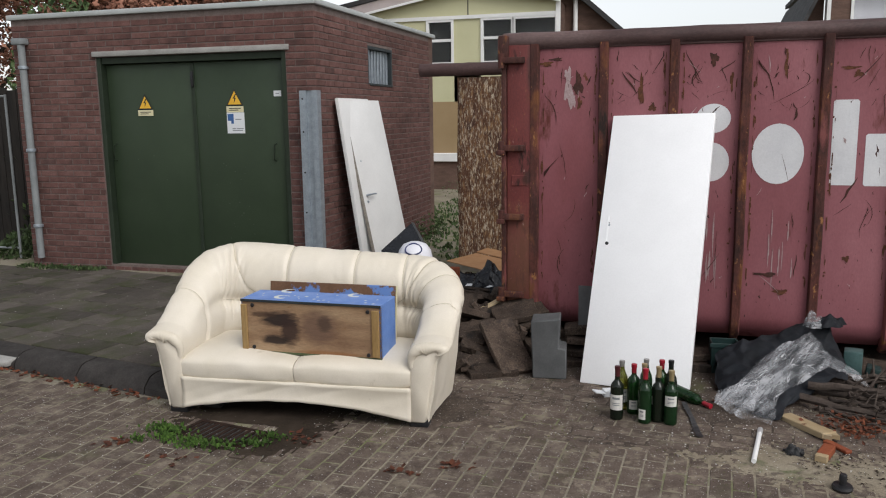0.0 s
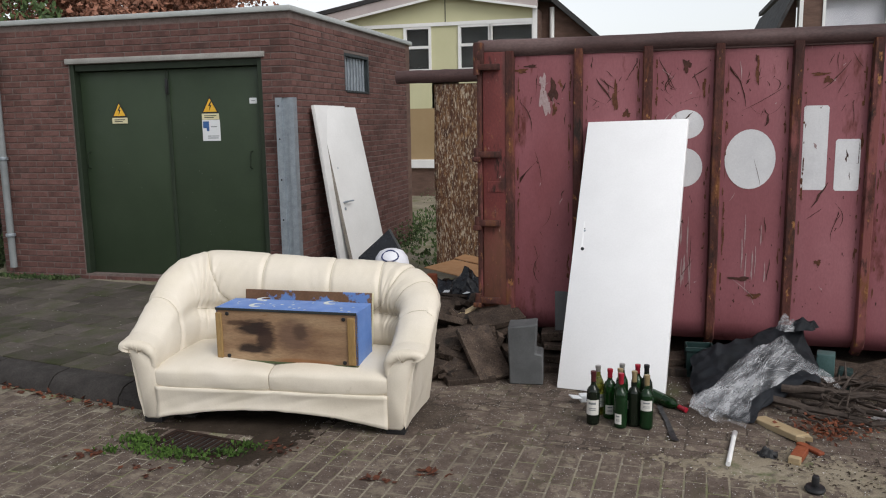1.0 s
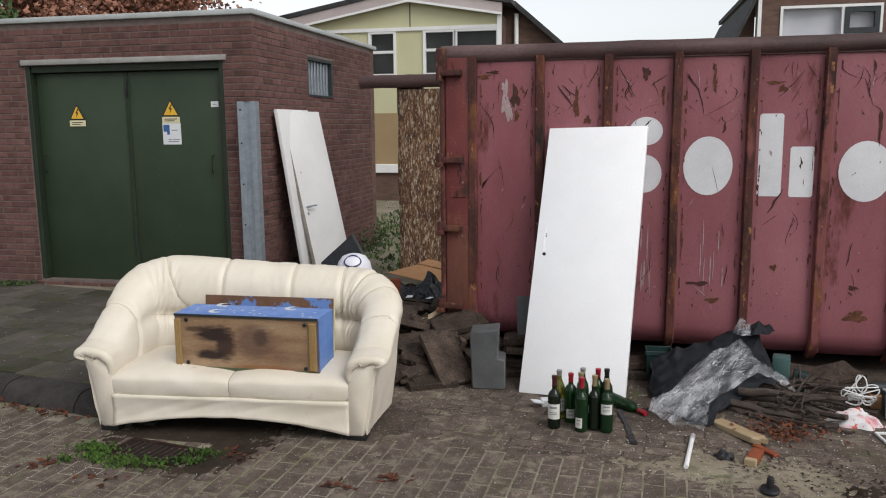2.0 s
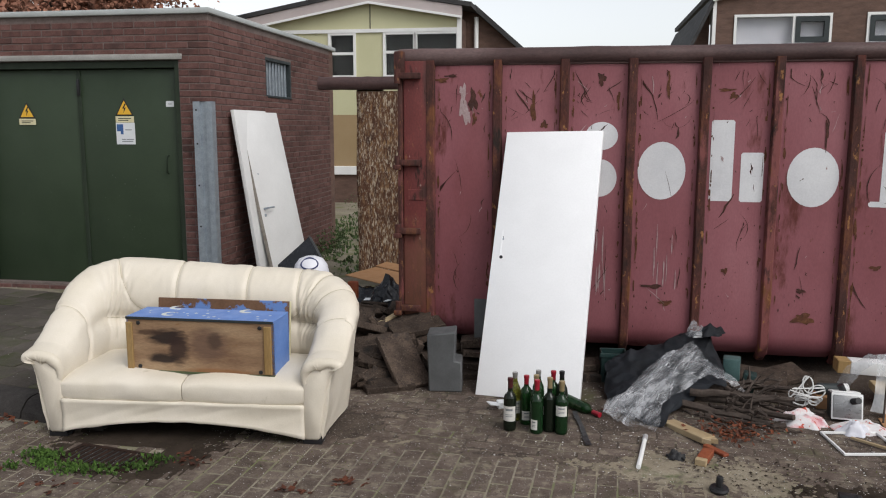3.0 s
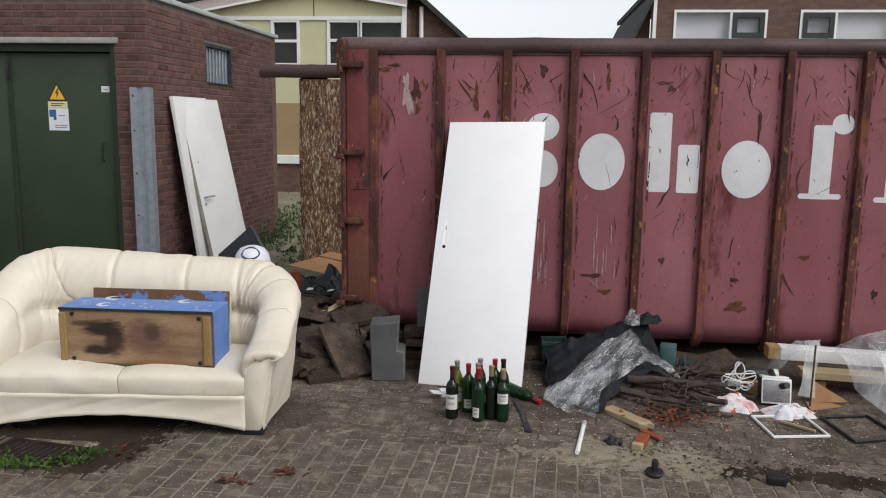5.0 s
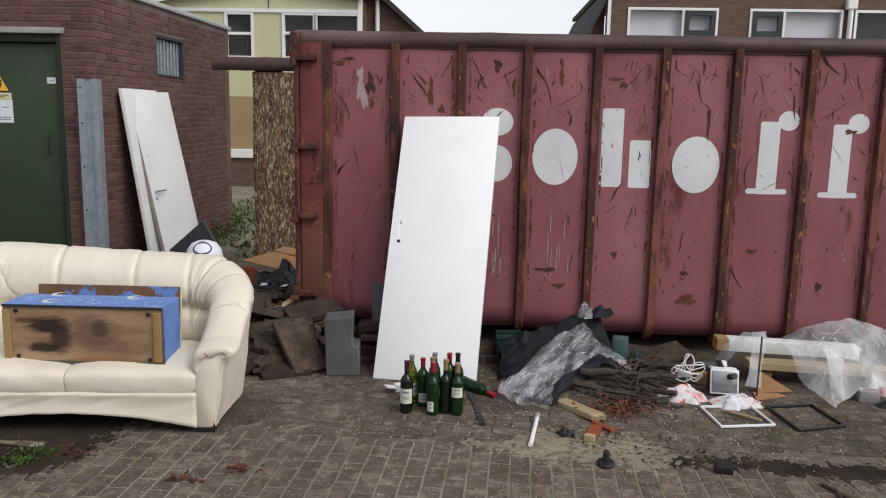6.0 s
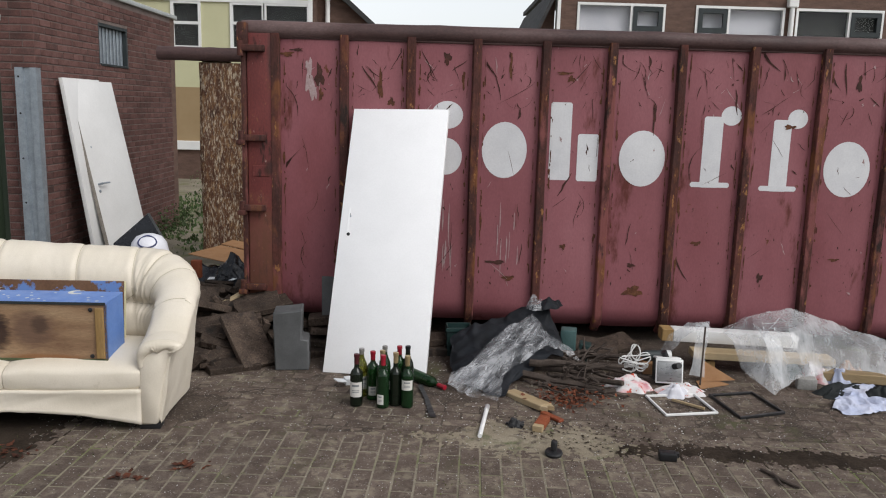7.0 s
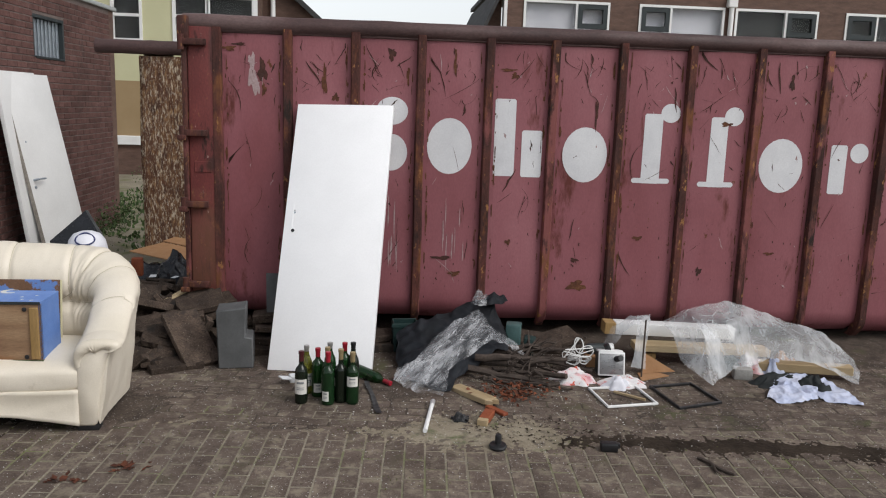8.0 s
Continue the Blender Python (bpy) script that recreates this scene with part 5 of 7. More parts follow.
drift("wet_soil", "dark wet soil round the gully and under the sofa", -3.3, -0.9, 3.3, 4.9,
      lambda x, y: max(-0.03, min(0.006, 0.012 * (0.55 - ((x + 2.3) / 0.75) ** 2 - max(0.0, (3.66 - y) / 0.24) ** 2 + 0.55 * nz(x, y, 2.6, 5.0) + 0.3 * noise.noise(Vector((x * 26, y * 26, 1))) - 2.0 * (abs(x + 2.41) < 0.27 and abs(y - 3.71) < 0.16)))), DAMP, (220, 150))
drift("grit_layer", "dark trodden grit over pavers in front of the container", -1.7, 4.9, 4.1, 6.9,
      lambda x, y: max(-0.03, min(0.006, 0.008 * (-0.2 + 0.6 * smooth01((y - 4.9) / 0.7) + 0.25 * smooth01((0.9 - x) / 0.6) + 0.22 * smooth01((x - 0.9) / 0.5) + 0.6 * nz(x, y, 1.7, 7.0)))) + 0.0015 * noise.noise(Vector((x * 40, y * 40, 0))), GRIT, (230, 110))
scatter("stone_chips", "white stone chips strewn over the paving", "gravel", 15000,
        lambda r_: pose(r_.uniform(-4.0, 4.4), 2.4 + 3.3 * r_.random() ** 0.8, 0.004, 0, 0, r_.uniform(0, 360)), lambda r_: chip(r_, 0.0008, 0.0014 + 0.0024 * r_.random() ** 2), CHIPS, 5)
scatter("crumbs", "pale plaster crumbs and broken bits beside the debris", "debris", 240,
        lambda r_: pose(*(lambda k: (r_.gauss(k[0], k[2]), r_.gauss(k[1], k[3]), 0.006))(r_.choice(((0.1, 5.35, 0.12, 0.2), (0.3, 4.5, 0.3, 0.25), (-0.3, 5.6, 0.25, 0.2), (1.0, 4.6, 0.5, 0.3), (-1.6, 5.6, 0.2, 0.3), (1.6, 4.6, 0.3, 0.3)))), 0, 0, r_.uniform(0, 360)),
        lambda r_: chip(r_, 0.002, 0.005), CHIPS, 6)

# ---- bottles ----
GLASSES = {"green": mat("green_bottle_glass", [(0.01, 0.045, 0.012), (0.016, 0.065, 0.016)], 3, 0.08, rvar=0.03, grain=0.0, bump=0.0, trans=0.55), "dark": mat("near_black_bottle_glass", [(0.006, 0.01, 0.006), (0.012, 0.016, 0.01)], 3, 0.08, rvar=0.03, grain=0.0, bump=0.0),
           "deep": mat("deep_green_bottle_glass", [(0.008, 0.028, 0.01), (0.012, 0.04, 0.014)], 3, 0.08, rvar=0.03, grain=0.0, bump=0.0, trans=0.3), "olive": mat("yellow_green_bottle_glass", [(0.16, 0.17, 0.02), (0.22, 0.22, 0.04)], 3, 0.08, rvar=0.03, grain=0.0, bump=0.0, trans=0.6)}
CAPS = {"red": mat("red_capsule", [(0.3, 0.012, 0.025), (0.4, 0.02, 0.04)], 9, 0.4), "wine": mat("wine_red_capsule", [(0.06, 0.012, 0.016), (0.09, 0.02, 0.022)], 9, 0.4), "grey": mat("silver_capsule", [(0.3, 0.29, 0.28), (0.4, 0.39, 0.37)], 9, 0.4, metal=0.4),
        "black": BLACK, "gold": mat("dull_gold_capsule", [(0.33, 0.25, 0.13), (0.4, 0.31, 0.17)], 9, 0.45, metal=0.3)}
LABELW = mat("cream_bottle_label", [(0.6, 0.58, 0.54), (0.68, 0.66, 0.62)], 12, 0.7, grain=0.1)
def arc_label(r, z0, z1, a0, a1):
    b = grid(14, 2, lambda u, v: ((r + 0.0007) * math.cos(a0 + u * (a1 - a0)), (r + 0.0007) * math.sin(a0 + u * (a1 - a0)), z0 + v * (z1 - z0)))
    return b
def bottle(x, y, glass, cap, label, h=0.31, lab=None, turn=0.0, m=None, sloped=False):
    t = thing("wine_bottle", label, "bottle", m or pose(x, y, 0.004, 0, 0, turn), "empty bottles on the paving")
    sh = [(0.0372, 0.17), (0.033, 0.2), (0.022, 0.225), (0.0155, 0.245)] if sloped else [(0.0375, 0.185), (0.0355, 0.2), (0.028, 0.215), (0.018, 0.226), (0.0145, 0.236)]
    pr_ = [(0.012, 0.012), (0.034, 0.0), (0.037, 0.006), (0.0375, 0.02)] + sh + [(0.0135, h - 0.02), (0.0135, h - 0.016), (0.0155, h - 0.014), (0.0155, h - 0.004), (0.0135, h), (0.009, h), (0.009, h - 0.03)]
    part("glass_body", lathe(pr_, 22), GLASSES[glass], t, "", 60)
    if cap:
        part("capsule", lathe([(0.0142, h - 0.062), (0.0146, h - 0.02), (0.0165, h - 0.016), (0.0165, h + 0.001), (0.014, h + 0.002), (0.001, h + 0.002)], 18), CAPS[cap], t, "", 50)
    if lab:
        z0, z1, a0, a1 = lab
        lb_ = part("label", arc_label(0.0375, z0, z1, radians(a0), radians(a1)), LABELW, t, "", 60)
        for k, q in enumerate((0.3, 0.42, 0.7)):
            zz = z0 + (z1 - z0) * q
            part("text_bar", arc_label(0.0381, zz, zz + (z1 - z0) * (0.05 if k < 2 else 0.14), radians(a0 + (a1 - a0) * 0.25), radians(a1 - (a1 - a0) * 0.25)), PIPE, lb_, "", 60)
bottle(-0.302, 4.495, "dark", "wine", "dark wine bottle with a large cream label and dark red capsule", 0.312, (0.06, 0.15, 200, 330))
bottle(-0.287, 4.66, "olive", "grey", "yellow-green glass wine bottle with a grey neck", 0.295, (0.05, 0.13, 230, 350), sloped=True)
bottle(-0.215, 4.61, "green", "red", "clear green wine bottle with a red capsule", 0.295, (0.03, 0.085, 235, 320))
bottle(-0.145, 4.475, "deep", "red", "dark green wine bottle with red capsule and low white label", 0.315, (0.025, 0.085, 215, 280))
bottle(-0.155, 4.575, "green", "gold", "green wine bottle with a dull gold neck", 0.312)
bottle(-0.073, 4.515, "dark", "gold", "black wine bottle with a banded neck", 0.32, (0.1, 0.15, 170, 215))
bottle(-0.15, 4.72, "green", "grey", "green wine bottle with a grey neck", 0.296, sloped=True)
bottle(-0.06, 4.725, "green", "red", "bright green wine bottle with a red capsule", 0.296)
bottle(-0.003, 4.49, "deep", "gold", "deep green wine bottle with cream label and tan capsule", 0.31, (0.11, 0.17, 215, 325))
bottle(-0.008, 4.70, "dark", "black", "dark brown wine bottle with a black capsule", 0.305, sloped=True)
lying = look((0.0, 4.985, 0.043), (0.235, 4.765, 0.02)) @ pose(0, 0, 0, 180, 0, 0)
bottle(0, 0, "green", "red", "green wine bottle with red capsule lying on its side", 0.31, (0.05, 0.12, 60, 150), m=lying)
pc = thing("paper_box", "small crushed white paper box by the door's foot", "paper", pose(-0.36, 4.87, 0.0, 0, 0, 20))
part("carton", box(-0.055, 0.055, -0.03, 0.03, 0.0, 0.045, 0.004, 1), PAPER, pc)
part("flap", box(-0.13, -0.06, -0.045, 0.02, 0.004, 0.012, 0.002, 1, m=pose(0, 0, 0.012, 0, 12, 10)), PAPER, pc)
part("print", box(-0.02, 0.045, -0.0315, -0.03, 0.012, 0.036), SIGNBLUE, pc)

# ---- small litter in front ----
tb = thing("metal_tube", "short white metal tube with a bright end lying on paving", "tube", pose(0, 0, 0))
part("tube", rod((0.466, 4.43, 0.016), (0.406, 4.05, 0.016), 0.0125, sides=16), FARWHITE, tb)
part("sleeve", rod((0.476, 4.49, 0.016), (0.465, 4.425, 0.016), 0.0145, sides=16), ALU, tb)
st = thing("rubber_strip", "flat black rubber strip lying on paving", "strip", pose(0, 0, 0))
part("strip", loft([[(0.055, 4.82, 0.02), (0.1, 4.6, 0.012), (0.135, 4.31, 0.014)], [(0.085, 4.82, 0.022), (0.125, 4.6, 0.016), (0.172, 4.31, 0.012)]], 24, 3, 0.004, 9, 2), BLACK, st)
cf = thing("furniture_glide", "black plastic furniture foot with a short stem", "foot", pose(0.777, 3.86, 0.0, 4, 0, 0))
part("disc", lathe([(0.0, 0.0), (0.043, 0.004), (0.047, 0.016), (0.042, 0.026), (0.018, 0.03), (0.002, 0.03)], 20), BLACK, cf)
part("stem", lathe([(0.017, 0.028), (0.017, 0.075), (0.013, 0.082), (0.001, 0.082)], 14), BLACK, cf)
bk = thing("plastic_block", "small broken black plastic block", "block", pose(1.36, 3.835, 0.0, 0, 0, -8))
part("block", box(-0.045, 0.045, -0.03, 0.03, 0.002, 0.045, 0.008, 2), BLACK, bk)
part("lug", box(0.03, 0.055, -0.02, 0.005, 0.02, 0.05, 0.004, 1), BLACK, bk)
cr = thing("crushed_cap", "crushed black plastic cap", "cap", pose(0.617, 4.24, 0.0))
part("cap", heap(0, 0, 0.05, 0.04, 0.045, 3.1, 0.5, 2.5), BLACK, cr)
for k in range(5):
    part("tooth", box(-0.006, 0.006, 0.03, 0.055, 0.005, 0.018, 0.002, 1, m=pose(0, 0, 0, 0, 0, 72 * k + 10)), BLACK, cr)
oc = thing("wood_scrap", "orange painted wood offcut with a raw end", "wood", pose(0.765, 4.24, 0.0, 0, 0, -22))
part("scrap", box(-0.03, 0.03, -0.06, 0.08, 0.002, 0.04, 0.004, 1), ORANGE, oc)
part("raw_end", box(-0.029, 0.029, -0.1, -0.061, 0.002, 0.038, 0.003, 1), PLANK, oc)
oc2 = thing("wood_scrap", "small rust-red splinter of wood", "wood", pose(0.84, 4.36, 0.0, 0, 0, 35))
part("splinter", box(-0.02, 0.02, -0.08, 0.08, 0.002, 0.02, 0.004, 1), ORANGE, oc2)
tw = thing("twig", "dark forked twig lying on paving", "twig", pose(0, 0, 0))
part("stem", sweep([(1.80, 3.73, 0.01), (1.83, 3.67, 0.014), (1.86, 3.6, 0.01), (1.905, 3.53, 0.012)], [0.009, 0.01, 0.009, 0.007], 7), TWIG, tw)
part("fork", sweep([(1.84, 3.64, 0.014), (1.83, 3.58, 0.012), (1.835, 3.555, 0.01)], [0.008, 0.007, 0.005], 7), TWIG, tw)
pk = thing("wood_plank", "short yellow pine plank with a broken end", "plank", pose(0.73, 4.6, 0.0, 0, -4, -58))
part("plank", box(-0.19, 0.17, -0.045, 0.045, 0.0, 0.035, 0.004, 1), PLANK, pk)
part("splinter", prism([(0.17, -0.04), (0.21, -0.02), (0.18, 0.0), (0.215, 0.025), (0.17, 0.04)], 0.025, axis="z", m=pose(0, 0, 0.004)), PLANK, pk)

# ---- bags, coat and film in front of the container ----
ct = thing("dark_coat", "crumpled dark grey coat heaped over rubbish", "coat", pose(0, 0, 0))
part("cloth", loft([[(0.27, 5.5, 0.02), (0.42, 5.5, 0.2), (0.66, 5.58, 0.27), (0.82, 5.56, 0.36), (1.0, 5.5, 0.3), (1.06, 5.45, 0.1)], [(0.26, 5.38, 0.16), (0.42, 5.41, 0.265), (0.66, 5.48, 0.30), (0.81, 5.48, 0.375), (0.93, 5.44, 0.40), (1.02, 5.4, 0.22)],
                    [(0.27, 5.2, 0.06), (0.42, 5.2, 0.14), (0.62, 5.22, 0.2), (0.80, 5.26, 0.23), (0.92, 5.2, 0.2), (1.02, 5.12, 0.14)], [(0.275, 5.08, 0.005), (0.38, 4.98, 0.07), (0.5, 4.95, 0.09), (0.62, 4.97, 0.09), (0.76, 5.03, 0.1), (0.92, 5.08, 0.14)],
                    [(0.3, 4.98, 0.005), (0.38, 4.8, 0.012), (0.48, 4.72, 0.006), (0.585, 4.66, 0.005), (0.64, 4.85, 0.02), (0.74, 4.98, 0.03)]], 70, 56, 0.03, 9.0, 1.3), COAT, ct, "", 60)
part("hood", heap(0.955, 5.43, 0.085, 0.06, 0.075, 2.2, 0.2, 2.0, 15, z0=0.395), COAT, ct, "", 60)
kn = thing("plastic_bag", "knotted grey-white plastic bag on the coat", "bag", pose(0, 0, 0))
part("bag", heap(0.862, 5.42, 0.068, 0.06, 0.1, 5.2, 0.2, 2.0, 30, z0=0.385), FILMTHICK, kn, "", 60)
fs = thing("plastic_film", "crumpled clear plastic film draped over the dark coat", "plastic sheet", pose(0, 0, 0))
PULL = Vector((0.5, 0.65, 0.33)).normalized()
def streaked(ob):
    """Turn the part so that its grain runs with the pull of the folds."""
    m = PULL.to_track_quat("X", "Z").to_matrix().to_4x4()
    ob.data.transform(m.inverted())
    ob.matrix_basis = m
FILMLINES = [[(0.60, 5.24, 0.25), (0.70, 5.31, 0.30), (0.80, 5.36, 0.325), (0.84, 5.38, 0.335), (0.90, 5.28, 0.29)], [(0.50, 5.12, 0.19), (0.60, 5.14, 0.225), (0.72, 5.17, 0.25), (0.83, 5.18, 0.26), (0.93, 5.12, 0.225)],
             [(0.39, 4.96, 0.115), (0.48, 4.97, 0.14), (0.58, 5.0, 0.16), (0.69, 5.02, 0.165), (0.80, 5.05, 0.157)], [(0.29, 4.86, 0.08), (0.37, 4.86, 0.09), (0.46, 4.87, 0.095), (0.54, 4.88, 0.09), (0.62, 4.9, 0.07)], [(0.253, 4.78, 0.03), (0.30, 4.70, 0.02), (0.395, 4.66, 0.015), (0.47, 4.63, 0.01), (0.545, 4.60, 0.006)]]
streaked(part("film", loft(FILMLINES, 130, 150, 0.024, 13.0, 4.1, PULL), FILMTHICK, fs, "", 60))
part("film_tail", loft([[(0.87, 5.22, 0.28), (0.95, 5.16, 0.26), (1.04, 5.1, 0.21), (1.11, 5.04, 0.15)], [(0.90, 5.1, 0.22), (0.98, 5.07, 0.19), (1.05, 5.03, 0.155), (1.125, 4.99, 0.13)]], 70, 30, 0.018, 14.0, 3.1), FILMTHICK, fs, "", 60)
def on_lines(lines, u, v):
    """The point u, v of a sheet through the lines."""
    def along(pts):
        k = u * (len(pts) - 1)
        i = min(int(k), len(pts) - 2)
        return Vector(pts[i]).lerp(Vector(pts[i + 1]), smooth01(k - i) * 0.5 + (k - i) * 0.5)
    k = v * (len(lines) - 1)
    i = min(int(k), len(lines) - 2)
    return along(lines[i]).lerp(along(lines[i + 1]), k - i)
def creases(lines, ends, count, lift, seed, thick):
    """Fine gathered folds standing up from a sheet; ends: (u, v) boxes of both ends."""
    q, b = random.Random(seed), bmesh.new()
    for _ in range(count):
        e = q.choice(ends)
        u0, v0, u1, v1 = q.uniform(*e[0]), q.uniform(*e[1]), q.uniform(*e[2]), q.uniform(*e[3])
        t0, t1 = sorted((q.uniform(0, 0.8), q.uniform(0.2, 1)))
        ph, am = q.uniform(0, 6), q.uniform(0.01, 0.035)
        pts = []
        for k in range(12):
            t = t0 + (t1 - t0) * k / 11
            u, v = u0 + (u1 - u0) * t + am * math.sin(5 * t + ph), v0 + (v1 - v0) * t
            p = on_lines(lines, min(max(u, 0), 1), min(max(v, 0), 1))
            pts.append((p.x + q.gauss(0, 0.002), p.y - lift * 0.5, p.z + lift + q.gauss(0, 0.002)))
        r = q.uniform(0.4, 1.0) * thick
        sweep(pts, [r * (0.2 + math.sin(math.pi * (k + 0.5) / 12)) for k in range(12)], 5, bm=b)
    return b
tagged(part("crease", creases(FILMLINES, (((0.3, 0.5), (0.0, 0.1), (0.0, 0.5), (0.9, 1.0)), ((0.4, 0.7), (0.1, 0.5), (0.9, 1.0), (0.2, 0.9)), ((0.0, 0.5), (0.2, 0.9), (0.1, 0.7), (0.3, 1.0)), ((0.3, 0.6), (0.0, 0.3), (0.2, 0.9), (0.5, 0.95))), 60, 0.012, 8, 0.0018), CREASE, fs, "bright gathered creases", 60), kind="stuff")
streaked(part("film_fold", loft([[(0.27, 4.88, 0.09), (0.38, 4.9, 0.12), (0.5, 4.92, 0.13)], [(0.25, 4.8, 0.04), (0.36, 4.72, 0.05), (0.46, 4.66, 0.04)]], 60, 40, 0.022, 15.0, 9.1, PULL), FILMTHICK, fs, "", 60))
gc = thing("plastic_crate", "dark teal plastic crate under the container's edge", "crate", pose(0.33, 5.56, 0.0, 0, 0, 4))
gb = bmesh.new()
for q in ((-0.09, 0.09, -0.08, -0.07, 0, 0.21), (-0.09, 0.09, 0.07, 0.08, 0, 0.21), (-0.09, -0.08, -0.07, 0.07, 0, 0.21), (0.08, 0.09, -0.07, 0.07, 0, 0.21), (-0.08, 0.08, -0.07, 0.07, 0, 0.012)):
    box(*q, 0.002, 1, gb)
part("tray", gb, TEAL, gc)
part("rim", box(-0.1, 0.1, -0.09, -0.081, 0.185, 0.215, 0.003, 1), TEAL, gc)
tl = thing("plastic_case", "broken teal plastic case lying by the coat", "case", pose(1.14, 5.5, 0.0, 0, 0, -12))
part("shell", box(-0.08, 0.03, -0.06, 0.06, 0.0, 0.22, 0.008, 2), mat("faded_teal_plastic", [(0.05, 0.1, 0.1), (0.075, 0.14, 0.135)], 6, 0.5), tl)
part("lid", box(0.035, 0.12, -0.06, 0.05, 0.0, 0.14, 0.008, 2, m=pose(0, 0, 0, 0, 9, 0)), TEAL, tl)

# ---- branches ----
BRANCH = ((0.78, 5.0, 0.13, 1.42, 4.98, 0.12, 0.024), (0.7, 4.98, 0.06, 1.3, 4.72, 0.04, 0.026), (0.88, 5.2, 0.17, 1.5, 5.22, 0.1, 0.02), (0.8, 5.1, 0.05, 1.25, 4.88, 0.14, 0.016), (0.9, 5.3, 0.1, 1.58, 5.02, 0.03, 0.017), (0.85, 4.86, 0.03, 1.38, 4.7, 0.02, 0.012), (0.72, 5.12, 0.1, 1.36, 4.83, 0.05, 0.03), (0.86, 5.3, 0.07, 1.5, 5.1, 0.05, 0.018), (0.85, 5.22, 0.14, 1.3, 4.98, 0.06, 0.022), (0.95, 5.45, 0.05, 1.62, 5.35, 0.06, 0.02), (0.9, 5.0, 0.05, 1.2, 4.72, 0.1, 0.014),
          (1.0, 4.95, 0.1, 1.45, 4.95, 0.03, 0.012), (0.82, 4.95, 0.04, 1.1, 4.62, 0.03, 0.01), (1.05, 5.15, 0.12, 1.4, 5.3, 0.16, 0.012), (1.0, 5.05, 0.03, 0.98, 4.72, 0.16, 0.006), (1.1, 5.0, 0.05, 1.25, 4.7, 0.14, 0.006), (0.92, 4.9, 0.02, 1.05, 4.75, 0.2, 0.005), (0.75, 4.9, 0.02, 0.95, 4.6, 0.04, 0.008))
for k, (x0, y0, z0, x1, y1, z1, r) in enumerate(BRANCH):
    r_ = random.Random(90 + k)
    t = thing("branch", "bare dark branch lying in a heap of prunings" if r > 0.011 else "thin bare twig in a heap of prunings", "branch", pose(0, 0, 0), "prunings beside the coat")
    pts = [(x0 + (x1 - x0) * q + r_.gauss(0, 0.012), y0 + (y1 - y0) * q + r_.gauss(0, 0.012), max(z0 + (z1 - z0) * q + r_.gauss(0, 0.008) + 0.03 * math.sin(3.1 * q) * (r < 0.01), r)) for q in [i / 8 for i in range(9)]]
    part("limb", sweep(pts, [r * (1 - 0.4 * i / 8) for i in range(9)], 8, wob=0.12, seed=k), TWIG, t)
    if r > 0.011:
        for j in range(3):
            p = Vector(pts[3 + j])
            e = p + Vector((r_.uniform(0.0, 0.16), r_.uniform(-0.12, 0.1), r_.uniform(0.0, 0.12)))
            e.z = max(e.z, 0.01)
            part("twig", sweep([p, p.lerp(e, 0.5) + Vector((0, 0, 0.012)), e], [r * 0.4, r * 0.3, r * 0.16], 6), TWIG, t)
scatter("dead_leaves", "rust-brown dead leaves among the prunings", "leaves", 240, lambda r_: pose(r_.gauss(1.0, 0.11), r_.gauss(4.65, 0.09), r_.uniform(0.005, 0.05), r_.uniform(-40, 40), r_.uniform(-40, 40), r_.uniform(0, 360)), lambda r_: leaf(r_, 0.03), LEAF, 11)
scatter("dead_needles", "brown leaf litter scattered over sand", "leaves", 170, lambda r_: pose(r_.gauss(1.0, 0.2), r_.gauss(4.1, 0.13), 0.008, r_.uniform(-15, 15), r_.uniform(-15, 15), r_.uniform(0, 360)), lambda r_: leaf(r_, 0.016), DAMP, 12)
def kerb_leaf(r_):
    x = r_.uniform(-4.6, -3.1)
    return pose(x, kerb_y(x) - abs(r_.gauss(0.03, 0.035)), 0.01, r_.uniform(-30, 30), r_.uniform(-30, 30), r_.uniform(0, 360))
scatter("fallen_leaves", "orange-brown fallen leaves along the kerb", "leaves", 120, kerb_leaf, lambda r_: leaf(r_, 0.04), LEAF, 13)
scatter("strewn_leaves", "scattered brown leaves on the street paving", "leaves", 90, lambda r_: pose(*(lambda k: (r_.gauss(k[0], 0.05), r_.gauss(k[1], 0.03), 0.008))(r_.choice(((-1.05, 3.62), (-1.9, 3.72), (-1.28, 3.5), (-2.9, 3.45), (-2.0, 3.8), (-2.5, 3.35), (0.3, 4.9)))), r_.uniform(-20, 20), r_.uniform(-20, 20), r_.uniform(0, 360)), lambda r_: leaf(r_, 0.042), LEAF, 14)

# ---- appliances, cloths and frames ----
to = thing("steel_appliance", "small steel kitchen appliance with black knobs, on its back", "appliance", pose(1.69, 4.97, 0.02, -14, 0, -6))
part("body", box(-0.085, 0.085, -0.02, 0.13, 0.0, 0.15, 0.012, 3), DARKFRAME, to)
part("front_rim", box(-0.088, 0.088, -0.030, -0.018, -0.004, 0.155, 0.006, 2), FARWHITE, to)
part("front_plate", box(-0.078, 0.078, -0.037, -0.031, 0.008, 0.142, 0.004, 2), STEEL, to)
part("top_cover", box(-0.08, 0.08, 0.0, 0.13, 0.151, 0.165, 0.005, 2), FARWHITE, to)
part("knob", rod((0.03, -0.035, 0.11), (0.05, -0.085, 0.12), 0.02, sides=18), BLACK, to)
part("knob", rod((-0.01, 0.04, 0.16), (-0.03, 0.03, 0.2), 0.02, sides=18), BLACK, to)
cn = thing("dark_canister", "dark cylindrical canister with a pale end lying on its side", "canister", pose(1.68, 5.24, 0.12, 0, 90, 4))
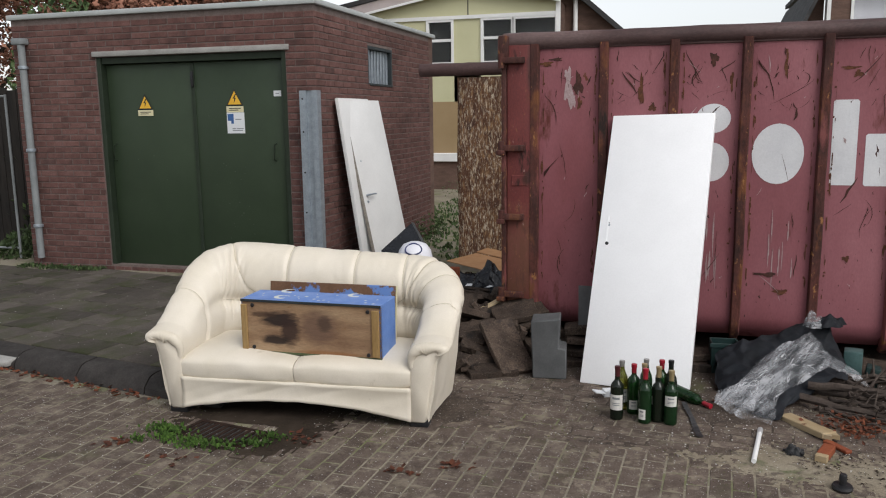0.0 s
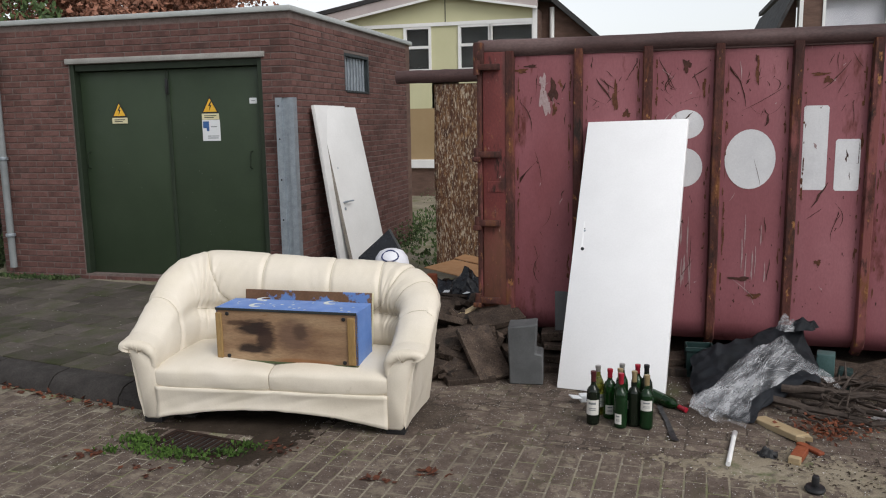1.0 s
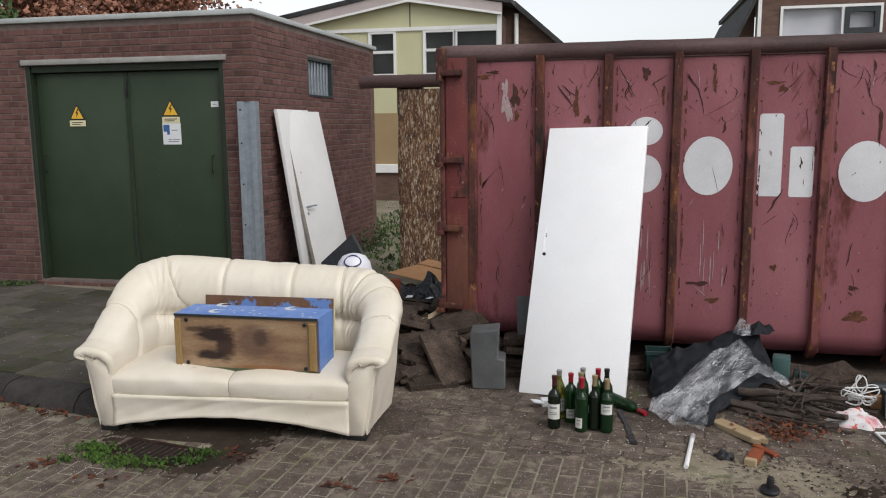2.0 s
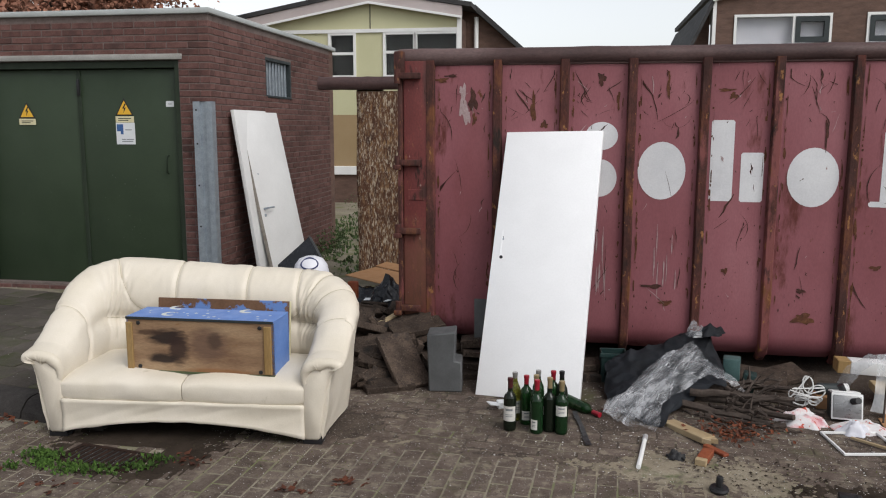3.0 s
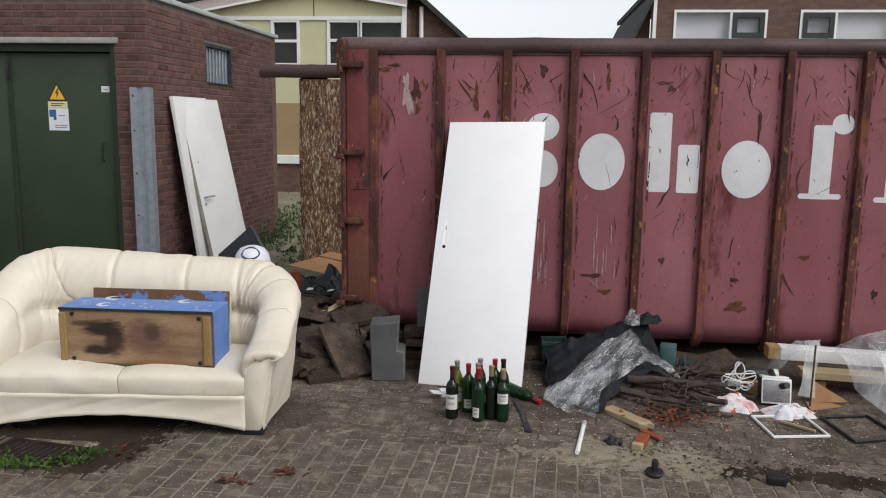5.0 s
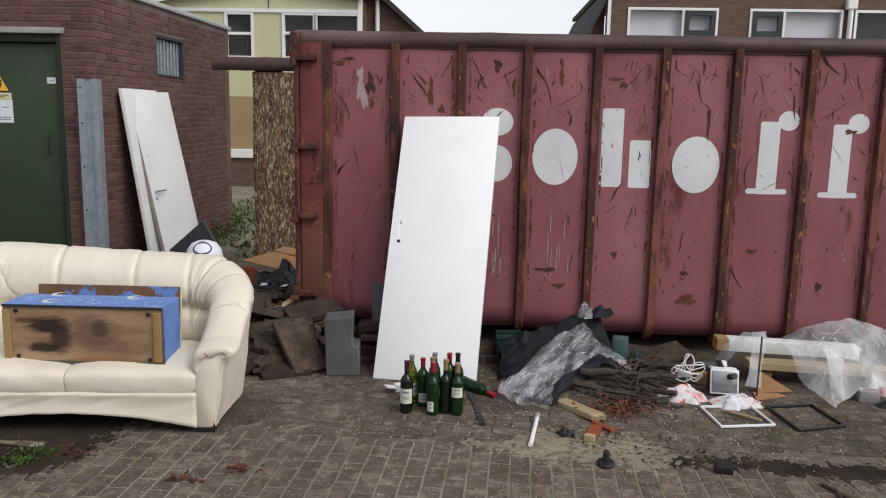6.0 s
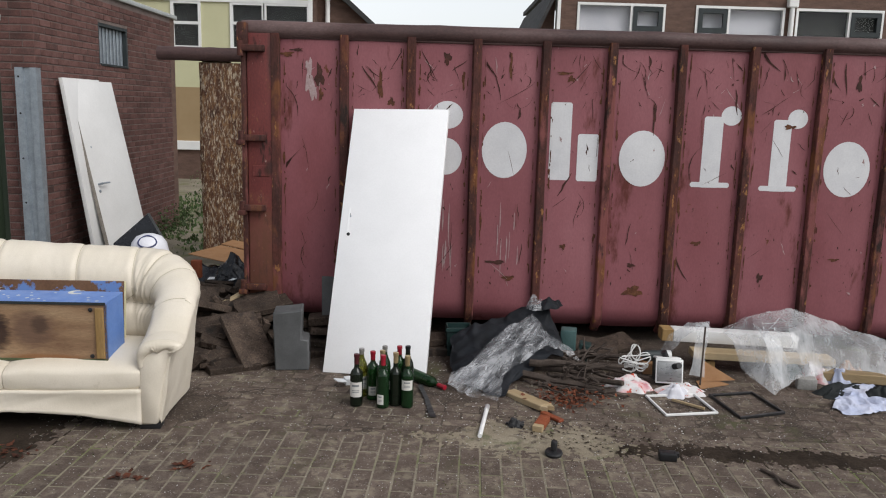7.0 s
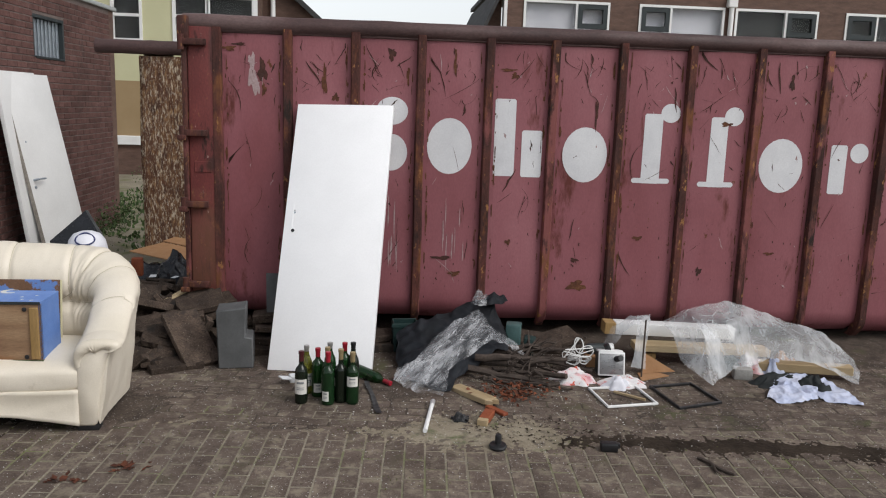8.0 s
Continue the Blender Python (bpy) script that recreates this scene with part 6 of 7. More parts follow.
part("can", lathe([(0.03, -0.09), (0.036, -0.085), (0.036, 0.06), (0.034, 0.065), (0.001, 0.065)], 20), DARKFRAME, cn)
part("end_cap", lathe([(0.036, 0.066), (0.037, 0.07), (0.036, 0.095), (0.001, 0.097)], 20), FARWHITE, cn)
sp = thing("cardboard_piece", "torn brown cardboard under the canister", "cardboard", pose(1.68, 5.24, 0.0))
part("card", box(-0.1, 0.1, -0.06, 0.06, 0.0, 0.083, 0.004, 1), CARD, sp)
cb = thing("cable", "tangled white electric flex in loose loops", "cable", pose(1.5, 5.08, 0.1))
r_ = random.Random(3)
pts = []
for k in range(9):
    rad, ca_, off = r_.uniform(0.022, 0.055), r_.uniform(0, 6.28), Vector((r_.gauss(0, 0.015), r_.gauss(0, 0.02), r_.gauss(0.0, 0.012)))
    squash = r_.uniform(0.35, 0.8)
    for q in range(18):
        t = 2 * math.pi * q / 18
        u, v = rad * (math.cos(t) + 1), rad * squash * math.sin(t)
        pts.append(Vector((u * math.cos(ca_) - v * math.sin(ca_), 0.02 * math.sin(t + k), max(-0.09, u * math.sin(ca_) + v * math.cos(ca_)))) + off)
part("flex", sweep(pts, 0.0042, 6), CABLE, cb)
t1 = thing("cloth", "crumpled pink-and-white cloth on the ground", "cloth", pose(0, 0, 0))
part("cloth", heap(1.43, 4.93, 0.16, 0.13, 0.075, 1.7, 0.5, 2.6, 12), TOWEL, t1, "", 60)
t2 = thing("cloth", "crumpled white cloth with red print under the appliance", "cloth", pose(0, 0, 0))
part("cloth", heap(1.74, 4.85, 0.17, 0.1, 0.06, 4.4, 0.5, 2.8, 8), TOWEL, t2, "", 60)
t3 = thing("plastic_bag", "small crumpled white plastic bag", "bag", pose(0, 0, 0))
part("bag", heap(1.68, 4.78, 0.09, 0.05, 0.07, 6.4, 0.5, 2.8, 4), BAGWHITE, t3, "", 60)
def ground_frame(label, corners, w, h, material):
    t = thing("picture_frame", label, "frame", pose(0, 0, 0.004))
    c = sum((Vector((*p, 0)) for p in corners), Vector()) / 4
    ins = [Vector((*p, 0)).lerp(c, w / (Vector((*p, 0)) - c).length * 1.42) for p in corners]
    for k in range(4):
        a, b_, d, e = corners[k], corners[(k + 1) % 4], ins[(k + 1) % 4], ins[k]
        part("frame_bar", prism([a, b_, (d.x, d.y), (e.x, e.y)], h, axis="z", bevel=0.002), material, t)
ground_frame("empty white picture frame lying flat on paving", [(1.479, 4.742), (1.807, 4.79), (1.848, 4.476), (1.517, 4.417)], 0.013, 0.014, FARWHITE)
ground_frame("empty black picture frame lying flat on paving", [(1.89, 4.781), (2.194, 4.85), (2.259, 4.5), (1.949, 4.396)], 0.016, 0.016, BLACK)
ys = thing("wood_stick", "thin yellow wooden stick in the white frame", "stick", pose(1.7, 4.6, 0.01, 0, 0, -42))
part("stick", box(-0.1, 0.11, -0.008, 0.008, 0.0, 0.014, 0.002, 1), PLANK, ys)
wg = thing("cardboard_piece", "torn triangular piece of brown cardboard", "cardboard", pose(0, 0, 0))
part("card", prism([(1.88, 4.9), (2.1, 5.0), (2.02, 5.1), (1.9, 5.05)], 0.006, axis="z", m=pose(0, 0, 0.004)), CARD, wg)
part("fold", prism([(1.92, 0.0), (2.16, 0.015), (1.95, 0.14)], 0.006, m=pose(0, 5.04, 0.008, -20, 0, 0)), CARD, wg)
us = thing("wood_stick", "thin upright stake among the rubbish", "stick", pose(1.9, 4.97, 0.0, -2, 1, 0))
part("stick", box(-0.005, 0.005, -0.005, 0.005, 0.0, 0.4, 0.002, 1), TWIG, us)

# ---- boards, film and shirt ----
fb = thing("packing_board", "long white packing board with a bare brown end", "board", pose(2.28, 5.42, 0.17, 0, 1.5, -2))
part("board", box(-0.45, 0.42, -0.06, 0.06, 0.0, 0.085, 0.006, 2), FOAM, fb)
part("bare_end", box(-0.53, -0.452, -0.06, 0.06, 0.0, 0.085, 0.004, 1), PINE, fb)
sb = thing("bed_slat", "pale wooden slat under the white board", "plank", pose(2.4, 5.3, 0.07, 0, 1, -3))
part("slat", box(-0.46, 0.5, -0.08, 0.06, 0.02, 0.07, 0.004, 1), PLANK, sb)
part("block", box(-0.4, -0.3, -0.05, 0.05, -0.07, 0.0, 0.004, 1), PINE, sb)
part("block", box(0.3, 0.4, -0.05, 0.05, -0.07, 0.0, 0.004, 1), PINE, sb)
sc = thing("bed_slat", "pale wooden slat lying askew under clear film", "plank", pose(3.05, 5.05, 0.03, 0, -2, -16))
part("slat", box(-0.33, 0.32, -0.05, 0.04, 0.0, 0.06, 0.004, 1), PLANK, sc)
for k, (x, y, z, mm, lb) in enumerate(((2.72, 5.14, 0.0, TOWEL, "crumpled colourful wrapper under clear film"), (2.86, 5.1, 0.0, SHIRT, "crumpled white wrapper under clear film"), (3.02, 5.22, 0.0, CARD, "torn brown card under clear film"), (2.62, 5.22, 0.0, TEAL, "green wrapper under clear film"))):
    w = thing("wrapper", lb, "wrapper", pose(0, 0, 0))
    part("wrapper", heap(x, y, 0.1, 0.08, 0.12 - 0.01 * k, 3.3 + k, 0.5, 2.6), mm, w, "", 60)
cs_ = thing("plastic_sheet", "large clear plastic sheet draped over boards and rubbish", "plastic sheet", pose(0, 0, 0))
SHEETLINES = [[(2.12, 5.5, 0.2), (2.4, 5.6, 0.3), (2.65, 5.6, 0.3), (3.0, 5.5, 0.2), (3.3, 5.4, 0.1), (3.5, 5.3, 0.01)], [(2.15, 5.32, 0.27), (2.38, 5.34, 0.40), (2.62, 5.34, 0.44), (3.0, 5.3, 0.33), (3.3, 5.22, 0.24), (3.48, 5.15, 0.08)],
                    [(2.16, 5.15, 0.24), (2.34, 5.08, 0.32), (2.6, 5.12, 0.34), (2.95, 5.1, 0.26), (3.2, 5.05, 0.17), (3.43, 4.98, 0.06)], [(2.18, 5.02, 0.1), (2.32, 4.78, 0.01), (2.52, 4.95, 0.06), (2.8, 5.03, 0.12), (3.1, 4.98, 0.1), (3.33, 4.84, 0.01)]]
part("sheet", loft(SHEETLINES, 110, 70, 0.022, 5.0, 7.7), FILM, cs_, "", 60)
tagged(part("crease", creases(SHEETLINES, (((0.2, 0.5), (0.2, 0.4), (0.0, 0.3), (0.8, 1.0)), ((0.3, 0.5), (0.25, 0.4), (0.6, 1.0), (0.5, 0.9)), ((0.1, 0.3), (0.4, 0.6), (0.3, 0.5), (0.5, 0.8))), 16, 0.006, 9, 0.0028), CREASE, cs_, "bright gathered creases", 60), kind="stuff")
part("sheet_fold", loft([[(2.32, 5.2, 0.36), (2.36, 5.1, 0.36)], [(2.33, 5.0, 0.28), (2.42, 4.98, 0.26)], [(2.38, 4.88, 0.06), (2.41, 4.89, 0.06)]], 8, 30, 0.01, 8.0, 2.7), FILM, cs_, "", 60)
fa = thing("plastic_sheet", "strip of clear plastic arching over the board's end", "plastic sheet", pose(0, 0, 0))
part("strip", loft([[(1.72, 5.3, 0.12), (1.76, 5.25, 0.26), (1.86, 5.2, 0.37), (1.97, 5.15, 0.38)], [(1.76, 5.22, 0.1), (1.82, 5.18, 0.26), (1.89, 5.12, 0.33), (1.98, 5.1, 0.36)]], 30, 8, 0.012, 9, 1.1), FILM, fa, "", 60)
part("strip", loft([[(1.9, 5.15, 0.38), (1.89, 5.1, 0.22), (1.84, 5.02, 0.06)], [(1.99, 5.14, 0.39), (1.96, 5.08, 0.22), (1.94, 5.0, 0.05)]], 24, 8, 0.012, 9, 5.1), FILM, fa, "", 60)
sh = thing("shirt", "crumpled pale blue shirt lying on paving", "shirt", pose(0, 0, 0))
part("cloth", loft([[(2.78, 4.86, 0.04), (2.89, 4.93, 0.05), (2.98, 4.88, 0.06), (2.96, 4.7, 0.05)], [(2.68, 4.74, 0.03), (2.8, 4.78, 0.05), (2.9, 4.74, 0.045), (2.95, 4.66, 0.04)],
                    [(2.636, 4.66, 0.03), (2.73, 4.64, 0.04), (2.83, 4.62, 0.035), (2.92, 4.6, 0.03)], [(2.594, 4.615, 0.005), (2.62, 4.52, 0.005), (2.737, 4.5, 0.005), (2.918, 4.58, 0.005)]], 60, 44, 0.022, 13.0, 2.9), SHIRT, sh, "", 60)
part("sleeve", loft([[(2.95, 4.76, 0.04), (3.1, 4.85, 0.05), (3.12, 4.68, 0.04), (3.16, 4.5, 0.01)], [(2.93, 4.66, 0.03), (3.02, 4.64, 0.035), (3.08, 4.58, 0.03), (3.16, 4.485, 0.008)], [(2.935, 4.59, 0.005), (2.95, 4.53, 0.005), (3.055, 4.5, 0.005), (3.155, 4.47, 0.005)]], 44, 30, 0.018, 14.0, 6.3), SHIRT, sh, "", 60)
dc = thing("cloth", "black patterned cloth crumpled on the shirt", "cloth", pose(0, 0, 0))
part("cloth", heap(2.97, 4.76, 0.1, 0.11, 0.07, 5.5, 0.6, 2.4, 40, z0=0.035), DARKCLOTH, dc, "", 60)
dc2 = thing("cloth", "dark cloth strewn under the shirt", "cloth", pose(0, 0, 0))
part("cloth", heap(2.78, 4.87, 0.2, 0.08, 0.08, 8.5, 0.5, 2.6, 8), DARKCLOTH, dc2, "", 60)
gbk = thing("concrete_brick", "loose grey concrete brick", "brick", pose(2.6, 4.98, 0.0, 0, 0, -12))
part("brick", box(-0.06, 0.06, -0.04, 0.04, 0, 0.075, 0.006, 2), CONCRETE, gbk)

# ---- slabs and rubble by the container's post ----
def slab(x, y, z, sx, sy, sz, rx, ry, rz, seed):
    r_ = random.Random(seed)
    ol = []
    for k in range(4):
        a, c = ((-1, -1), (1, -1), (1, 1), (-1, 1))[k], ((-1, -1), (1, -1), (1, 1), (-1, 1))[(k + 1) % 4]
        for q in range(3):
            f = q / 3
            ol.append(((a[0] + (c[0] - a[0]) * f) * sx / 2 * r_.uniform(0.88, 1.05), (a[1] + (c[1] - a[1]) * f) * sy / 2 * r_.uniform(0.88, 1.05)))
    t = thing("broken_slab", r_.choice(("broken tarred roofing slab in a pile", "cracked dark slab fragment in a pile", "dark gritty slab tilted in a pile")), "slab", pose(x, y, z, rx, ry, rz), "broken slabs by the container")
    part("slab", prism(ol, sz, axis="z", bevel=0.004), ASPHALT, t)
t = thing("broken_slab", "large tarred paving slab leaning on the pile", "slab", look((-1.0, 5.12, 0.045), (-1.2, 5.36, 0.29)) @ pose(0, 0, 0, -90, 0, 0), "broken slabs by the container")
part("slab", box(-0.125, 0.125, -0.02, 0.43, -0.045, 0.0, 0.005, 2), ASPHALT, t)
SL = ((-1.2, 5.13, 0.0, 0.38, 0.27, 0.05, 3, 0, 28), (-1.3, 5.5, 0.2, 0.46, 0.16, 0.05, 14, -8, 14), (-1.12, 5.64, 0.28, 0.34, 0.22, 0.045, 16, -12, 22), (-1.42, 5.4, 0.16, 0.32, 0.14, 0.05, 26, 8, -14), (-1.5, 5.6, 0.26, 0.3, 0.24, 0.05, -18, 20, 40), (-1.55, 5.25, 0.02, 0.26, 0.2, 0.04, 8, -6, 50), (-1.4, 5.35, 0.06, 0.36, 0.2, 0.05, 8, 5, -8), (-1.25, 5.5, 0.14, 0.4, 0.16, 0.045, 12, -12, 14), (-1.1, 5.62, 0.2, 0.36, 0.2, 0.045, 6, -16, 22), (-1.35, 5.65, 0.15, 0.4, 0.22, 0.04, -8, -8, 8),
      (-1.55, 5.55, 0.08, 0.3, 0.25, 0.05, 20, 10, 60), (-1.6, 5.8, 0.16, 0.3, 0.22, 0.05, 25, 16, -25), (-1.38, 5.85, 0.2, 0.34, 0.24, 0.04, 6, -12, 30), (-1.15, 5.5, 0.02, 0.3, 0.3, 0.05, 0, 3, 40), (-1.5, 6.05, 0.18, 0.36, 0.28, 0.05, 14, 6, 12), (-1.72, 6.15, 0.1, 0.35, 0.26, 0.05, -10, 12, 70), (-1.4, 6.25, 0.2, 0.4, 0.3, 0.05, 10, -8, 20),
      (-0.62, 5.5, 0.0, 0.3, 0.25, 0.05, 2, 3, 20), (-0.6, 5.52, 0.06, 0.34, 0.18, 0.05, 3, -3, -6), (-0.58, 5.55, 0.13, 0.32, 0.16, 0.04, -4, 4, 10), (-0.62, 5.6, 0.2, 0.26, 0.14, 0.06, 5, -6, 4), (-0.95, 5.55, 0.06, 0.2, 0.2, 0.06, 10, 6, 33), (-0.9, 5.65, 0.16, 0.26, 0.2, 0.05, -6, 9, 15),
      (1.3, 5.62, 0.03, 0.4, 0.26, 0.04, 16, 4, -12), (1.5, 5.75, 0.02, 0.34, 0.24, 0.04, 8, -8, 24), (0.12, 5.55, 0.0, 0.24, 0.2, 0.06, 0, 0, 5), (0.14, 5.58, 0.07, 0.2, 0.16, 0.05, 4, -3, 14), (-1.62, 5.05, 0.0, 0.14, 0.1, 0.04, 0, 0, 33), (-1.7, 6.6, 0.1, 0.4, 0.3, 0.05, 12, 4, 30), (-1.35, 6.7, 0.1, 0.4, 0.3, 0.05, -6, 8, 55), (-1.9, 6.9, 0.05, 0.5, 0.3, 0.05, 5, 4, 12),
      (-1.28, 5.6, 0.2, 0.42, 0.16, 0.05, 8, -16, 12), (-1.1, 5.7, 0.26, 0.4, 0.18, 0.05, 14, -10, 18), (-1.38, 5.45, 0.13, 0.42, 0.12, 0.05, 20, 6, -14), (-1.5, 5.42, 0.1, 0.3, 0.24, 0.05, 28, 12, 30), (-1.55, 5.7, 0.22, 0.34, 0.25, 0.05, 16, 26, -40), (-1.62, 5.35, 0.05, 0.26, 0.2, 0.05, 12, -14, 15), (-1.22, 5.78, 0.27, 0.36, 0.2, 0.05, 8, -18, 36), (-1.48, 5.15, 0.05, 0.24, 0.2, 0.04, 10, 4, -20), (-1.3, 5.3, 0.1, 0.3, 0.14, 0.04, 16, 12, 4), (-1.66, 5.95, 0.25, 0.3, 0.26, 0.05, 30, 8, 10))
for k, q in enumerate(SL):
    slab(*q, 200 + k)
r_ = random.Random(77)
for k in range(64):
    y = r_.uniform(5.05, 6.3)
    x = -1.66 + r_.random() * (0.62 if y > 5.35 else 0.4) + 0.0
    slab(x, y, 0.02 + 0.24 * smooth01((y - 5.05) / 0.7) * r_.uniform(0.5, 1.1), r_.uniform(0.08, 0.24), r_.uniform(0.06, 0.14), r_.uniform(0.025, 0.05), r_.gauss(0, 28), r_.gauss(0, 28), r_.uniform(0, 180), 600 + k)
gk = thing("plastic_block", "stepped dull grey moulded block standing by slabs", "block", pose(-0.91, 5.08, 0.0, 0, 0, 6))
part("block", prism([(0.01, 0.0), (0.235, 0.0), (0.232, 0.205), (0.185, 0.215), (0.192, 0.415), (0.15, 0.408), (0.06, 0.398), (0.0, 0.395)], 0.2, bevel=0.008), GREYPLASTIC, gk)
tp = thing("dark_board", "dark board wedged behind the white door", "board", pose(-0.64, 5.55, 0.12, -12, -8, 0))
part("board", prism([(0, 0.12), (0.12, 0.0), (0.16, 0.4), (0.03, 0.42)], 0.012), GREYPLASTIC, tp)

# ---- rubbish between the building and the container ----
cd_ = thing("cardboard_sheet", "flat brown cardboard sheet on black rubbish", "cardboard", pose(-1.78, 7.38, 0.335, 3, 3, -30))
part("sheet", box(-0.3, 0.34, -0.22, 0.2, 0, 0.008), CARD, cd_)
part("flap", box(-0.3, 0.34, 0.2, 0.36, 0, 0.008, m=pose(0, 0, 0, 4, 0, 0)), CARD, cd_)
bb = thing("bin_bag", "shiny black tied rubbish bag", "bag", pose(0, 0, 0))
part("bag", sack(-1.53, 6.6, 0.2, 0.19, 0.18, 0.22, 2.4), BAGBLACK, bb, "", 70)
bb2 = thing("bin_bag", "flattened black rubbish bag under cardboard", "bag", pose(0, 0, 0))
part("bag", heap(-1.95, 7.3, 0.5, 0.4, 0.32, 3.7, 0.2, 2.2), BAGBLACK, bb2, "", 60)
yp = thing("wood_plank", "yellow wooden offcut on the slabs", "plank", pose(-1.367, 5.8, 0.289, 0, -22, 40))
part("plank", box(-0.15, 0.15, -0.03, 0.03, 0, 0.02, 0.003, 1), PLANK, yp)
wb = thing("wood_plank", "grey weathered board among the rubbish", "plank", pose(-1.95, 6.75, 0.2, 0, 6, -35))
part("plank", box(-0.25, 0.25, -0.05, 0.05, 0, 0.02, 0.003, 1), CONCRETE, wb)
scatter("litter_bits", "white paper scraps among the rubble", "litter", 16, lambda r_: pose(r_.uniform(-2.0, -1.45), r_.uniform(5.6, 7.0), r_.uniform(0.18, 0.34), r_.uniform(-20, 20), r_.uniform(-20, 20), r_.uniform(0, 360)), lambda r_: leaf(r_, 0.06), PAPER, 21)
og = thing("orange_object", "orange plastic piece standing among rubbish behind the sofa", "plastic", pose(-1.93, 6.85, 0.225))
part("piece", box(-0.045, 0.045, -0.03, 0.03, 0.0, 0.16, 0.012, 2), ORANGE, og)
bn = thing("white_bag", "bulging white plastic bag with a dark ring print behind the sofa", "bag", pose(-1.885, 5.6, 0.0))
part("bag", lathe([(0.11, 0.0), (0.135, 0.05), (0.13, 0.4), (0.135, 0.6), (0.134, 0.685), (0.12, 0.75), (0.087, 0.795), (0.04, 0.813), (0.001, 0.813)], 28), BAGWHITE, bn, "", 60)
def bag_print(t):
    a, v = 0.2 + 0.62 * math.cos(t), 0.5 + 0.5 * math.sin(t)
    r = 0.128 + (0.062 - 0.128) * v ** 1.25
    return (r * math.sin(a), -r * math.cos(a), 0.737 + 0.074 * v ** 0.85)
part("print_ring", sweep([bag_print(2 * math.pi * k / 36) for k in range(37)], 0.0055, 6), NAVY, bn)
bp_ = thing("black_panel", "tilted black panel leaning behind the sofa", "panel", pose(-2.42, 6.32, 0.02, -12, 0, 0))
part("panel", prism([(-0.02, 0.0), (0.4, 0.0), (0.36, 0.6), (0.21, 0.83), (-0.06, 0.58)], 0.015, bevel=0.003), BAGBLACK, bp_)
part("panel_edge", prism([(0.205, 0.835), (0.225, 0.83), (0.37, 0.6), (0.36, 0.585)], 0.02, m=pose(0, -0.006, 0)), GREYPLASTIC, bp_)

# ---- greenery ----
def tuft(cx, cy, rx, ry, h, z0=0.0):
    def at(r_):
        a, r = r_.uniform(0, 6.283), math.sqrt(r_.random())
        x, y = cx + rx * r * math.cos(a), cy + ry * r * math.sin(a)
        return pose(x, y, z0 + r_.random() * h * (1 - r * r * 0.7), r_.uniform(10, 100), r_.uniform(-50, 50), r_.uniform(0, 360))
    return at
MOSSY = ((-2.74, 3.67, 0.06, 300), (-2.64, 3.57, 0.06, 150), (-2.48, 3.535, 0.07, 210), (-2.3, 3.55, 0.06, 90), (-2.16, 3.62, 0.05, 130), (-2.8, 3.5, 0.03, 70), (-2.1, 3.72, 0.04, 90))
for k, (mx, my, spread, count) in enumerate(MOSSY):
    scatter("moss", "bright green moss in clumps round the gully grate", "moss", count, lambda r_: pose(r_.gauss(mx, spread), r_.gauss(my, spread * 0.5), 0.003 + 0.015 * r_.random(), r_.uniform(20, 110), r_.uniform(-40, 40), r_.uniform(0, 360)), lambda r_: leaf(r_, 0.022), MOSS, 310 + k)
scatter("joint_moss", "thin yellowish moss in the paver joints and gutter", "moss", 4200, lambda r_: (lambda x, y: pose(x, y, 0.0, r_.uniform(20, 110), r_.uniform(-40, 40), r_.uniform(0, 360)) if noise.noise(Vector((x * 2.2, y * 5.0, 6.0))) > 0.05 else None)(r_.uniform(-3.4, 3.0), 3.95 + r_.gauss(0, 0.28)), lambda r_: leaf(r_, 0.008), DULLMOSS, 32)
for k, q in enumerate(((-3.36, 10.6, 0.1, 0.9, 0.4), (-2.95, 12.0, 0.3, 0.6, 0.3), (-2.3, 13.5, 0.9, 0.8, 0.3), (-3.38, 9.2, 0.08, 0.9, 0.25), (-3.6, 16.5, 1.3, 0.5, 0.9))):
    scatter("weeds", "rank green weeds and grass by the brick wall", "weeds", 600, tuft(*q), lambda r_: leaf(r_, 0.035), WEED, 40 + k)
scatter("grass", "rough grass on the ground beyond the container", "grass", 7000, lambda r_: pose(r_.uniform(-4.5, 1.0), r_.uniform(9, 18), 0.0, r_.uniform(50, 120), r_.uniform(-40, 40), r_.uniform(0, 360)), lambda r_: leaf(r_, 0.06), WEED, 50)
scatter("fence_weeds", "dark hedge leaves beside the substation", "hedge", 6500, tuft(-8.3, 9.4, 0.9, 0.9, 3.9), lambda r_: leaf(r_, 0.09), WEED, 51)
scatter("corner_weeds", "dark weeds at the foot of the site fence", "weeds", 1500, tuft(-7.75, 8.1, 0.5, 0.5, 0.45), lambda r_: leaf(r_, 0.06), WEED, 53)
scatter("wall_weeds", "low weeds at the foot of the brick wall", "weeds", 500, lambda r_: pose(r_.uniform(-7.2, -6.1), r_.gauss(7.25, 0.05), 0.1, r_.uniform(40, 110), r_.uniform(-40, 40), r_.uniform(0, 360)), lambda r_: leaf(r_, 0.035), WEED, 52)
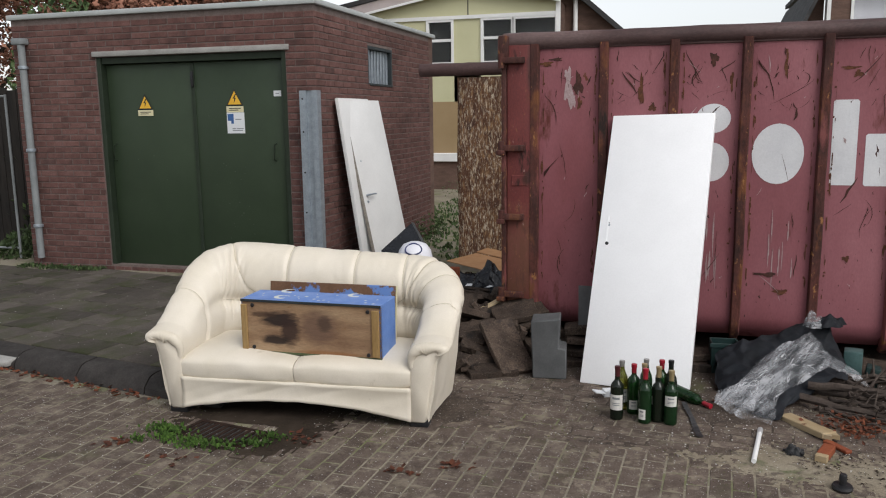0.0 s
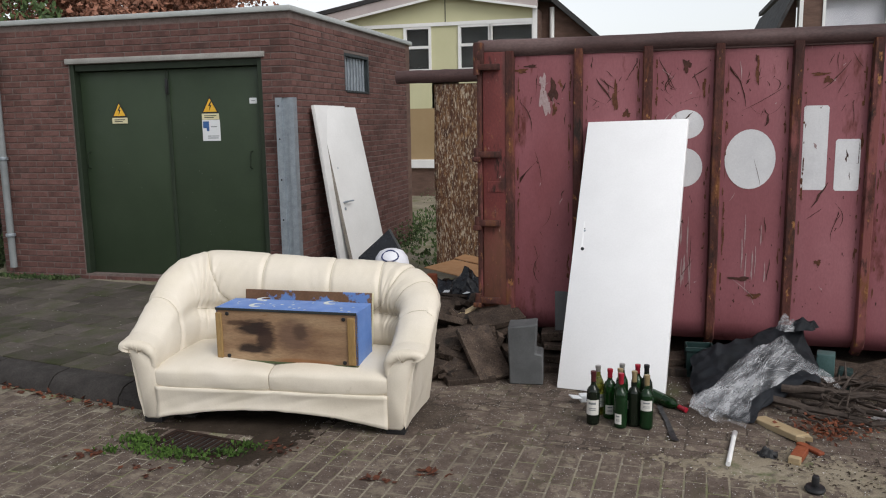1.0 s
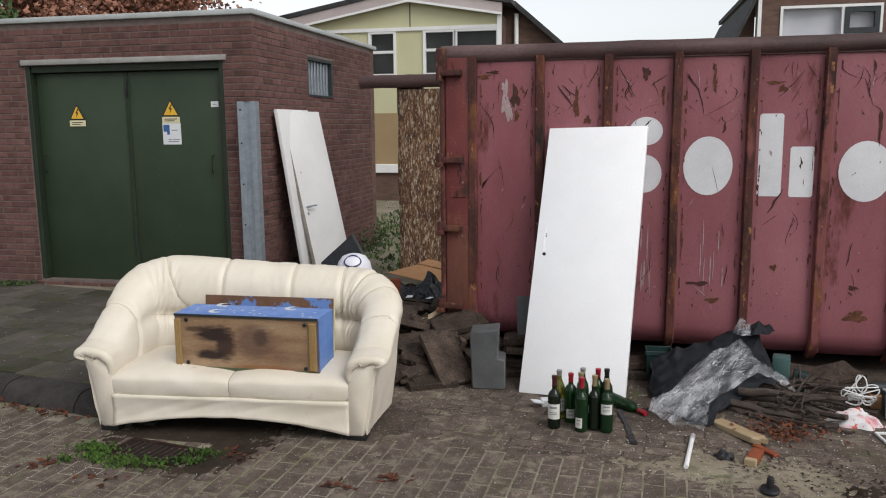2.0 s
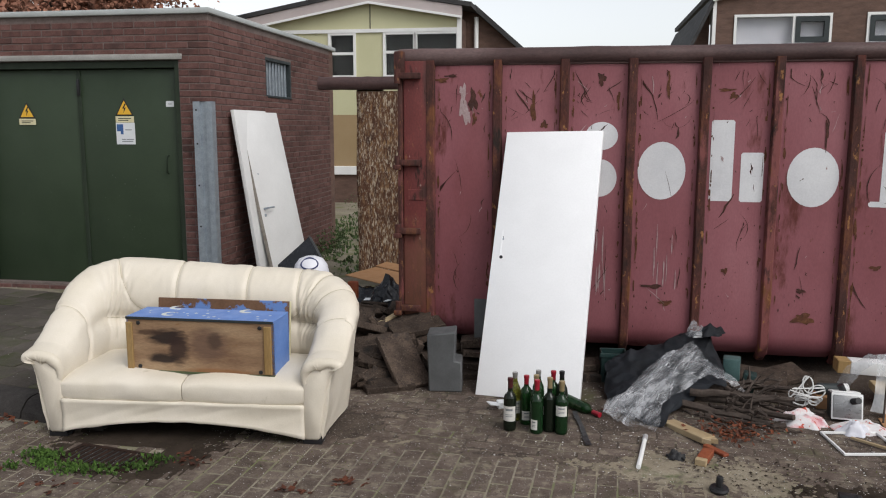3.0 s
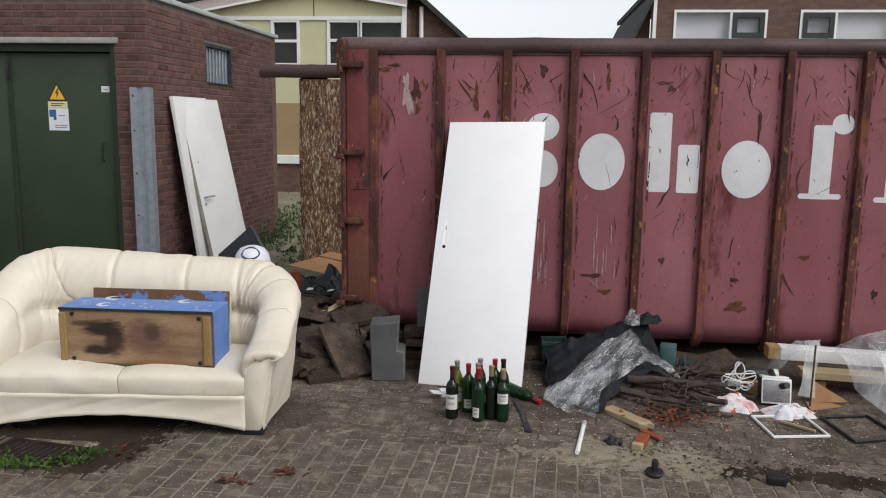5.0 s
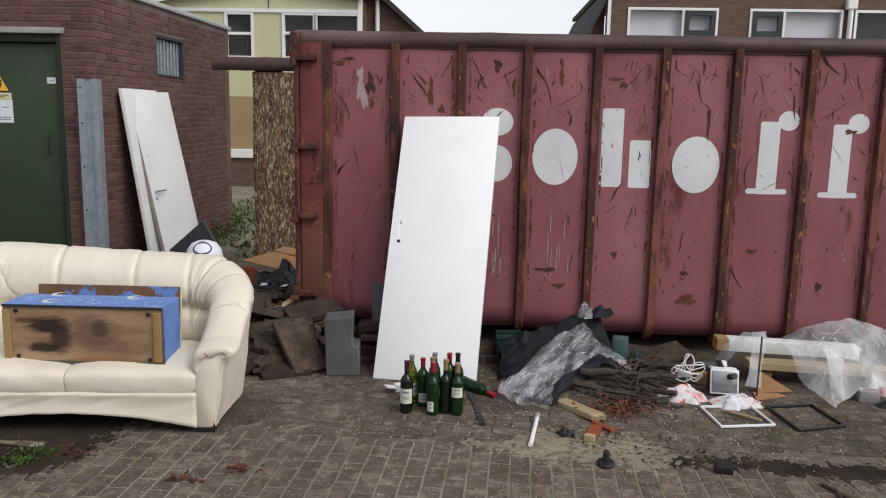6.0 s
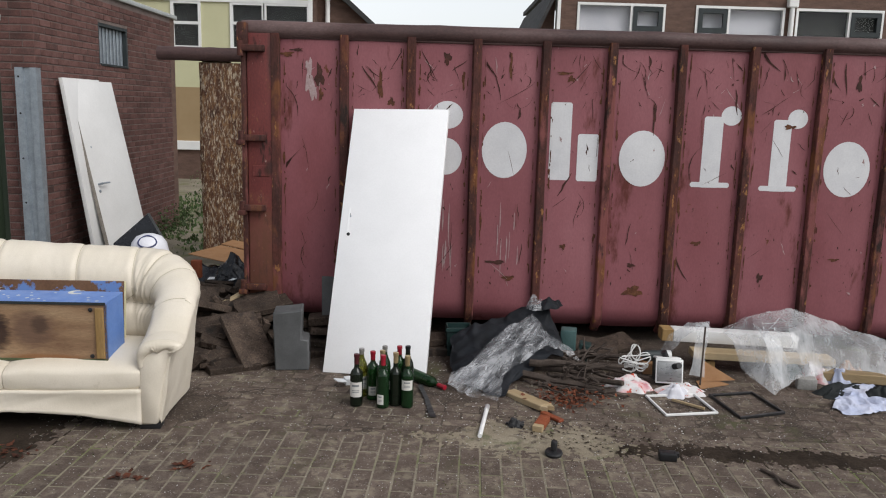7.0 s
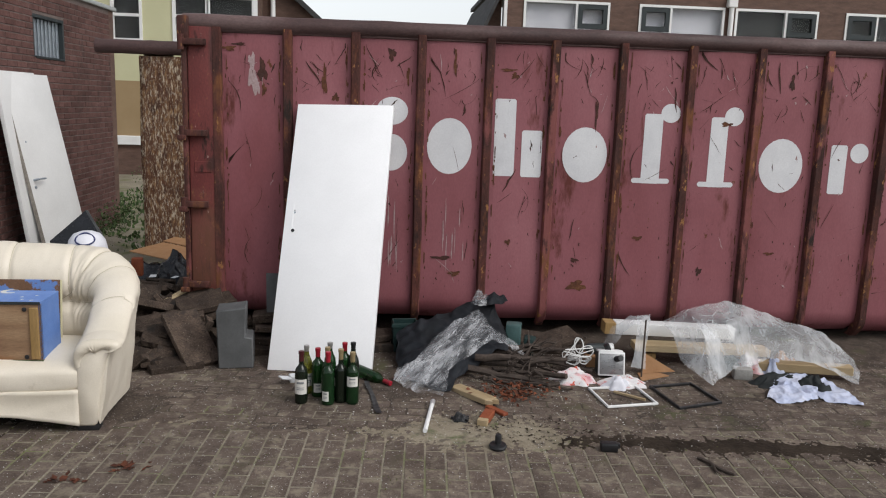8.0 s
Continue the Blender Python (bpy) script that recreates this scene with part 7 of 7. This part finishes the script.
def tree(x, y, h, cr, seed, count):
    r_ = random.Random(seed)
    t = thing("tree", "autumn tree with thin russet foliage behind the roofs", "tree", pose(x, y, 0))
    part("trunk", sweep([(0, 0, -0.1), (0.05, 0, h * 0.3), (-0.04, 0.05, h * 0.55), (0.05, 0, h * 0.8)], [0.17, 0.14, 0.1, 0.04], 10), BARK, t)
    tips = []
    for k in range(11):
        a, z = k * 2.4, h * (0.35 + 0.045 * k)
        e = Vector((cr * 0.8 * math.cos(a), cr * 0.8 * math.sin(a), z + h * 0.22))
        part("limb", sweep([(0, 0, z), e * 0.4 + Vector((0, 0, z * 0.6 + 0.1)), e], [0.06, 0.04, 0.015], 7), BARK, t)
        tips += [e, e * 0.7 + Vector((0, 0, z * 0.3)), Vector((0, 0, h * 0.9)) + e * 0.2]
    def at(q):
        p = q.choice(tips) + Vector((q.gauss(0, 0.38), q.gauss(0, 0.38), q.gauss(0, 0.3)))
        return pose(p.x, p.y, p.z, q.uniform(0, 180), q.uniform(0, 180), q.uniform(0, 360))
    v, f = [], []
    for _ in range(count):
        m_ = at(r_)
        vv, ff = leaf(r_, 0.1)
        b0 = len(v)
        v += [tuple(m_ @ Vector(p)) for p in vv]
        f += [tuple(b0 + i for i in p) for p in ff]
    me = bpy.data.meshes.new("crown")
    me.from_pydata(v, [], f)
    link("crown", me, AUTUMN, t, "", 0)
tree(-9.6, 14.5, 5.4, 2.2, 61, 34000)
tree(-12.5, 17.5, 6.2, 2.4, 62, 28000)
tree(-13.0, 12.5, 5.6, 2.3, 63, 26000)

scatter("pavement_chips", "pale grit on the pavement flags", "gravel", 200, lambda r_: (lambda x: pose(x, kerb_y(x) + 0.3 + 2.6 * r_.random(), 0.106, 0, 0, r_.uniform(0, 360)))(r_.uniform(-7.0, -3.2)), lambda r_: chip(r_, 0.001, 0.0045), CHIPS, 71)
sn = thing("concrete_chunk", "broken grey flag fragment on the kerb", "concrete", pose(-4.6, 4.4, 0.03, 14, -6, 12))
part("chunk", prism([(-0.2, -0.05), (0.05, -0.07), (0.12, 0.0), (0.09, 0.08), (-0.2, 0.1)], 0.04, axis="z", bevel=0.005), CONCRETE, sn)
# boards added as a dark backdrop, the darkness put into their colour
wf_ = thing("wooden_fence", "near-black board fence added behind the site fence to keep it dark", "fence", pose(-9.8, 8.5, 0))
DARKWOOD = mat("near_black_fence_wood", [(0.012, 0.01, 0.009), (0.03, 0.024, 0.02)], 6, 0.9, grain=0.4, stretch=(2, 1, 0.3))
for k in range(17):
    part("board", box(k * 0.14, k * 0.14 + 0.132, 0, 0.022, 0.0, 2.15 + 0.02 * math.sin(k * 2.3), 0.004, 1), DARKWOOD, wf_)
for zz in (0.4, 1.7):
    part("rail", box(0, 2.37, 0.023, 0.06, zz, zz + 0.08), DARKWOOD, wf_)

# ---- site fence beside the substation ----
fe = thing("site_fence", "pale tubular steel site fence panel", "fence", pose(-7.62, 7.7, 0.1))
for x in (-1.4, -0.02):
    part("post", rod((x, 0, 0), (x, 0, 1.95), 0.016), PIPE, fe)
for z in (0.12, 1.93):
    part("rail", rod((-1.4, 0, z), (-0.02, 0, z), 0.014), PIPE, fe)

# ---- kerb stones ----
kerb = tagged(new("kerb"), "dark concrete kerb with open joints along the pavement", "kerb", "", "structure")
x = -8.2
while x < -2.75:
    ln = 0.62
    z1 = [pave_z(q) for q in (x, x + ln)]
    ya, yb = kerb_y(x), kerb_y(x + ln - 0.012)
    b = bmesh.new()
    v = []
    for xx, yy, zt in ((x, ya, z1[0]), (x + ln - 0.012, yb, z1[1])):
        v.append([b.verts.new(p) for p in ((xx, yy - 0.02, -0.05), (xx, yy, 0.02 + zt * 0.25), (xx, yy + 0.055, zt * 0.9 + 0.004), (xx, yy + 0.1, zt + 0.006), (xx, yy + 0.22, zt + 0.006), (xx, yy + 0.24, -0.05))])
    for k in range(5):
        b.faces.new((v[0][k], v[0][k + 1], v[1][k + 1], v[1][k]))
    b.faces.new(v[0]); b.faces.new(v[1][::-1])
    part("kerb_stone", b, KERB, kerb, "", 40)
    x += ln

# ---- flags of the pavement ----
fm = piece_mesh("flag", 0.295, 0.295, 0.05, 0.006, FLAG)
fl = []
ang = math.atan(KS)
ca, sa_ = math.cos(ang), math.sin(ang)
for i in range(-18, 9):
    for j in range(0, 12):
        u, v = i * 0.3 + (0.15 if j % 2 else 0), 0.40 + j * 0.3
        x, y = -3.6 + u * ca - v * sa_, kerb_y(-3.6) + u * sa_ + v * ca
        if -8.5 < x < -2.45 and y < 7.3 - (0.0 if x < BX1 else -2.5):
            fl.append((fm, pose(x, y, pave_z(x) + rng.uniform(-0.003, 0.004), rng.gauss(0, 0.6), rng.gauss(0, 0.6), math.degrees(ang))))
lay(fl, "flag", pavement, (-3.8, 4.7, 0.1))

# ---- street pavers: courses away from the camera in the street, across it on the forecourt ----
pm = [piece_mesh("paver", 0.0975 - 0.0015 * k, 0.200 - 0.002 * k, 0.05, 0.0035, PAVER) for k in range(3)]
road = tagged(new("road"), "worn grey-brown clinker paving in running bond with sandy joints", "road", "", "structure")
pv = []
for turn, yc, lo, hi in ((-PAVE_TURN, 3.0, -9, 0.0), (84, 5.2, 0.0, 9)):
    pa = radians(turn)
    for i in range(-75, 76):
        for j in range(-75, 76):
            u, v = i * 0.104, j * 0.2075 + (0.1035 if i % 2 else 0)
            x, y = 0.3 + u * math.cos(pa) - v * math.sin(pa), yc + u * math.sin(pa) + v * math.cos(pa)
            side = y - band_y(x) - (0.05 if turn < 50 else 0.0)
            if not (-6.5 < x < 7.0 and -2.2 < y < 6.6) or not lo < side < hi or (x < -2.2 and y > kerb_y(x) - 0.06) or (abs(x + 2.41) < 0.27 and abs(y - 3.71) < 0.14):
                continue
            pv.append((rng.choice(pm), pose(x, y, rng.uniform(0.0006, 0.0022), rng.gauss(0, 0.22), rng.gauss(0, 0.35), math.degrees(pa) + rng.gauss(0, 0.4))))
lay(pv, "paver", road, (0.3, 2.9, 0))

# ---- bricks ----
def bricks(parent, length, height, place, hole, near):
    """Running bond; hole: along from, to, and height from, to of the opening, where bricks are cut."""
    shapes = {}
    out = []
    for r in range(int(height / COURSE)):
        z = (r + 0.5) * COURSE
        cut = hole[2] < z < hole[3]
        for lo, hi in ([(0, hole[0]), (hole[1], length)] if cut else [(0, length)]):
            s = (0.0 if r % 2 else -BL / 2)
            while s < hi - 0.02:
                a, c = max(s, lo), min(s + BL, hi)
                w = round((c - a) / 0.0185) * 0.0185
                if w > 0.03:
                    if w not in shapes:
                        shapes[w] = piece_mesh("brick", w - 0.0115, COURSE - 0.0115, 0.03, 0.003, BRICK)
                    out.append((shapes[w], place((a + c) / 2, z) @ pose(0, 0, rng.uniform(-0.001, 0.003), rng.gauss(0, 0.35), rng.gauss(0, 0.3), rng.gauss(0, 0.25))))
                s += BL
    lay(out, "brick", parent, near)
FA = Matrix(((1, 0, 0, 0), (0, 0, -1, 0), (0, 1, 0, 0), (0, 0, 0, 1)))
SI = Matrix(((0, 0, 1, 0), (1, 0, 0, 0), (0, 1, 0, 0), (0, 0, 0, 1)))
bricks(wall_front, BX1 - BX0, BZ, lambda s, z: Matrix.Translation((BX0 + s, BY0, z)) @ FA, (DX0 - BX0, DX1 - BX0, DZ0, DZ1 + 0.05), (BX1, BY0, 1.6))
bricks(wall_side, BY1 - BY0, BZ, lambda s, z: Matrix.Translation((BX1, BY0 + s, z)) @ SI, (VY0 - BY0, VY1 - BY0, VZ0 - 0.02, VZ1 + 0.01), (BX1, BY0 + 0.6, 1.8))
